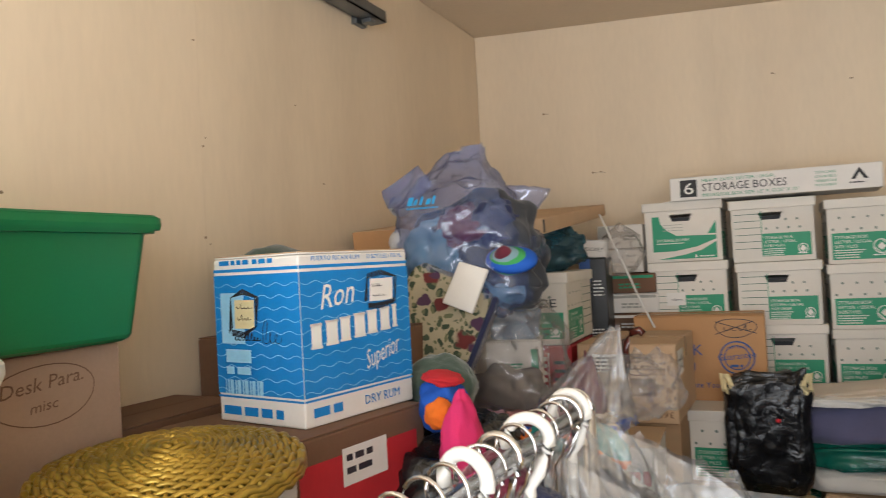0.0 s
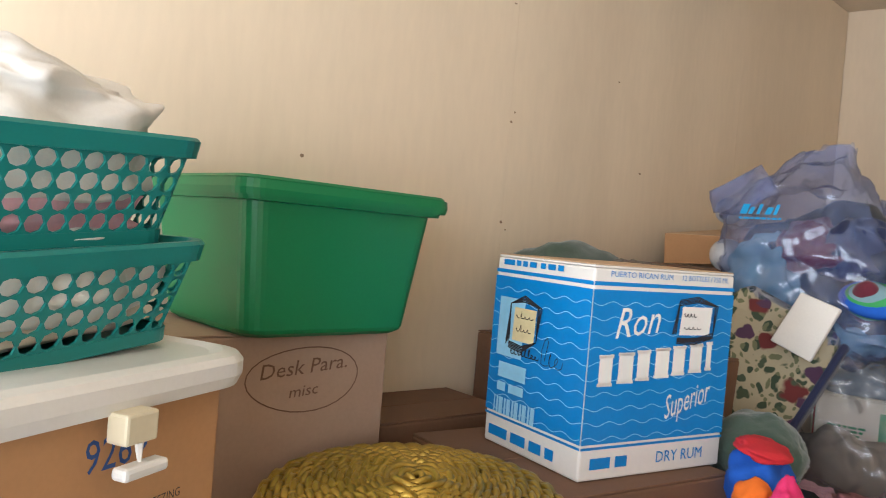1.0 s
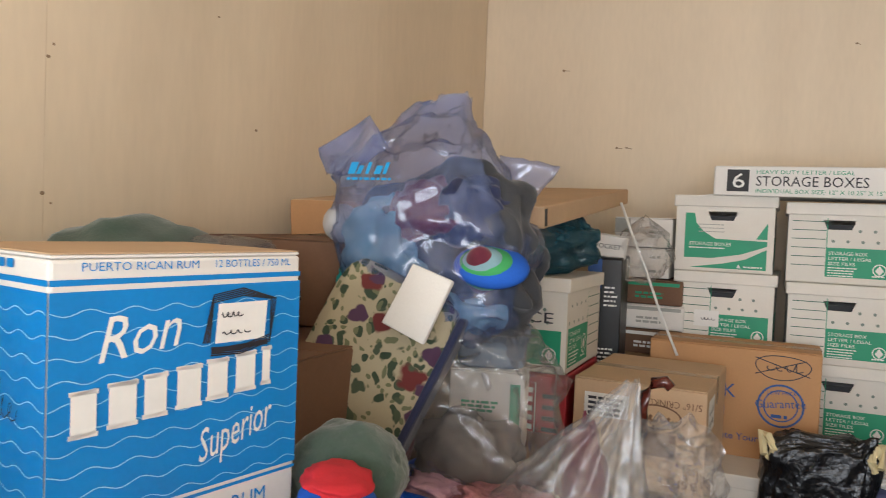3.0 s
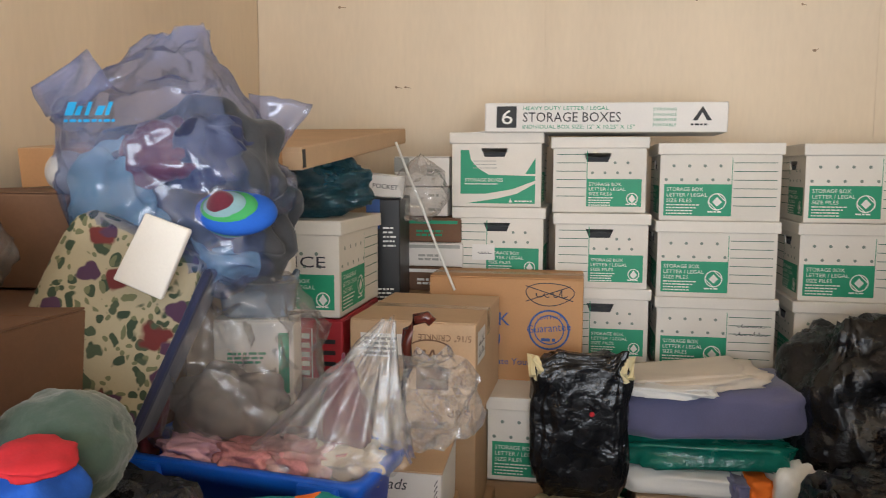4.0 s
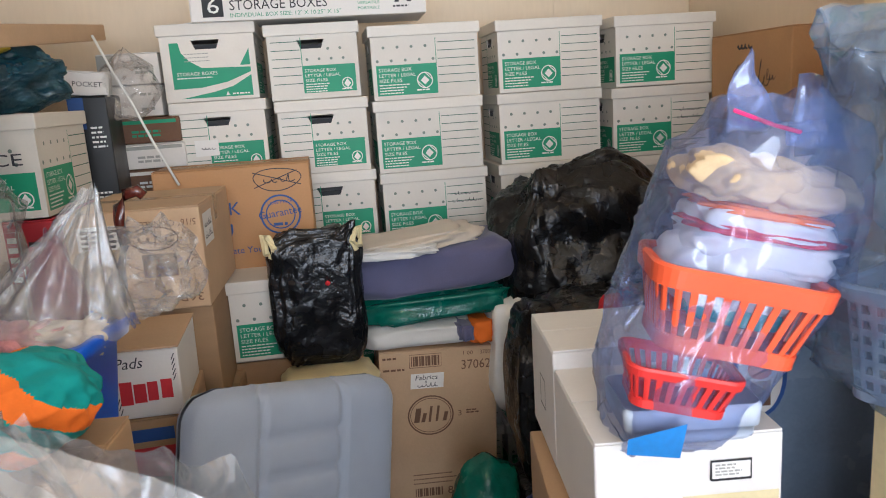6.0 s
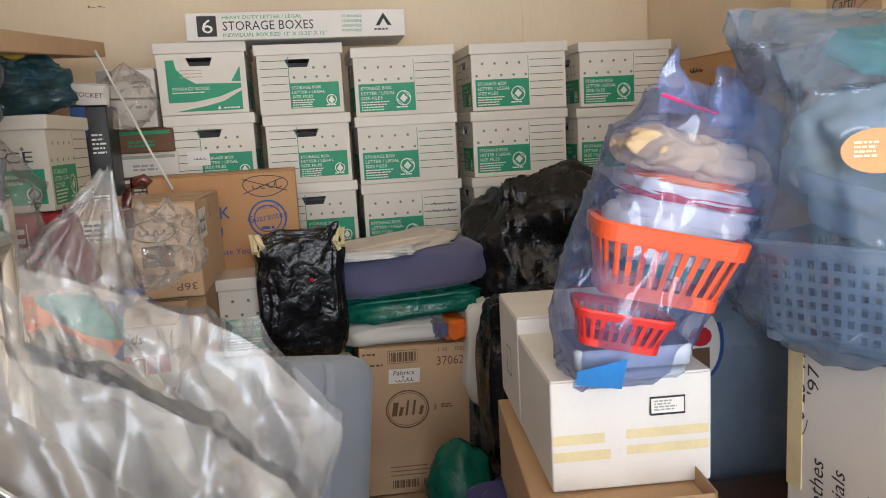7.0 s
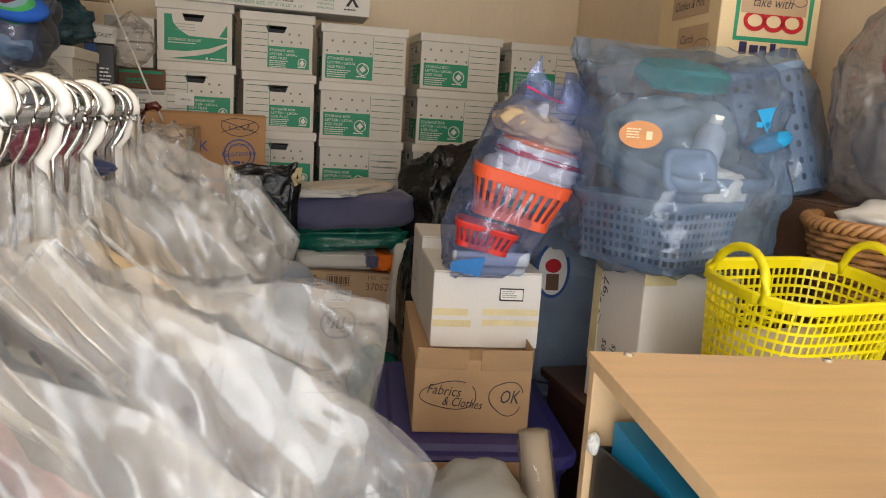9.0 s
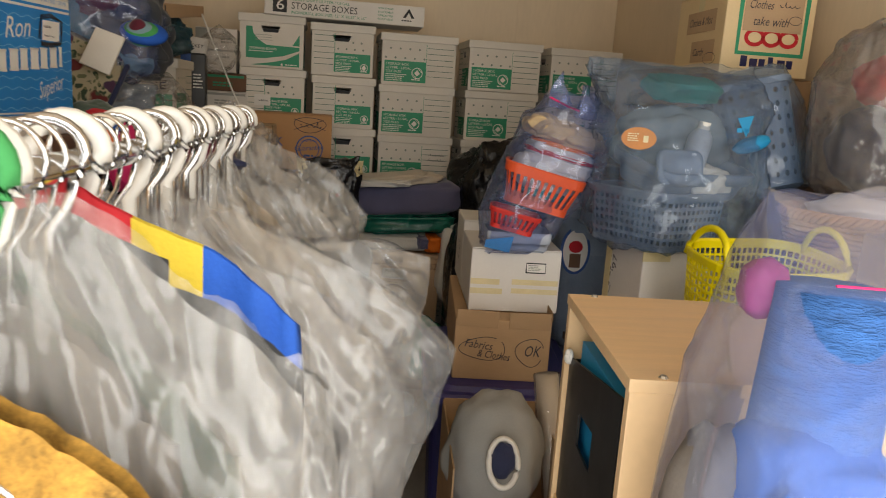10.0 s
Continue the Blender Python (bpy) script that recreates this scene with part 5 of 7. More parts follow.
lid = thing("plastic_lid", lm @ place(-0.015, -0.02, 1.533), "white plastic tote lid lying on a carton", "lid")
S = []
for z, g in ((0, 0), (0.012, 0.004), (0.026, 0.004), (0.033, 0), (0.036, -0.012), (0.032, -0.022), (0.030, -0.05)):
    S.append([Vector((p.x, p.y, z)) for p in rounded(0.275 + g, 0.215 + g, 0.06, 8)])
bm = shell(S)
bm.faces.new(list(bm.verts)[-len(S[-1]):])
part("panel", bm, "white_plastic", lid, smooth=False)
part("latch", boxed(0.062, 0.100, -0.236, -0.212, -0.024, 0.004, 0.003), "cream_plastic", lid, "cream plastic latch")
bm = bmesh.new()
tube(bm, [(0.081, -0.232, -0.024), (0.081, -0.234, -0.040)], [0.004, 0.002], 6)
box(bm, 0.056, 0.108, -0.244, -0.226, -0.052, -0.040, 0.004)
part("clip", bm, "white_plastic", lid, "white plastic clip")
carton("brown_carton", 0.47, 0.4, 0.53, lm @ place(-0.014, -0.015, 0.52), "cardboard", "brown carton under the printed one")
carton("brown_carton", 0.47, 0.4, 0.518, lm @ place(-0.014, -0.015, 0.0), "cardboard", "brown carton on the floor")


def laundry_basket(name, a, b, h, key, m, label, rows, n, hole, kind="round", taper=0.86, r=0.035, rim=0.012, foot=True, rim_h=0.022, band=0.014):
    t = thing(name, m, label, "basket")
    p0, p1 = rounded(a * taper, b * taper, r), rounded(a, b, r)
    part("side_wall", holed(p0, p1, band, h - rim_h, rows, hole, kind, n), key, t, solid=0.003)
    S = []
    for z, g in ((h - rim_h, 0.0), (h - rim_h, rim * 0.6), (h - 0.004, rim), (h, rim * 0.7), (h, 0.0), (h - 0.006, -0.003), (h - rim_h, -0.003)):
        S.append([Vector((p.x, p.y, z)) for p in rounded(a + g, b + g, r + max(g, 0))])
    part("rim", shell(S, False), key, t)
    S = [[Vector((p.x, p.y, z)) for p in rounded(a * taper + g, b * taper + g, r)] for z, g in ((0.0, -0.004), (0.0, 0.0), (band, 0.001), (band, -0.004), (0.004, -0.006))]
    bm = shell(S)
    bm.faces.new(list(bm.verts)[-len(S[-1]):])
    part("base", bm, key, t)
    return t


bmx = place(-0.832, 0.536, 1.563, 113, 0, -4)
laundry_basket("laundry_basket", 0.178, 0.118, 0.110, "teal_plastic", bmx, "teal plastic basket of cloths, standing on a lid", 4, 44, 0.47)
laundry_basket("laundry_basket", 0.182, 0.118, 0.115, "teal_plastic", place(-0.840, 0.522, 1.669, 111, 0, -4), "teal plastic basket with white and pink cloths", 4, 44, 0.47)
single("white_cloth", ball((0.160, 0.098, 0.05), 61, 0.1, 0.08, square=0.6), "cloth_white", bmx @ place(0, 0, 0.072), "white cloth heaped in a teal basket", "cloth")
single("yellow_cloth", ball((0.145, 0.085, 0.028), 62, 0.1, 0.08, square=0.6), "cloth_beige", bmx @ place(0, 0, 0.036), "beige cloth at the bottom of a basket", "cloth")
single("pink_cloth", ball((0.15, 0.092, 0.028), 63, 0.08, 0.06, square=0.6), "cloth_lightpink", place(-0.840, 0.522, 1.704, 111, 0, -4), "pink cloth low in a teal basket", "cloth")
single("white_cloth", ball((0.160, 0.098, 0.045), 64, 0.1, 0.08, square=0.6), "cloth_white", place(-0.840, 0.522, 1.750, 111, 0, -4), "white folded cloth in a teal basket", "cloth")
single("white_cloth", crumple(ball((0.155, 0.095, 0.06), 65, 0.16, 0.10, 2.2, 3.2, level=6, square=0.8), 0.014, 14, 3), "cloth_white", place(-0.870, 0.548, 1.800, 111, 0, 2), "crumpled white cloth heaped on a basket", "cloth")
single("white_plastic_bag", ball((0.14, 0.09, 0.022), 66, 0.2, 0.14), "cloth_white", place(-0.838, 0.52, 1.673, 111, 0, -4), "white plastic bag bulging between baskets", "plastic bag")

# green tote on a carton
g = thing("green_tote", place(-1.085, 1.033, 1.542, 90), "large green plastic tote standing on a carton", "storage tote")
part("tub", tub(0.176, 0.165, 0.232, 0.03, 0.86, 0.016), "green_tote", g, smooth=False)
S = [[Vector((p.x, p.y, z)) for p in rounded(0.176 + q, 0.165 + q, 0.034)] for z, q in ((0.206, 0.004), (0.204, 0.019), (0.214, 0.021), (0.226, 0.020))]
part("rim", shell(S, False), "green_tote", g)
t = carton("noted_carton", 0.40, 0.25, 0.41, place(-1.128, 0.992, 1.13, 90), "cardboard_pink", "brown carton with a pen note in an oval")
F = face("front", 0.40, 0.25, 0.41)
P = Print(F).ring(0.235, 0.335, 0.105, 0.052, 0.0022, wobble=0.03).word("Desk Para.", 0.150, 0.338, 0.034, 0.165, lean=0.2, turn=4).word("misc", 0.205, 0.306, 0.026, 0.055, lean=0.2, turn=4)
P.put("handwriting", "print_brown", t)
carton("brown_carton", 0.46, 0.27, 0.56, place(-1.118, 1.0, 0.568, 90), "cardboard", "brown carton under a noted carton")
carton("brown_carton", 0.46, 0.27, 0.566, place(-1.118, 1.0, 0.0, 90), "cardboard", "brown carton on the floor by the wall")


# gold woven lid on a round hamper
def gold_basket():
    t = thing("gold_basket", place(-0.725, 1.035, 0.95, 0, 3, 2), "round gilded straw basket with a woven lid", "basket")
    R = 0.195
    n, rings = 120, 20
    bm = bmesh.new()
    for k in range(1, rings + 1):
        r = R * k / rings
        pts = []
        m = max(24, int(n * k / rings))
        for i in range(m):
            a = i * math.tau / m
            z = 0.415 + 0.030 * (1 - (r / R) ** 2) + 0.0042 * math.cos(a * 22 + (k % 2) * math.pi)
            pts.append((r * math.cos(a), r * math.sin(a), z))
        tube(bm, pts, R / rings * 0.54, 5, True)
    lidp = part("lid", bm, "gold_straw", t, "woven gilded straw lid", smooth=True)
    bm = bmesh.new()
    for i in range(44):
        a = i * math.tau / 44
        pts = [((R * q) * math.cos(a), (R * q) * math.sin(a), 0.4145 + 0.030 * (1 - q * q)) for q in (0.06, 0.3, 0.6, 0.85, 1.0)]
        tube(bm, pts, 0.0042, 5)
    part("spokes", bm, "gold_straw", lidp, smooth=True)
    bm = bmesh.new()
    for k in range(3):
        pts = [((R + 0.004) * math.cos(a), (R + 0.004) * math.sin(a), 0.398 + 0.008 * k + 0.003 * math.sin(a * 30 + k * 2)) for a in [i * math.tau / 120 for i in range(120)]]
        tube(bm, pts, 0.0065, 6, True)
    part("rim", bm, "gold_straw", lidp, smooth=True)
    S = [[Vector((r * math.cos(i * math.tau / 48), r * math.sin(i * math.tau / 48), z)) for i in range(48)] for r, z in ((0.15, 0), (0.17, 0.1), (0.185, 0.25), (0.188, 0.40))]
    part("liner", shell(S), "cloth_white", t, "white cloth lining", smooth=True)


gold_basket()
carton("brown_carton", 0.38, 0.38, 0.475, place(-0.72, 1.03, 0.475, 12), "cardboard", "brown carton under a gold basket")
carton("brown_carton", 0.38, 0.38, 0.473, place(-0.72, 1.03, 0.0, 8), "cardboard", "brown carton on the floor")

# rum carton on a red-printed carton
bx = place(-0.642, 1.277, 0, 78)
W, D, H = 0.318, 0.245, 0.326
t = carton("rum_carton", W, D, H, bx @ place(W / 2, D / 2, 1.362), "card_white", "blue and white rum bottle carton with wave lines", tape="")
part("top_board", boxed(-W / 2 + 0.002, W / 2 - 0.002, -D / 2 + 0.002, D / 2 - 0.002, H + 0.0005, H + 0.002), "cardboard_light", t, "bare brown top")
for side, L in (("front", W), ("left", D)):
    F = face(side, W, D, H)
    z0, z1 = 0.056, 0.290
    Print(F).rect(0.0, z0, L, z1 - z0).put("printed_panel", "rum_blue", t, "bright blue printed field")
    Print(F).rect(0.0, z0 - 0.008, L, 0.004).put("printed_band", "rum_blue", t)
    Print(F).rect(0, z1 + 0.006, L, 0.006).put("printed_band", "rum_blue", t)
    P = Print(F, 0.002)
    for k in range(10):
        v0 = z0 + 0.008 + 0.0228 * k
        P.stroke([(L * i / 48, v0 + 0.0032 * math.sin(i / 48 * L * 130 + k)) for i in range(49)], 0.0011)
    P.put("wave_line", "rum_pale", t)
F = face("front", W, D, H)
for k, w in enumerate((0.026, 0.03, 0.026, 0.03, 0.027, 0.028, 0.012)):
    u = 0.022 + 0.0395 * k
    v = 0.144 + 0.0032 * k
    P = Print(F, 0.0028)
    P.poly([(u, v), (u + w * 1.02, v + 0.003), (u + w * 1.02, v + 0.049), (u, v + 0.046)])
    P.rect(u - 0.002, v, w * 1.02 + 0.004, 0.005).rect(u - 0.002, v + 0.043, w * 1.02 + 0.004, 0.005)
    P.put("emblem", "print_white", t, "white block in a printed row")
Print(F, 0.0028).word("Ron", 0.045, 0.216, 0.066, 0.095, lean=0.35, turn=6).put("lettering", "print_white", t)
Print(F, 0.0028).word("Superior", 0.170, 0.086, 0.054, 0.108, lean=0.3, turn=14).put("lettering", "print_white", t)
for text, u, v, size, long in (("PUERTO RICAN RUM", 0.03, 0.310, 0.0125, 0.135), ("12 BOTTLES / 750 ML", 0.185, 0.310, 0.0125, 0.115), ("DRY RUM", 0.16, 0.018, 0.026, 0.11)):
    Print(F, 0.002).word(text, u, v, size, long).put("small_print", "rum_blue", t)
Print(F, 0.002).bars(0.02, 0.018, 0.10, 0.017, 1, 3).put("small_print", "rum_blue", t, fine=True)
Print(F, 0.0036).rect(0.188, 0.222, 0.072, 0.046, 0.004).put("label", "paper", t, "white taped note")
P = Print(F, 0.0046)
for k in range(5):
    e = 0.0022 * k
    P.stroke([(0.180 - e, 0.224), (0.184, 0.270 + e), (0.226, 0.276 + e), (0.268 + e, 0.270), (0.268, 0.226 - e), (0.224, 0.216 - e), (0.182, 0.218 - e)], 0.0016)
P.stroke([(0.183, 0.214), (0.264, 0.217)], 0.006).scrawl(0.194, 0.25, 0.03, 0.012, 0.0014, 5, 4).scrawl(0.196, 0.230, 0.04, 0.01, 0.0014, 2, 4)
P.put("handwriting", "marker_ink", t)
F = face("left", W, D, H)
P = Print(F, 0.0028).rect(0.02, 0.155, 0.07, 0.10).bars(0.03, 0.118, 0.1, 0.026, 1, 5).bars(0.03, 0.095, 0.1, 0.015, 1, 7)
for k in range(16):
    P.rect(0.025 + 0.0072 * k, 0.056, 0.003 + 0.002 * (k % 3), 0.028)
P.put("lettering", "rum_pale", t)
Print(F, 0.0038).rect(0.062, 0.185, 0.058, 0.056, 0.002).put("label", "tape_cream", t, "yellowed taped note")
P = Print(F, 0.0048)
for k in range(5):
    e = 0.0025 * k
    P.stroke([(0.056 - e, 0.186 - e), (0.054, 0.246), (0.090, 0.252 + e), (0.126 + e, 0.246), (0.127, 0.190), (0.090, 0.178 - e), (0.054, 0.182 - e)], 0.002)
P.scrawl(0.06, 0.160, 0.075, 0.016, 0.002, 3, 8).scrawl(0.068, 0.222, 0.045, 0.012, 0.0014, 4, 4).scrawl(0.07, 0.200, 0.04, 0.012, 0.0014, 8, 4).scrawl(0.14, 0.15, 0.05, 0.05, 0.0014, 9, 3)
P.put("handwriting", "marker_ink", t)
Print(F, 0.002).bars(0.02, 0.310, 0.09, 0.009, 1, 2).bars(0.12, 0.310, 0.08, 0.009, 1, 4).bars(0.015, 0.015, 0.19, 0.017, 1, 6).put("small_print", "rum_blue", t, fine=True)

rb = place(-0.605, 1.20, 0, 79.5)
t = carton("red_print_carton", 0.40, 0.36, 0.409, rb @ place(0.17, 0.185, 0.952), "cardboard_dark", "dark brown carton with red band, rum carton on it")
F = face("front", 0.40, 0.36, 0.42)
Print(F).rect(0.03, 0.24, 0.34, 0.12).put("printed_panel", "print_red", t)
Print(F, 0.002).rect(0.14, 0.30, 0.13, 0.07).put("label", "paper", t, "white label")
Print(F, 0.003).bars(0.15, 0.345, 0.1, 0.012, 2, 4, 2).put("small_print", "marker_ink", t)
carton("brown_carton", 0.42, 0.38, 0.475, rb @ place(0.17, 0.185, 0.475), "cardboard", "brown carton under a red-printed one")
carton("brown_carton", 0.42, 0.38, 0.473, rb @ place(0.17, 0.185, 0.0), "cardboard", "brown carton on the floor")
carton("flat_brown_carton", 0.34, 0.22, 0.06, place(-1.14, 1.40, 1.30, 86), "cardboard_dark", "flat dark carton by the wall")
# added supports near the wall; dark board paints the shade in these gaps
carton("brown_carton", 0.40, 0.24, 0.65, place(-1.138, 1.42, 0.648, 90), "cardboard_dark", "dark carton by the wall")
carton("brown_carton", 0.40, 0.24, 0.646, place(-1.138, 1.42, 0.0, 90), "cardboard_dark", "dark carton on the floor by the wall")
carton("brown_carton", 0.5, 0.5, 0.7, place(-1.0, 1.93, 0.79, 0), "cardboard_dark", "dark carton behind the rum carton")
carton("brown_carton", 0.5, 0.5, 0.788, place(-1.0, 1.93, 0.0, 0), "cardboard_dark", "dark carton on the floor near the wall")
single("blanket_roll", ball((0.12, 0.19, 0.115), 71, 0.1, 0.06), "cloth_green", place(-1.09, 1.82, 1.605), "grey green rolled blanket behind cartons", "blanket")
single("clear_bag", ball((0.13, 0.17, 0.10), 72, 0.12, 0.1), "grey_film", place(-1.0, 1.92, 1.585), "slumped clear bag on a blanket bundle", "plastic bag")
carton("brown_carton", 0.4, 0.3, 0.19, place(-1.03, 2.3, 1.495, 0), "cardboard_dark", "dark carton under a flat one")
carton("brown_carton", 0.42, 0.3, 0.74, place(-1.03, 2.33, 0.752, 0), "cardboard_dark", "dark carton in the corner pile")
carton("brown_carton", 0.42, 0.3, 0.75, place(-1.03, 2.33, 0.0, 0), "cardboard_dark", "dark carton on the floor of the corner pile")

# floral case, bagged toys and clothes
before = set(bpy.data.objects)
fm = Matrix.Translation((-0.66, 1.90, 1.47)) @ pose(0, 0, 0, -8, 24, 12)
fl = thing("floral_case", fm, "floral fabric case with fruit print, leaning", "case")
bm = ball((0.112, 0.06, 0.165), 75, 0.02, 0.012, square=0.28, level=5)
part("cover", bm, "floral_cotton", fl, smooth=True)
part("edge", boxed(0.106, 0.122, -0.055, 0.055, -0.150, 0.150, 0.008), "cloth_navy", fl, "dark edge binding")

for k, (x, y, z, r, key, name, text) in enumerate((
        (-0.575, 2.02, 1.68, (0.185, 0.10, 0.155), "cloth_charcoal", "dark_clothes", "dark clothes inside a clear bag"),
        (-0.67, 1.95, 1.66, (0.085, 0.05, 0.11), "cloth_sky", "light_blue_cloth", "pale blue cloth inside a clear bag"),
        (-0.58, 1.93, 1.745, (0.06, 0.04, 0.05), "cloth_maroon", "maroon_cloth", "maroon cloth inside a clear bag"),
        (-0.52, 1.99, 1.565, (0.07, 0.06, 0.05), "cloth_sky", "light_blue_cloth", "grey blue cloth low in a clear bag"),
        (-0.50, 1.96, 1.74, (0.07, 0.05, 0.06), "cloth_navy", "navy_cloth", "navy cloth high in a clear bag"),
        (-0.73, 2.0, 1.60, (0.06, 0.06, 0.06), "cloth_teal", "teal_cloth", "dark teal cloth low in a clear bag"))):
    single(name, crumple(ball([c * 0.88 for c in r], 83 + k, 0.2, 0.06, 2.4, 3.6, square=0.85, level=5), 0.024, 15, k), key, place(x, y, z, 10 * k), text, "cloth")
for x, y, z, r in ((-0.775, 1.955, 1.715, 0.036), (-0.80, 2.0, 1.815, 0.030)):
    bm = bmesh.new()
    bmesh.ops.create_uvsphere(bm, u_segments=24, v_segments=16, radius=r)
    o = single("frosted_ball", bm, "frost_ball", place(x + 0.012, y, z), "frosted glass ball ornament in a bag", "ornament")
hat = thing("striped_hat", place(-0.45, 1.93, 1.655, 12, 36, 4), "round hat with blue, green and maroon rings", "hat")
for r, key, nm in ((0.080, "cloth_royal", "outer_band"), (0.066, "cloth_lime", "green_band"), (0.052, "cloth_sky", "inner_band"), (0.036, "cloth_maroon", "crown")):
    bm = bmesh.new()
    bmesh.ops.create_uvsphere(bm, u_segments=32, v_segments=12, radius=1)
    bmesh.ops.scale(bm, vec=(r * 0.80, r * 0.62, 0.02 + (0.088 - r) * 0.55), verts=bm.verts)
    bmesh.ops.translate(bm, vec=(-(0.088 - r) * 0.35, -(0.088 - r) * 0.30, 0), verts=bm.verts)
    part(nm, bm, key, hat, smooth=True)
single("white_packet", crumple(boxed(-0.041, 0.041, -0.005, 0.005, -0.054, 0.054, 0.003), 0.016, 14, 2), "cloth_white", place(-0.535, 1.83, 1.592, 4, -10, 22), "white paper packet against a clear bag", "packet")

pile_scale = Matrix.Translation((-0.03, 0.57, 1.66)) @ Matrix.Scale(1.14, 4) @ Matrix.Translation((0.03, -0.57, -1.66))
for o in bpy.data.objects:
    if o not in before and o.parent is None:
        o.matrix_basis = pile_scale @ o.matrix_basis

# the bag round clothes and toys, gathered to a handle at its top
tb = thing("toy_bag", place(-0.68, 2.215, 1.48, 0), "clear bluish plastic bag stuffed with clothes and toys", "plastic bag")
bag_film(((0.06, -0.02, 0.015, 0.07, 0.05), (0.045, -0.02, 0.07, 0.15, 0.11), (0.01, 0.0, 0.15, 0.190, 0.15), (-0.01, 0.0, 0.24, 0.205, 0.155), (-0.03, 0.0, 0.33, 0.18, 0.14), (-0.03, 0.01, 0.41, 0.125, 0.10), (-0.01, 0.02, 0.47, 0.075, 0.05), (0.01, 0.03, 0.515, 0.05, 0.012)), 6, "blue_film", tb, 0.10, 84, crush=0.012)
film_flap(((0.09, 0.15, 0.41), (0.215, 0.17, 0.39), (0.155, 0.15, 0.285), (0.11, 0.14, 0.29)), 3, "blue_film", tb)
film_flap(((-0.23, -0.06, 0.345), (-0.225, -0.10, 0.40), (-0.08, -0.13, 0.46), (-0.04, -0.13, 0.39), (-0.14, -0.13, 0.34)), 5, "blue_film", tb)
P = Print(Matrix.Translation((-0.115, -0.165, 0.335)) @ pose(0, 0, 0, 78, 0, 2), 0.002)
for k, w in enumerate((0.016, 0.010, 0.008, 0.014, 0.008)):
    P.rect(0.019 * k, 0.006, w, 0.024 if k % 2 == 0 else 0.017, 0.006)
P.bars(0.0, -0.006, 0.12, 0.005, 1, 7)
P.put("emblem", "folder_blue", tb, "bright blue print", fine=True)

# soft things beside the red-printed carton
single("green_hat", ball((0.085, 0.09, 0.075), 92, 0.05, 0.05, level=5), "cloth_green", place(-0.56, 1.70, 1.37, 0), "dark green felt hat among cartons", "hat")
single("blue_cloth", ball((0.05, 0.06, 0.06), 93, 0.1, 0.06), "cloth_royal", place(-0.50, 1.575, 1.355), "royal blue cloth beside a carton", "cloth")
single("red_cloth", ball((0.042, 0.05, 0.014), 94, 0.1, 0.06), "cloth_red", place(-0.495, 1.57, 1.412, 0, 0, 12), "red trim of bundled clothing", "cloth")
single("orange_cloth", ball((0.03, 0.03, 0.03), 95, 0.1, 0.06), "cloth_orange", place(-0.475, 1.50, 1.35), "scrap of orange cloth in a bundle", "cloth")
single("pink_cloth", ball((0.055, 0.075, 0.085), 96, 0.1, 0.08, taper=0.6), "cloth_pink", place(-0.42, 1.48, 1.315), "crimson pink cloth bundle", "cloth")
single("black_bag", ball((0.16, 0.24, 0.33), 97, 0.08, 0.12, 2.0, 6.0, 0.6, level=5), "black_film", place(-0.52, 1.67, 0.97), "full black bag under bundled clothes", "plastic bag")
carton("brown_carton", 0.3, 0.46, 0.65, place(-0.50, 1.67, 0.0, 0), "cardboard_dark", "dark carton on the floor in the middle pile")


# ---- east side: white boxes, bagged baskets, totes ----
wm = place(0.659, 1.700, 0, -6)
t = carton("white_carton", 0.28, 0.30, 0.20, wm @ place(0, 0.15, 0.872), "card_white", "white carton with cream tape on a brown box")
F = face("front", 0.28, 0.30, 0.20)
P = Print(F).rect(0.002, 0.085, 0.09, 0.018).rect(0.002, 0.055, 0.10, 0.018).rect(0.13, 0.088, 0.145, 0.017).rect(0.13, 0.06, 0.145, 0.016)
P.put("tape", "tape_cream", t, "yellowed tape strips")
P = Print(F, 0.002).stroke([(0.172, 0.128), (0.232, 0.128), (0.232, 0.158), (0.172, 0.158), (0.172, 0.128)], 0.004)
P.put("label_frame", "print_black", t)
Print(F, 0.0018).rect(0.174, 0.13, 0.056, 0.026).put("label", "paper", t, "white address label, unreadable")
Print(F, 0.0026).bars(0.178, 0.150, 0.04, 0.003, 4, 3).put("small_print", "print_grey", t)
t = carton("white_carton", 0.27, 0.24, 0.235, wm @ place(-0.006, 0.42, 0.872), "card_white", "white carton with a side label, behind another")
F = face("left", 0.27, 0.24, 0.235)
Print(F).stroke([(0.10, 0.08), (0.15, 0.08), (0.15, 0.14), (0.10, 0.14), (0.10, 0.08)], 0.004).put("label_frame", "print_black", t)
t = carton("fabric_carton", 0.292, 0.56, 0.195, place(0.652, 1.895, 0.677, -8), "cardboard", "open brown carton with pen notes, carrying boxes", flaps=False)
F = face("front", 0.292, 0.56, 0.195)
P = Print(F).word("Fabrics", 0.03, 0.105, 0.036, 0.085, lean=0.2, turn=-6).word("& Clothes", 0.07, 0.075, 0.034, 0.10, lean=0.2, turn=-6).ring(0.09, 0.10, 0.07, 0.036, 0.0022, 60, 400, 0.08)
P.word("OK", 0.212, 0.082, 0.05, 0.05, lean=0.2).ring(0.232, 0.095, 0.042, 0.044, 0.0022, 20, 330, 0.08)
P.put("handwriting", "marker_ink", t)
bm = bmesh.new()
for x0, x1, a in ((-0.146, -0.02, 7), (0.02, 0.146, -5)):
    box(bm, x0, x1, -0.2815, -0.279, 0.165, 0.217, 0.001, m=pose(0, 0, 0, 0, a * 0.2, 0))
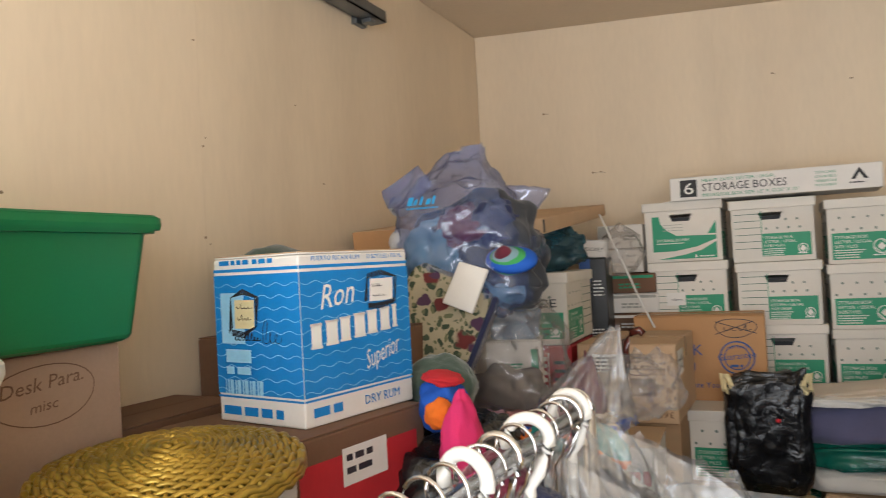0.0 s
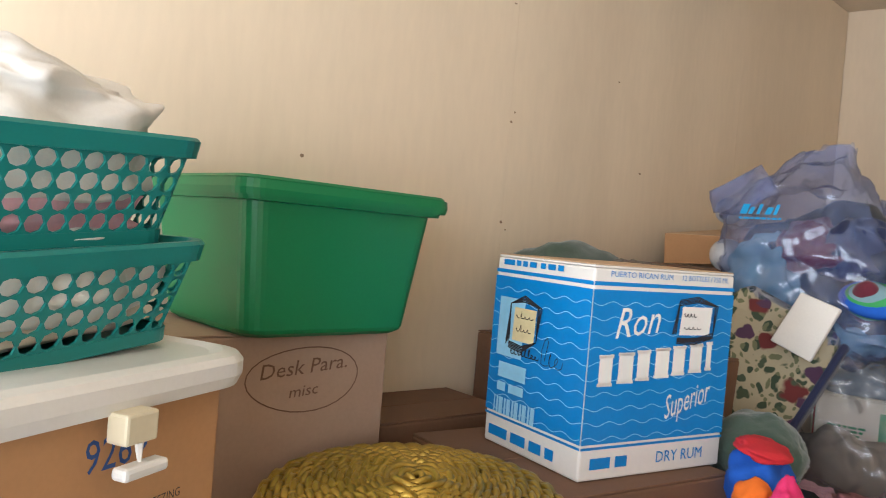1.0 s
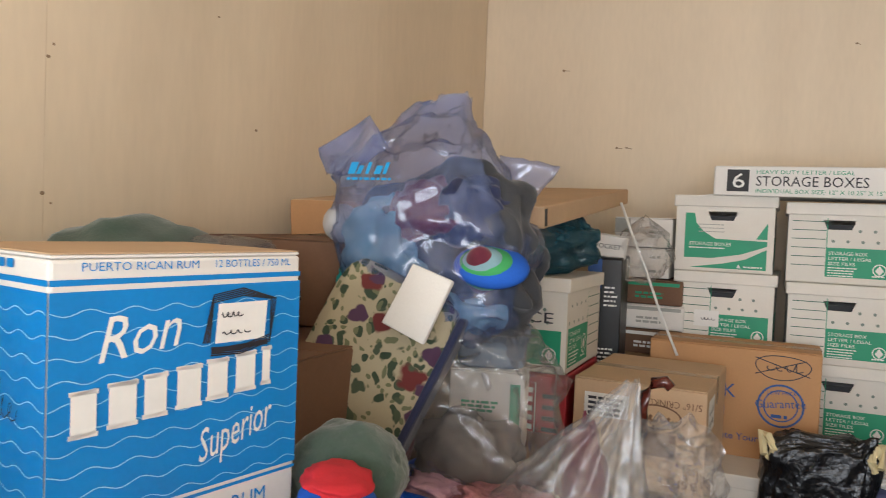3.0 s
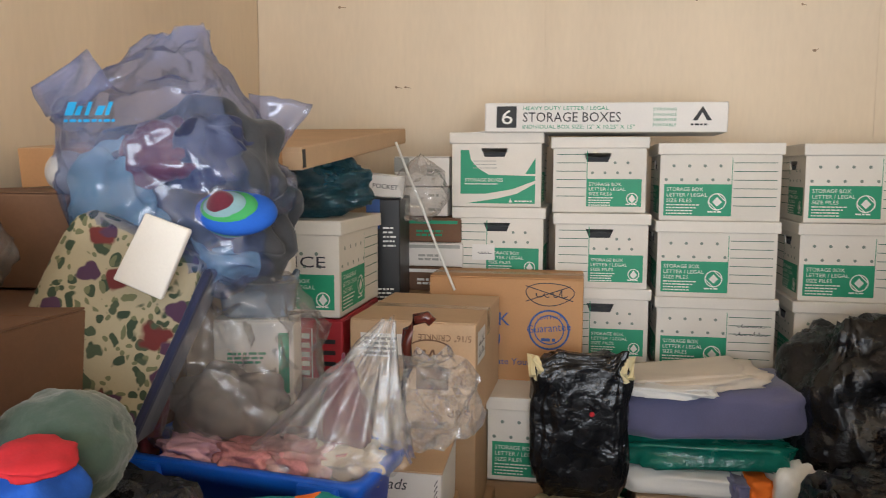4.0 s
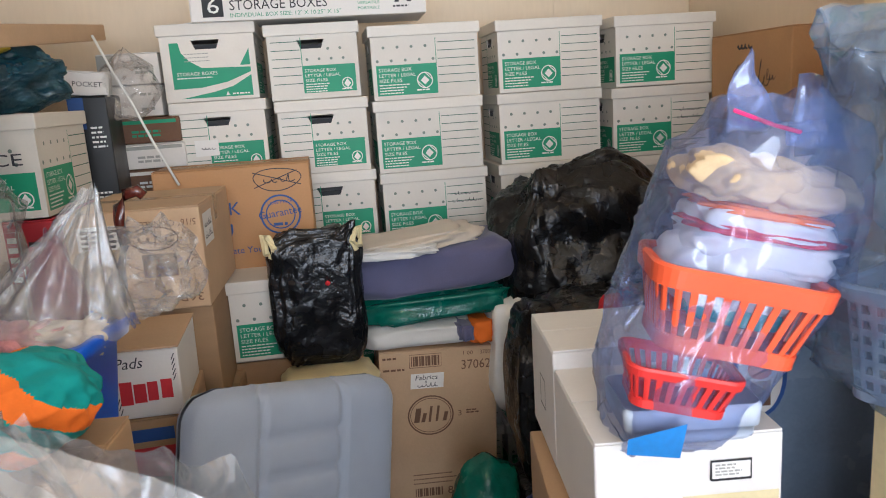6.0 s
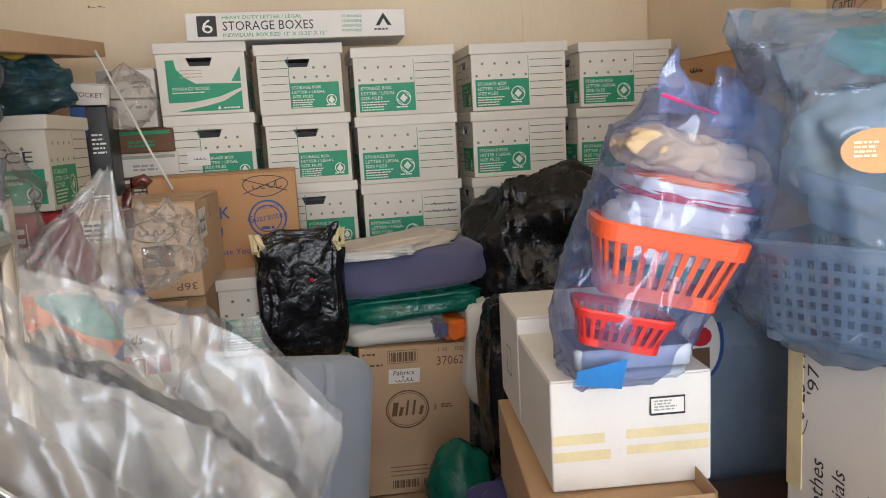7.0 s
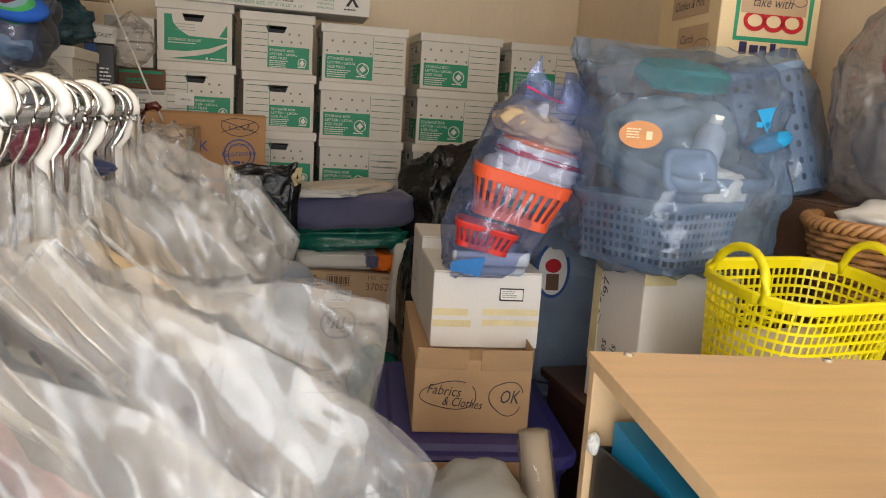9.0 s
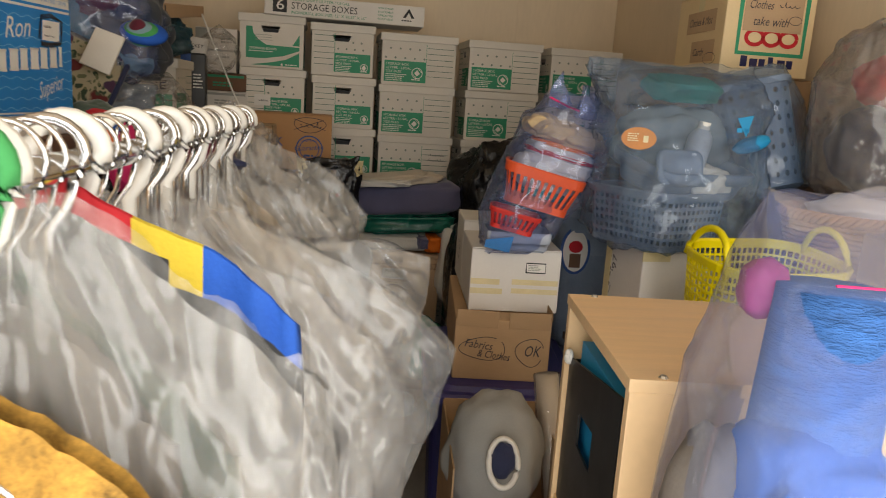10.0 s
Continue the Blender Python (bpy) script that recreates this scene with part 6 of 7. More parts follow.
box(bm, 0.1445, 0.147, -0.28, 0.26, 0.19, 0.222, 0.001)
part("flap", bm, "cardboard", t)

pt = thing("purple_tote", place(0.66, 1.85, 0.0, -8), "navy tote with purple lid under brown carton", "storage tote")
part("tub", tub(0.225, 0.315, 0.64, 0.05, 0.9, 0.01), "navy_tote", pt, smooth=False)
S = [[Vector((p.x, p.y, z)) for p in rounded(0.235 + g, 0.325 + g, 0.06)] for z, g in ((0.632, 0), (0.632, 0.012), (0.655, 0.014), (0.662, 0.006), (0.662, -0.02), (0.676, -0.03), (0.6765, -0.05))]
bm = shell(S)
bm.faces.new(list(bm.verts)[-len(S[-1]):])
part("lid", bm, "purple_lid", pt, "dark purple plastic lid")

# orange baskets in a blue-tinted bag
ob = thing("bagged_baskets_film", place(0.745, 1.75, 1.06, 0), "blue-tinted clear bag knotted over stacked baskets", "plastic bag")


bag_film(((-0.10, -0.01, 0.003, 0.09, 0.07), (-0.085, 0.0, 0.03, 0.105, 0.09), (-0.06, 0.0, 0.12, 0.135, 0.11), (0.0, 0.0, 0.22, 0.155, 0.12), (0.03, 0.0, 0.33, 0.15, 0.12), (0.055, 0.0, 0.43, 0.125, 0.10), (0.06, 0.0, 0.485, 0.075, 0.05)), 4, "blue_film", ob, 0.06, 84, crush=0.009)
bm = bmesh.new()
for pts in (((-0.03, -0.03, 0.44), (0.055, -0.04, 0.455), (0.035, -0.03, 0.50), (0.012, -0.02, 0.55), (-0.01, -0.02, 0.52)), ((0.055, -0.05, 0.42), (0.15, -0.04, 0.41), (0.14, -0.03, 0.47), (0.125, -0.03, 0.51), (0.075, -0.04, 0.515))):
    vs = [bm.verts.new(p) for p in pts]
    bm.faces.new(vs)
bmesh.ops.triangulate(bm, faces=bm.faces)
bmesh.ops.subdivide_edges(bm, edges=bm.edges, cuts=5, use_grid_fill=True)
for v in bm.verts:
    v.co += 0.010 * noise.noise_vector(v.co * 25)
part("loose_end", bm, "blue_film", ob, smooth=True, solid=0.002)
part("tie", tubed([(-0.03, -0.06, 0.475), (0.02, -0.075, 0.452), (0.06, -0.07, 0.44)], 0.003, 6), "cloth_pink", ob, "thin crimson tie")
Print(Matrix.Translation((-0.205, -0.105, 0.02)) @ pose(0, 0, 0, 90, 6, 0), 0.001).poly([(0, 0.008), (0.078, 0.0), (0.084, 0.050), (0.0, 0.030)]).put("label", "print_azure", ob, "bright blue printed patch")

laundry_basket("orange_basket", 0.114, 0.083, 0.12, "orange_plastic", Matrix.Translation((0.70, 1.71, 1.205)) @ pose(0, 0, 0, 0, 13, -14), "orange slotted plastic basket inside a clear bag", 1, 34, 0.42, "slot", 0.84, 0.03, 0.010, rim_h=0.03, band=0.02)
laundry_basket("red_basket", 0.075, 0.06, 0.062, "red_plastic", Matrix.Translation((0.630, 1.70, 1.134)) @ pose(0, 0, 0, 0, 12, -14), "small red slotted basket inside a clear bag", 1, 30, 0.40, "slot", 0.86, 0.02, 0.006, rim_h=0.014, band=0.012)
bm = tub(0.095, 0.068, 0.062, 0.015, 0.95, 0.004)
single("blue_tray", bm, "pale_plastic", place(0.665, 1.745, 1.066, -8), "pale blue plastic tray under red basket", "tray")
single("white_plastic_bag", ball((0.11, 0.075, 0.06), 101, 0.1, 0.1), "cloth_white", place(0.735, 1.74, 1.30, -14, 0, 14), "white plastic bag in an orange basket", "plastic bag")
fold("teal_packet", 0.14, 0.10, 0.04, place(0.735, 1.735, 1.25, -14, 0, 14), "cloth_teal", "teal packet inside an orange basket", 7, "packet")
for k, (dz, key, text) in enumerate(((-0.012, "cloth_white", "folded pink and white cloth"), (0.016, "cloth_red", "folded red cloth"), (0.030, "cloth_white", "folded white cloth"), (0.046, "cloth_orange", "folded orange striped cloth"))):
    fold("folded_cloth", 0.21 - 0.01 * k, 0.13, (0.05, 0.016, 0.034, 0.014)[k], Matrix.Translation((0.775, 1.735, 1.345 + dz)) @ pose(0, 0, 0, 0, 13, -12), key, text + " in a clear bag", 110 + k, lump=0.12, crease=0.12)
for x, y, z in ((0.735, 1.715, 1.44), (0.825, 1.715, 1.415)):
    single("beige_cloth", crumple(ball((0.078, 0.055, 0.036), 115 + int(x * 100), 0.14, 0.06, level=5, square=0.8), 0.014, 18, 3), "cloth_tan", Matrix.Translation((x, y, z)) @ pose(0, 0, 0, 0, 13, 0), "crumpled beige cloth in a clear bag", "cloth")

# smoky totes behind
for z, h in ((0.0, 0.60), (0.64, 0.50)):
    tt = thing("smoky_tote", place(1.14, 2.23, z, -4), "smoky blue translucent tote stacked with another", "storage tote", "smoky totes")
    part("tub", tub(0.225, 0.235, h, 0.05, 0.9, 0.012), "clear_tote", tt, smooth=False)
    S = [[Vector((p.x, p.y, q)) for p in rounded(0.24 + g, 0.25 + g, 0.06)] for q, g in ((h - 0.006, 0), (h - 0.006, 0.01), (h + 0.022, 0.012), (h + 0.03, 0.0), (h + 0.03, -0.03), (h + 0.036, -0.04))]
    bm = shell(S)
    bm.faces.new(list(bm.verts)[-len(S[-1]):])
    part("lid", bm, "greyblue_plastic", tt)
    if z > 0.3:
        F = Matrix.Translation((-0.225, -0.238, 0.25)) @ pose(0, 0, 0, 87, 0, 0)
        Print(F, 0.0).disc(0.06, 0.12, 0.055, 0.085, 24).put("label", "print_blue", tt, "oval label")
        Print(F, 0.002).disc(0.06, 0.12, 0.045, 0.075, 24).put("label_field", "paper", tt)
        Print(F, 0.003).rect(0.04, 0.06, 0.04, 0.05).put("label_picture", "print_brown", tt)
        Print(F, 0.003).disc(0.06, 0.135, 0.026, 0.022, 12).put("label_picture", "cloth_red", tt)
        fold("rose_cloth", 0.36, 0.36, 0.3, place(1.15, 2.24, z + 0.30), "cloth_rose", "pinkish cloth inside a smoky tote", 120)
    else:
        fold("navy_cloth", 0.38, 0.38, 0.4, place(1.15, 2.24, z + 0.25), "cloth_navy", "dark cloth inside a smoky tote", 121)

# tall white carton with notes
wxm = place(0.958, 1.458, 0, 5)
t = carton("tall_white_carton", 0.27, 0.22, 0.375, wxm @ place(0.135, 0.11, 0.752), "card_white", "tall white carton with sideways pen notes")
F = face("left", 0.27, 0.22, 0.375)
for text, u, v, size, long, lean in (("6-25-'99", 0.040, 0.225, 0.046, 0.125, 0.0), ("'97", 0.070, 0.275, 0.036, 0.055, 0.0), ("Clothes", 0.085, 0.050, 0.044, 0.12, 0.15), ("materials", 0.130, 0.030, 0.040, 0.14, 0.15)):
    Print(F).word(text, u, v, size, long, lean=lean, turn=90).put("handwriting", "marker_ink", t)
Print(F).ring(0.030, 0.265, 0.020, 0.066, 0.002, 100, 330).put("handwriting", "marker_ink", t)
Print(F).scrawl(0.150, 0.05, 0.012, 0.10, 0.002, 4, 3).put("handwriting", "marker_ink", t)
part("tape", boxed(-0.1372, -0.05, -0.1122, -0.109, 0.345, 0.3758), "tape_cream", t, "yellowed tape on the corner")
part("tape", boxed(-0.1368, -0.134, 0.075, 0.1098, 0.10, 0.374), "tape_cream", t, "yellowed tape down the edge")
t = thing("dark_cabinet", place(1.18, 1.56, 0, 2), "low dark brown wooden cabinet carrying boxes", "cabinet")
part("top", boxed(-0.27, 0.40, -0.32, 0.34, 0.725, 0.75, 0.003), "dark_wood", t)
part("body", boxed(-0.25, 0.38, -0.30, 0.32, 0.0, 0.725, 0.003), "dark_wood", t)

# large slate bag with plastic ware
sb = thing("plasticware_bag", place(1.07, 1.60, 1.13, 0), "large bluish plastic bag of baskets and tubs", "plastic bag")
bag_film(((0.0, 0.0, 0.002, 0.19, 0.20), (0.0, 0.0, 0.05, 0.225, 0.235), (0.0, 0.0, 0.16, 0.235, 0.235), (0.02, 0.02, 0.30, 0.235, 0.20), (0.04, 0.04, 0.40, 0.25, 0.15), (0.03, 0.06, 0.47, 0.26, 0.09), (0.0, 0.07, 0.525, 0.25, 0.012)), 9, "slate_film", sb, 0.07, 96, crush=0.012)
P = Print(Matrix.Translation((0.10, -0.175, 0.33)) @ pose(0, 0, 0, 84, 0, 4), 0.0)
P.poly([(0, 0.05), (0.05, 0.06), (0.03, 0.0)]).bars(0.0, 0.012, 0.05, 0.012, 1, 4)
P.put("emblem", "folder_blue", sb, "blue printed triangle")
laundry_basket("grey_basket", 0.135, 0.15, 0.165, "greyblue_plastic", place(1.03, 1.57, 1.134, 26), "grey blue slotted laundry basket inside a bag", 6, 54, 0.28, "square", 0.92, 0.03, 0.012)
single("pale_tub", tub(0.17, 0.12, 0.09, 0.05, 0.92, 0.014), "smoke_plastic", Matrix.Translation((1.09, 1.58, 1.295)) @ pose(0, 0, 0, 14, 0, 20), "pale plastic dish tub in a bag", "plastic tub")
bm = bmesh.new()
S = [[Vector((p.x, p.y, q)) for p in rounded(0.066 + g, 0.046 + g, 0.025)] for q, g in ((0, 0), (0.012, 0.004), (0.02, 0), (0.02, -0.012), (0.01, -0.016))]
bm.free()
bm = shell(S)
bm.faces.new(list(bm.verts)[-len(S[-1]):])
single("box_lid", bm, "smoke_plastic", Matrix.Translation((1.015, 1.435, 1.365)) @ pose(0, 0, 0, 78, 0, 4), "pale plastic lid standing in a bag", "lid")
single("pale_cloth", ball((0.165, 0.12, 0.115), 133, 0.14, 0.06, level=5), "cloth_haze", Matrix.Translation((1.08, 1.64, 1.42)), "pale grey blue cloth heaped in a bag", "cloth")
single("white_cloth", ball((0.09, 0.06, 0.05), 134, 0.14, 0.12, level=5), "cloth_white", place(1.13, 1.50, 1.325, 20), "white cloth on a bagged basket", "cloth")
bottle = thing("plastic_bottle", Matrix.Translation((1.08, 1.485, 1.36)) @ pose(0, 0, 0, 6, 8, 0), "pale translucent plastic bottle in a bluish bag", "bottle")
part("body", shell([[Vector((q * math.cos(k * math.tau / 24), q * math.sin(k * math.tau / 24), z)) for k in range(24)] for q, z in ((0.030, 0), (0.034, 0.006), (0.034, 0.085), (0.030, 0.10), (0.014, 0.118))]), "pale_plastic", bottle, smooth=True)
part("cap", tubed([(0, 0, 0.116), (0, 0, 0.136)], 0.016, 16), "white_plastic", bottle)
st = thing("melon_sticker", Matrix.Translation((0.893, 1.435, 1.44)) @ pose(0, 0, 0, 84, 0, -24), "orange oval fruit sticker on a bag", "sticker")
Print(Matrix(), 0.0).disc(0, 0, 0.046, 0.030, 24).put("paper", "melon_sticker", st)
Print(Matrix(), 0.0015).rect(0.012, -0.010, 0.013, 0.018).bars(-0.030, 0.010, 0.03, 0.003, 4, 2, 2).put("print", "tape_cream", st)
fold("teal_cloth", 0.22, 0.12, 0.06, place(1.10, 1.64, 1.585, 10, 20), "cloth_teal", "teal plastic piece at the top of a bag", 131, "plastic piece", 0.1, 0.06)
single("blue_scoop", ball((0.06, 0.03, 0.022), 132, 0.05, 0.02), "folder_blue", place(1.25, 1.475, 1.44, 8, 0, -18), "blue plastic handle inside a bag", "handle")
# grey colander basket leaning beside it
cm = Matrix.Translation((1.46, 1.70, 1.28)) @ pose(0, 0, 0, -18, -16, -16)
laundry_basket("colander_basket", 0.125, 0.12, 0.34, "smoke_plastic", cm, "grey basket with round holes, bagged", 7, 26, 0.22, "round", 0.82, 0.05, 0.01)
cb = thing("basket_film", cm, "clear film over a pale basket", "plastic bag")
bag_film(((0, 0, -0.01, 0.12, 0.12), (0, 0, 0.1, 0.15, 0.145), (0, 0, 0.25, 0.16, 0.15), (0, 0, 0.37, 0.13, 0.12), (0, 0, 0.40, 0.05, 0.04)), 14, "slate_film", cb, 0.06)
carton("brown_carton", 0.32, 0.42, 0.60, place(1.60, 1.66, 0.70, 0), "cardboard_dark", "dark carton under a bagged basket")
carton("brown_carton", 0.32, 0.42, 0.698, place(1.60, 1.66, 0.0, 0), "cardboard_dark", "dark carton on the floor by the east wall")

# fruit carton high on the pile
fm = place(1.548, 1.955, 0, -5)
t = carton("fruit_carton", 0.315, 0.42, 0.285, fm @ place(0, 0.21, 1.655), "card_cream", "cream fruit carton with red and green print", tape="tape_cream")
F = face("front", 0.315, 0.42, 0.285)
P = Print(F).stroke([(0.052, 0.275), (0.052, 0.075), (0.285, 0.075), (0.285, 0.275)], 0.016)
P.put("printed_frame", "print_green", t, "green printed frame")
for u in (0.11, 0.170, 0.230):
    Print(F, 0.002).ring(u, 0.128, 0.030, 0.024, 0.013).put("emblem", "cloth_red", t, "red printed ring")
P = Print(F, 0.002)
for k, w in enumerate((0.024, 0.028, 0.022, 0.018, 0.028, 0.022)):
    P.rect(0.070 + 0.033 * k, 0.030, w, 0.028 + (0.008 if k in (0, 3) else 0))
P.put("lettering", "navy_tote", t)
Print(F, 0.003).rect(0.062, 0.148, 0.208, 0.125).put("cardboard_patch", "cardboard_light", t, "brown cardboard note")
Print(F, 0.004).word("Clothes", 0.075, 0.222, 0.040, 0.085, lean=0.2).scrawl(0.178, 0.228, 0.07, 0.020, 0.0025, 4, 4).word("take with", 0.095, 0.168, 0.042, 0.125, lean=0.2).ring(0.245, 0.19, 0.022, 0.014, 0.002).put("handwriting", "marker_ink", t)
F = face("left", 0.315, 0.42, 0.285)
for u, v, w in ((0.10, 0.150, 0.25), (0.16, 0.045, 0.20)):
    Print(F, 0.002).rect(u, v, w, 0.075).put("cardboard_patch", "cardboard_light", t, "brown cardboard note")
Print(F, 0.003).word("Clothes & Misc", 0.12, 0.175, 0.040, 0.2, lean=0.2).word("Carth", 0.18, 0.068, 0.038, 0.09, lean=0.2).ring(0.33, 0.055, 0.05, 0.02, 0.002).put("handwriting", "marker_ink", t)
carton("brown_carton", 0.40, 0.44, 0.486, place(1.565, 2.2, 1.168, -4), "cardboard", "brown carton under a fruit carton")
carton("brown_carton", 0.42, 0.46, 0.58, place(1.555, 2.2, 0.586, 0), "cardboard", "brown carton in the east pile")
carton("brown_carton", 0.42, 0.46, 0.584, place(1.555, 2.2, 0.0, 0), "cardboard", "brown carton on the floor in the east pile")
t = carton("scribbled_carton", 0.13, 0.5, 0.30, place(1.70, 3.22, 1.415, 0), "cardboard_orange", "orange brown carton with black scribbles")
F = face("left", 0.13, 0.5, 0.30) @ Matrix.Translation((0.12, -0.12, 0))
Print(F).scrawl(0.06, 0.36, 0.09, 0.03, 0.008, 2, 4).scrawl(0.04, 0.26, 0.05, 0.05, 0.004, 6, 3).scrawl(0.15, 0.22, 0.1, 0.1, 0.004, 8, 3).scrawl(0.24, 0.25, 0.05, 0.04, 0.003, 9, 3).put("handwriting", "print_black", t)
carton("brown_carton", 0.13, 0.5, 0.62, place(1.70, 3.22, 0.648, 0), "cardboard", "brown carton by the east wall")
carton("brown_carton", 0.13, 0.5, 0.646, place(1.70, 3.22, 0.0, 0), "cardboard", "brown carton on the floor by the east wall")
t = carton("white_carton", 0.16, 0.3, 0.14, place(1.69, 3.08, 1.27, 0), "card_white", "small white carton with a black panel")
Print(face("front", 0.16, 0.3, 0.14)).rect(0.015, 0.04, 0.09, 0.075).put("printed_panel", "print_black", t)
carton("brown_carton", 0.2, 0.24, 0.63, place(1.36, 3.0, 0.618, 0), "cardboard_dark", "dark carton beside file boxes")
carton("brown_carton", 0.2, 0.24, 0.616, place(1.36, 3.0, 0.0, 0), "cardboard_dark", "dark carton on the floor beside file boxes")
single("clear_bag", ball((0.17, 0.14, 0.20), 140, 0.1, 0.1), "slate_film", place(1.22, 2.72, 0.86), "bluish clear bag slumped beside totes", "plastic bag")
carton("brown_carton", 0.34, 0.3, 0.68, place(1.2, 2.72, 0.0, 0), "cardboard_dark", "dark carton under a slumped bag")

# wicker and yellow baskets
def wicker_basket():
    t = thing("wicker_basket", place(1.50, 1.33, 1.02, 0), "brown wicker basket with a braided rim", "basket")
    bm = bmesh.new()
    for k in range(15):
        z = 0.012 + 0.0155 * k
        r = 0.125 + 0.055 * (k / 14)
        pts = [((r + 0.005 * math.cos(a * 18 + (k % 2) * math.pi)) * math.cos(a), (r + 0.005 * math.cos(a * 18 + (k % 2) * math.pi)) * math.sin(a), z) for a in [i * math.tau / 72 for i in range(72)]]
        tube(bm, pts, 0.0075, 5, True)
    part("weave", bm, "wicker", t, smooth=True)
    bm = bmesh.new()
    for i in range(36):
        a = i * math.tau / 36
        tube(bm, [((0.122 + 0.058 * q) * math.cos(a), (0.122 + 0.058 * q) * math.sin(a), 0.25 * q) for q in (0, 0.5, 1)], 0.004, 5)
    part("stake", bm, "wicker", t, smooth=True)
    bm = bmesh.new()
    for j in range(3):
        pts = [((0.186 + 0.010 * math.cos(a * 20 + j * 2.1)) * math.cos(a), (0.186 + 0.010 * math.cos(a * 20 + j * 2.1)) * math.sin(a), 0.25 + 0.010 * math.sin(a * 20 + j * 2.1)) for a in [i * math.tau / 160 for i in range(160)]]
        tube(bm, pts, 0.0075, 5, True)
    part("rim", bm, "wicker", t, smooth=True)
    single("white_cloth", ball((0.14, 0.13, 0.05), 150, 0.12, 0.08), "cloth_white", place(1.52, 1.33, 1.275), "white and striped cloth in a wicker basket", "cloth")


wicker_basket()
carton("brown_carton", 0.36, 0.34, 0.51, place(1.555, 1.28, 0.508, 0), "cardboard_dark", "dark carton under a wicker basket")
carton("brown_carton", 0.36, 0.34, 0.506, place(1.555, 1.28, 0.0, 0), "cardboard_dark", "dark carton on the floor under baskets")

ym = place(1.150, 1.215, 0.895, 8, 7)
yb = laundry_basket("yellow_basket", 0.19, 0.13, 0.29, "yellow_plastic", ym, "bright yellow slotted shopping basket with loop handles", 12, 66, 0.36, "square", 0.86, 0.10, 0.008)
for s in (-1, 1):
    pts = []
    for k in range(13):
        a = math.pi * k / 12
        pts.append((s * (0.182 - 0.012 * math.sin(a)), 0.075 * math.cos(a), 0.270 + 0.085 * math.sin(a)))
    part("handle", tubed(pts, 0.009, 8), "yellow_plastic", yb, smooth=True)
fold("striped_towel", 0.30, 0.18, 0.14, ym @ place(0, 0, 0.09), "cloth_beige", "beige striped cloth in a yellow basket", 155)
carton("brown_carton", 0.34, 0.26, 0.46, place(1.16, 1.14, 0.428, 0), "cardboard", "brown carton under a yellow basket")
carton("brown_carton", 0.34, 0.26, 0.426, place(1.16, 1.14, 0.0, 0), "cardboard", "brown carton on the floor under a basket")

# grey bag high on the east side
gb = thing("grey_bag", place(1.605, 1.43, 1.30, 0), "grey clear bag of dark and red clothes", "plastic bag")
bag_film(((0, 0, 0, 0.10, 0.12), (0, 0, 0.06, 0.155, 0.16), (0.0, 0, 0.2, 0.165, 0.17), (0.0, 0.0, 0.33, 0.16, 0.17), (0.0, 0.0, 0.45, 0.12, 0.12), (0.02, 0.0, 0.50, 0.05, 0.04)), 21, "grey_film", gb, 0.07, 84, crush=0.012)
part("tie", tubed([(0.02 + 0.052 * math.cos(k * math.tau / 16), 0.044 * math.sin(k * math.tau / 16), 0.492) for k in range(16)], 0.004, 6, True), "white_plastic", gb, "white tie round the neck")
single("navy_clothes", ball((0.13, 0.13, 0.13), 160, 0.1, 0.08), "cloth_navy", place(1.61, 1.42, 1.45), "navy clothes in a grey bag", "clothes")
single("red_clothes", ball((0.10, 0.11, 0.08), 161, 0.1, 0.08), "cloth_red", place(1.62, 1.41, 1.63), "red clothes in a grey bag", "clothes")
carton("brown_carton", 0.40, 0.40, 0.63, place(1.56, 0.92, 0.628, 0), "cardboard_dark", "dark carton under a grey bag")
carton("brown_carton", 0.40, 0.40, 0.626, place(1.56, 0.92, 0.0, 0), "cardboard_dark", "dark carton on the floor by the east wall")


# ---- birch cubby with a magazine file ----
cub = thing("cubby_shelf", place(0.455, 0.535, 0, -8), "light birch veneer cubby shelf, open on one side", "shelf")
for nm, b in (("top_board", (-0.0, 0.42, -0.204, 0.204, 1.172, 1.19)), ("side_board", (0.002, 0.42, -0.202, -0.184, 0, 1.172)), ("side_board", (0.002, 0.42, 0.184, 0.202, 0, 1.172)),
              ("back_board", (0.402, 0.418, -0.184, 0.184, 0, 1.172)), ("shelf_board", (0.006, 0.402, -0.184, 0.184, 0.80, 0.818)), ("shelf_board", (0.006, 0.402, -0.184, 0.184, 0.40, 0.418)), ("shelf_board", (0.006, 0.402, -0.184, 0.184, 0.02, 0.038))):
    part(nm, boxed(*b, 0.0012), "birch", cub)
for x, y in ((0.045, -0.193), (0.045, 0.193), (0.30, 0.193)):
    bm = bmesh.new()
    bmesh.ops.create_cone(bm, cap_ends=True, segments=14, radius1=0.0065, radius2=0.004, depth=0.003)
    bmesh.ops.translate(bm, vec=(x, y, 1.1915), verts=bm.verts)
    part("screw", bm, "chrome", cub, "bright cam screw")
mf = thing("magazine_file", place(0.470, 0.545, 0.818, -8), "black magazine file with a blue folder, in cubby", "magazine file")


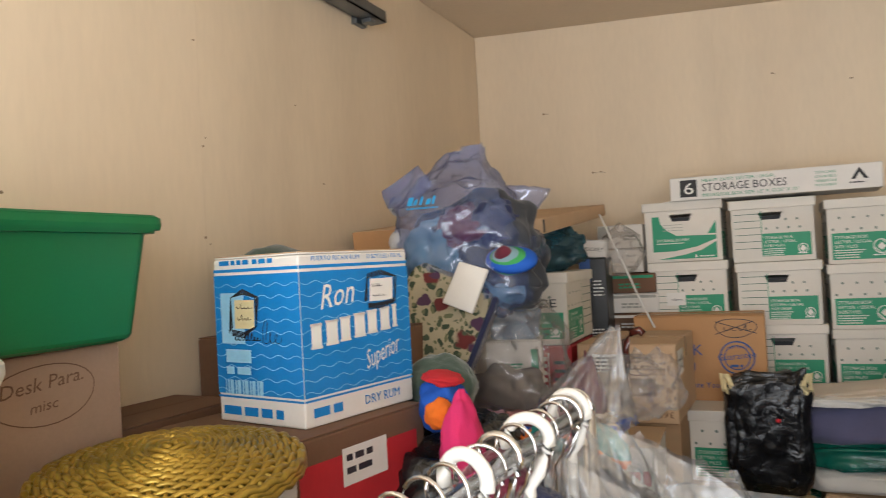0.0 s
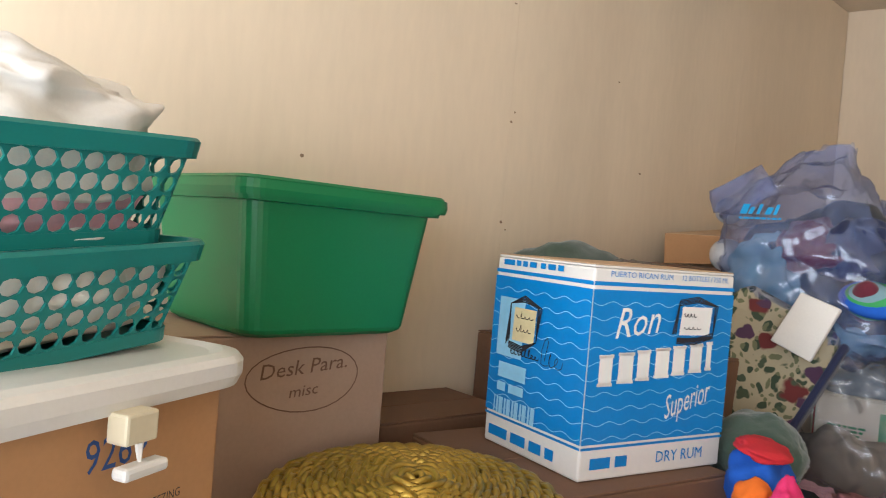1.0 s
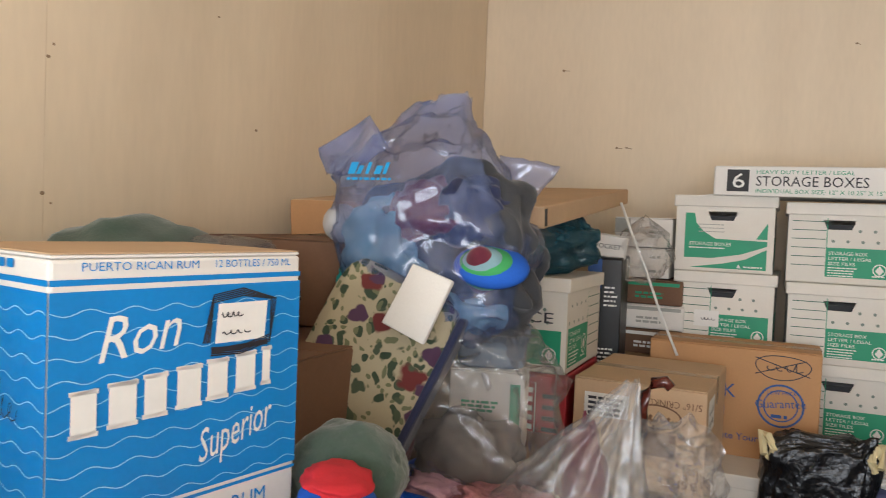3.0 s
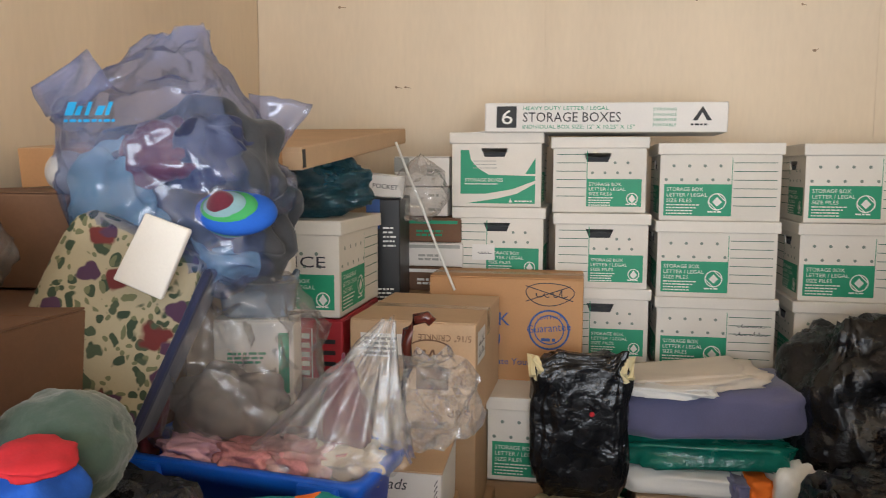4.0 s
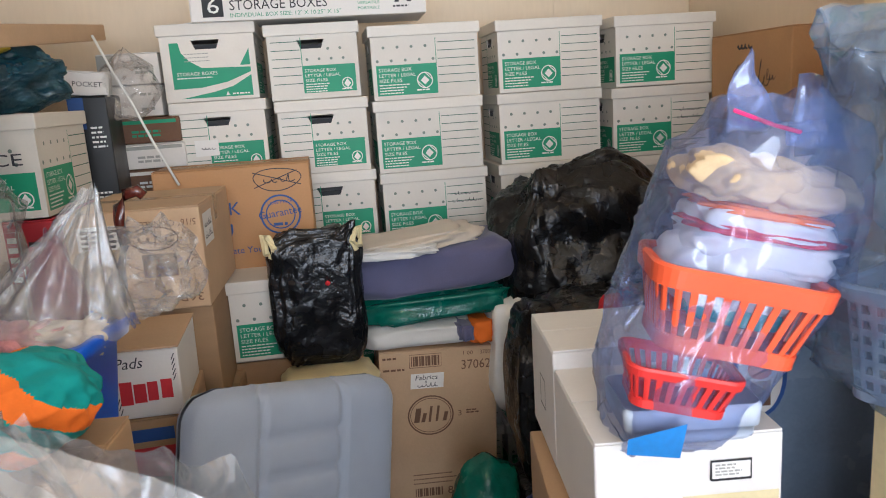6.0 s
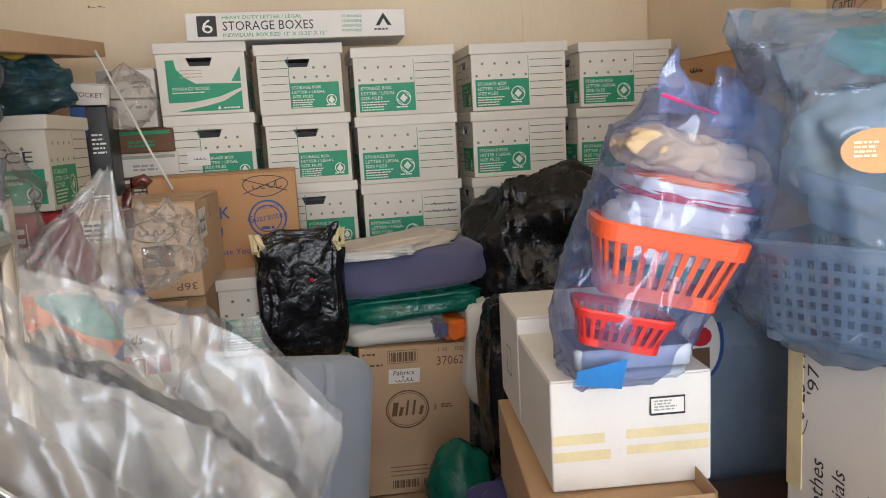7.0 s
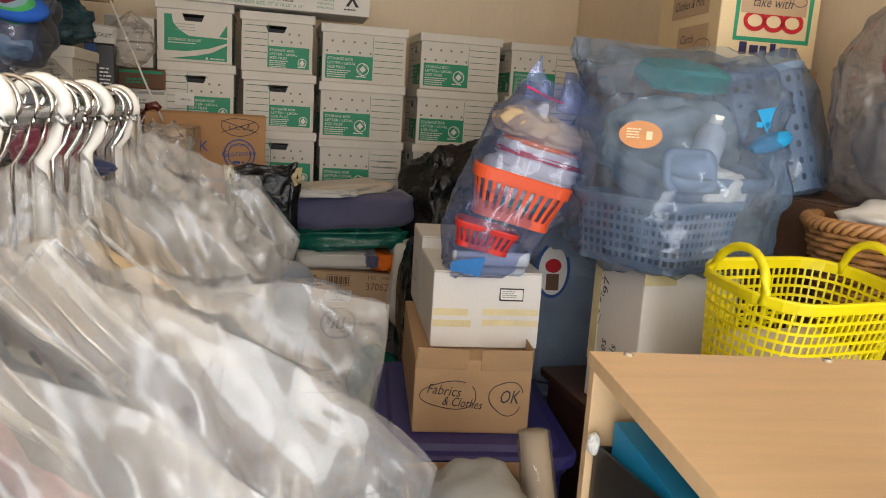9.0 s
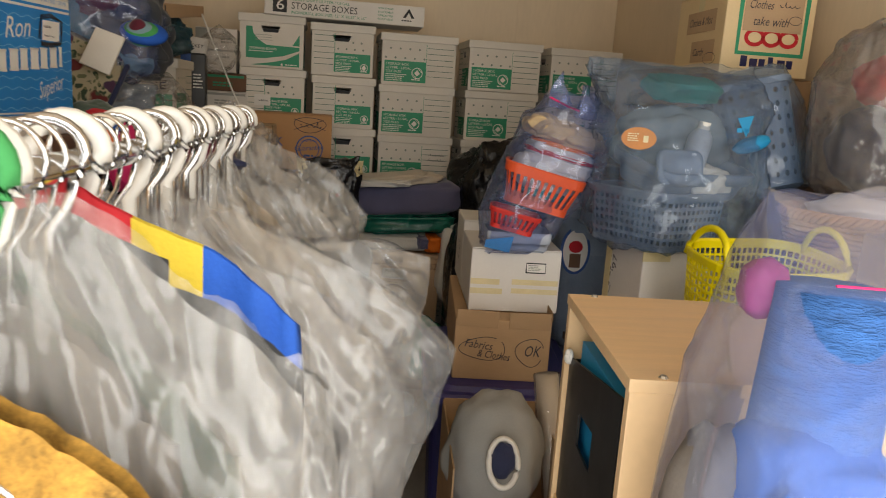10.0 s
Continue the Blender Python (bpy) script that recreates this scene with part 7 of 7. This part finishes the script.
def file_side(x):
    """A side panel whose top slopes, with a long finger window cut through."""
    bm = bmesh.new()
    out = [(-0.165, 0.0), (0.165, 0.0), (0.165, 0.265), (-0.165, 0.325)]
    gap = [(-0.035, 0.150), (0.060, 0.150), (0.060, 0.205), (-0.035, 0.215)]
    sheets = []
    for dx in (0.0, 0.004):
        sheets.append([[bm.verts.new((x + dx, y, z)) for y, z in loop] for loop in (out, gap)])
    for A, B in sheets:
        for k in range(4):
            bm.faces.new((A[k], A[(k + 1) % 4], B[(k + 1) % 4], B[k]))
    for i in (0, 1):
        A, B = sheets[0][i], sheets[1][i]
        for k in range(4):
            bm.faces.new((A[k], A[(k + 1) % 4], B[(k + 1) % 4], B[k]))
    return part("side_panel", bm, "black_card", mf)


for x in (-0.004, 0.085):
    file_side(x)
for nm, b in (("back_panel", (0.0, 0.085, 0.161, 0.165, 0, 0.262)), ("front_panel", (0.0, 0.085, -0.165, -0.161, 0, 0.12)), ("bottom_panel", (0.0, 0.085, -0.161, 0.161, 0, 0.004))):
    part(nm, boxed(*b), "black_card", mf)
part("folder", boxed(0.012, 0.040, -0.155, 0.15, 0.02, 0.300, 0.001), "folder_blue", mf, "bright blue folder")
part("folder", boxed(0.05, 0.054, -0.155, 0.14, 0.02, 0.28, 0.001), "paper", mf, "pale paper folder")
tag = part("white_tag", ball((0.008, 0.010, 0.014), 5), "white_plastic", mf)
tag.location = (-0.008, 0.158, 0.268)

# open carton with a grey drawstring bag, bubble wrap roll
oc = thing("open_carton", place(0.53, 1.245, 0.30, -6), "open brown carton holding a grey drawstring bag", "cardboard box")
for nm, b in (("side", (-0.14, -0.136, -0.2, 0.2, 0, 0.385)), ("side", (0.136, 0.14, -0.2, 0.2, 0, 0.37)), ("side", (-0.136, 0.136, 0.196, 0.2, 0, 0.39)), ("side", (-0.136, 0.136, -0.2, -0.196, 0, 0.24)), ("bottom", (-0.136, 0.136, -0.196, 0.196, 0, 0.004))):
    part(nm, boxed(*b, 0.001), "cardboard", oc)
carton("brown_carton", 0.28, 0.4, 0.298, place(0.53, 1.245, 0.0, -6), "cardboard_dark", "low carton under an open carton")
dg = thing("drawstring_bag", place(0.50, 1.195, 0.655, -6), "grey drawstring bag with a white cord opening", "bag")
part("sack", ball((0.132, 0.118, 0.165), 170, 0.06, 0.06, taper=0.1), "cloth_grey", dg, smooth=True)
pts = [(0.034 * math.cos(a), -0.142 + 0.022 * math.sin(a), 0.045 + 0.05 * math.sin(a)) for a in [k * math.tau / 28 for k in range(28)]]
part("cord", tubed(pts, 0.007, 6, True), "cloth_white", dg, "white cord round the opening", smooth=True)
lining = part("lining", ball((0.030, 0.012, 0.045), 171, 0.05, 0.03), "cloth_navy", dg)
lining.location = (0, -0.132, 0.045)
roll = [(0.66, 1.32, 0.815), (0.672, 1.295, 0.70), (0.69, 1.26, 0.55), (0.70, 1.24, 0.42)]
single("bubble_wrap_roll", tubed(roll, [0.036, 0.038, 0.038, 0.036], 18), "clear_film", Matrix(), "rolled bubble wrap standing beside a carton", "bubble wrap")
single("bubble_wrap_core", tubed(roll, [0.03, 0.032, 0.032, 0.03], 14), "cloth_beige", Matrix(), "brown tube inside bubble wrap", "tube")

# clear bag with a blue mat and a pink ball
mb = thing("mat_bag", place(0.62, 0.175, 0.72, 0), "clear bag of a blue rolled mat and toys", "plastic bag")
bag_film(((0, 0, 0.0, 0.17, 0.10), (0, 0, 0.08, 0.19, 0.13), (0.0, 0, 0.3, 0.205, 0.14), (0.03, 0.02, 0.52, 0.205, 0.12), (0.06, 0.04, 0.64, 0.205, 0.085), (0.085, 0.06, 0.72, 0.20, 0.012)), 31, "mat_film", mb, 0.03)
bm = tubed([(0.0, 0, 0), (0.005, 0, 0.2), (0.01, 0, 0.4), (0.012, 0, 0.57)], [0.066, 0.066, 0.065, 0.060], 28)
single("blue_mat", bm, "mat_blue", place(0.54, 0.17, 0.78, 0, 0, 1), "blue textured foam mat rolled up in a bag", "mat")
single("blue_cloth", ball((0.085, 0.075, 0.20), 180, 0.05, 0.04, square=0.45, level=5), "mat_bright", place(0.545, 0.155, 1.0), "bright blue cloth around a mat", "cloth")
single("pink_ball", ball((0.027, 0.026, 0.033), 181, 0.05, 0.04), "cloth_pinkball", place(0.512, 0.222, 1.337), "pink ball inside a clear bag", "ball")
single("beige_cloth", ball((0.05, 0.06, 0.18), 182, 0.08, 0.06), "cloth_taupe", place(0.46, 0.185, 1.02), "taupe cloth in a clear bag", "cloth")
carton("brown_carton", 0.38, 0.26, 0.715, place(0.64, 0.17, 0.0, 0), "cardboard", "brown carton under a bagged mat")


part("zip_strip", tubed([(-0.10, -0.052, 0.645), (-0.02, -0.056, 0.642), (0.08, -0.052, 0.64)], 0.0013, 6), "cloth_pink", mb, "thin crimson zip strip")

# ---- garment rack ----
BAR_Z, BX = 1.425, -0.135


def bar_at(y):
    """The middle of the rail's height and its place across, at y: it runs slightly askew and rises towards the door."""
    return -0.112 - 0.062 * (1.24 - y) / 1.7, BAR_Z + 0.026 * (1.24 - y) / 1.7


rack = thing("garment_rack", place(BX, 0.5, 0, 0), "chrome garment rack loaded with covered clothes", "garment rack")
ends = [(bar_at(y)[0] - BX, y - 0.5, bar_at(y)[1]) for y in (-0.45, 1.24)]
part("rail", tubed(ends, 0.0125, 12), "chrome", rack, smooth=True)
for x, y, top in ends:
    part("post", tubed([(x, y, 0.06), (x, y, top)], 0.0125, 12), "chrome", rack, smooth=True)
    part("foot", tubed([(x - 0.22, y, 0.045), (x + 0.22, y, 0.045)], 0.0125, 10), "chrome", rack, smooth=True)


def hanger(m, key, thick, label):
    h = thing("coat_hanger", m, label, "coat hanger", "hangers on the rack")
    pts = []
    r = 0.026
    for k in range(15):
        a = radians(-50 + 250 * k / 14)
        pts.append((r * math.cos(a), 0, r * math.sin(a) + 0.012))
    pts = pts[::-1]
    hook = [(p[0], p[1], p[2]) for p in pts] + [(0.012, 0, -0.028), (0.0, 0, -0.045), (0, 0, -0.125)]
    part("hook", tubed(hook, thick, 8), key, h, smooth=True)
    part("shoulder", tubed([(-0.11, 0, -0.245), (-0.06, 0, -0.20), (0, 0, -0.135), (0.06, 0, -0.20), (0.11, 0, -0.245)], min(max(thick, 0.003), 0.005), 8), key, h, smooth=True)
    return h


def garment(name, y, half, length, seed, key, label, category, thick=0.03, flare=0.03, top=-0.085, slope=0.15, square=0.0, pinch=0.0):
    """A garment or its cover on a hanger: two sheets that fall from sloping shoulders, with folds."""
    bm = bmesh.new()
    cover = "cover" in name
    x0 = bar_at(y)[0] - 0.006
    m = place(x0, y, BAR_Z, rnd.uniform(-4, 4))
    if cover:
        t = thing(name, m, label, category, "clothes on the rack")
    n, rows = (110, 96) if cover else (44, 40)
    for side in (-1, 1):
        grid = []
        for j in range(rows + 1):
            v = j / rows
            line = []
            for i in range(n + 1):
                u = i / n * 2 - 1
                au = abs(u)
                sh = top - slope * (au ** 1.25 * (1 - square) + (0.5 * au + 0.5 * au ** 5) * square) + 0.012 * noise.noise(Vector((u * 2.2, seed, 0)))
                if cover:
                    sh += max(0.0, -0.052 - top) * math.exp(-(u / 0.2) ** 2)  # the neck stands up round the hook
                x = u * (half + flare * v * (1 + 0.6 * noise.noise(Vector((u * 2, v * 2, seed)))))
                x *= 1 - pinch * min(1.0, v * 3.2) ** 1.3
                x += 0.016 * noise.noise(Vector((u * 3, v * 6, seed + 5))) * (0.3 + v)
                z = sh - v * (length - 0.10 * au)
                th = thick * (1 - au ** 6) ** 0.5 * ((min(1, v * 4 + 0.02)) ** 0.5 if cover else 0.35 + 0.65 * min(1, v * 5))
                f1 = noise.noise(Vector((u * 3.5 + 0.5 * v, v * 1.5, seed)))
                yy = side * th + 0.026 * f1 * min(1, v * 4 + 0.15)
                if cover:
                    # soft drapes that fan from the neck, and a few sharper creases
                    fan = math.atan2(u, v * 2.2 + 0.12)
                    rad = math.hypot(u, v * 2.2)
                    d1 = noise.noise(Vector((fan * 3.2, rad * 1.1, seed + 3 + side)))
                    d2 = max(0.0, 1 - 3.2 * abs(noise.noise(Vector((fan * 4.0 + rad * 0.6, rad * 1.3, seed + 4 + side))))) ** 1.4
                    d3 = max(0.0, 1 - 3.2 * abs(noise.noise(Vector((u * 2.4 - v * 3, v * 5 + u * 3, seed + 6 + side))))) ** 1.4
                    d4 = max(0.0, 1 - 3.0 * abs(noise.noise(Vector((u * 7 + v * 5, v * 9 - u * 5, seed + 8 + side)))))
                    d5 = noise.noise(Vector((u * 6, v * 11, seed + 12 + side)))
                    yy += side * (0.018 * d1 + 0.013 * d2 + 0.009 * d3 + 0.004 * d4 + 0.004 * d5)
                    z += 0.010 * d1 + 0.009 * d2 + 0.006 * d3 + 0.002 * d4 + 0.003 * d5
                    x += 0.006 * d3 * au
                else:
                    yy += 0.010 * (1 - 2 * abs(noise.noise(Vector((u * 7, v * 5, seed + 9)))))
                line.append(bm.verts.new((x, yy, z)))
            grid.append(line)
        for j in range(rows):
            for i in range(n):
                bm.faces.new((grid[j][i], grid[j][i + 1], grid[j + 1][i + 1], grid[j + 1][i]))
        if cover:
            part("front_sheet" if side < 0 else "back_sheet", bm, key, t, smooth=True)
            bm = bmesh.new()
    if cover:
        bm.free()
        return t
    bmesh.ops.remove_doubles(bm, verts=bm.verts, dist=0.0008)
    return single(name, bm, key, m, label, category, "clothes on the rack")


rnd = random.Random(11)
CLOTHES = (
    (-0.05, 0.20, -0.092, 0.12, "cloth_print", "yellow and orange printed blouse"),
    (0.03, 0.14, -0.05, 0.12, "cloth_taupe", "taupe shirt"),
    (0.06, 0.18, -0.05, 0.15, "cloth_green", "grey green jacket"),
    (0.20, 0.20, -0.072, 0.15, "cloth_charcoal", "charcoal trousers"),
    (0.30, 0.21, -0.072, 0.15, "cloth_charcoal", "charcoal coat"),
    (0.42, 0.22, -0.08, 0.15, "cloth_rose", "rose printed dress"),
    (0.56, 0.24, -0.10, 0.13, "cloth_charcoal", "dark grey coat"),
    (0.74, 0.31, -0.18, 0.06, "cloth_slate", "slate grey coat"),
    (0.84, 0.24, -0.09, 0.12, "cloth_tan", "tan shirt"),
    (1.00, 0.22, -0.072, 0.15, "cloth_tan", "tan shirt"),
    (1.14, 0.22, -0.072, 0.15, "cloth_taupe", "taupe jacket"),
    (1.27, 0.25, -0.072, 0.13, "cloth_navy", "navy jacket"),
    (1.33, 0.22, -0.07, 0.13, "cloth_beige", "speckled cream jacket"),
)
for k, (y, half, top, slope, key, text) in enumerate(CLOTHES):
    garment("garment", y, half - 0.03 - 0.03 * (y > 0.15), 0.86, 200 + k, key, text + " hanging on a rack", "garment", 0.03 - 0.012 * (y > 0.15), 0.03, top - 0.025 * (y > 0.15), slope)
trim = garment("garment", 0.105, 0.19, 0.86, 215, "cloth_royal", "blue and yellow top with a red collar", "garment", 0.012, 0.02, 0.014, 0.115)
for key in ("cloth_yellow", "cloth_red", "cloth_charcoal"):
    trim.data.materials.append(M[key])
for p in trim.data.polygons:
    c = p.center
    edge = 0.014 - 0.115 * (abs(c.x) / 0.19) ** 1.25 - 0.030
    p.material_index = 3 if c.z < edge else 2 if abs(c.x) < 0.06 else 1 if abs(c.x) < 0.115 else 0
for k, (y, half, top, slope, square, thick, flare, pinch) in enumerate((
        (0.03, 0.195, 0.018, 0.15, 0.0, 0.04, 0.02, 0.0), (0.19, 0.215, -0.05, 0.14, 0.0, 0.055, 0.03, 0.0), (0.34, 0.275, -0.05, 0.17, 0.3, 0.07, 0.02, 0.1),
        (0.50, 0.390, -0.052, 0.22, 0.5, 0.08, 0.0, 0.2), (0.75, 0.372, -0.155, 0.03, 0.9, 0.065, 0.0, 0.08), (0.93, 0.242, -0.066, 0.16, 0.8, 0.07, 0.0, 0.2), (1.13, 0.25, -0.045, 0.17, 0.7, 0.08, 0.0, 0.36), (1.27, 0.275, -0.022, 0.18, 0.8, 0.06, 0.0, 0.46))):
    garment("garment_cover", y, half, 0.95, 230 + k * 3, "cover_film", "clear plastic cover in soft folds over hanging clothes", "garment cover", thick, flare, top, slope, square, pinch)
yh = -0.36
kinds = (("white_plastic", 0.0075, "white plastic coat hanger"), ("chrome", 0.0022, "thin chrome wire coat hanger"), ("chrome", 0.0022, "thin chrome wire coat hanger"), ("white_plastic", 0.006, "white plastic coat hanger"), ("chrome", 0.0045, "thick chrome coat hanger"))
first = {}
k = 0
while yh < 1.22:
    key, th, text = kinds[(0, 1, 2, 1, 3, 1, 4, 2, 0, 1, 1, 4)[k % 12]]
    x, z = bar_at(yh)
    m = place(x, yh, z, rnd.uniform(-22, 22))
    if text not in first:
        first[text] = hanger(m, key, th, text)
    else:
        copy_thing(first[text], m)
    yh += rnd.uniform(0.03, 0.055)
    k += 1
hanger(place(bar_at(-0.03)[0], -0.03, bar_at(-0.03)[1], 8), "cloth_lime", 0.007, "green plastic coat hanger")
collar = thing("maroon_collar", place(-0.172, 1.0, 1.382, 8), "maroon velvet coat collar above plastic covers", "collar")
part("fold", crumple(ball((0.050, 0.035, 0.030), 190, 0.12, 0.10, level=5, taper=0.3), 0.010, 22, 2), "cloth_maroon", collar, smooth=True)
lapel = part("lapel", crumple(ball((0.038, 0.026, 0.013), 191, 0.12, 0.10, level=5), 0.010, 22, 4), "cloth_navy", collar, "dark lining", smooth=True)
lapel.location = (0.042, -0.004, -0.018)
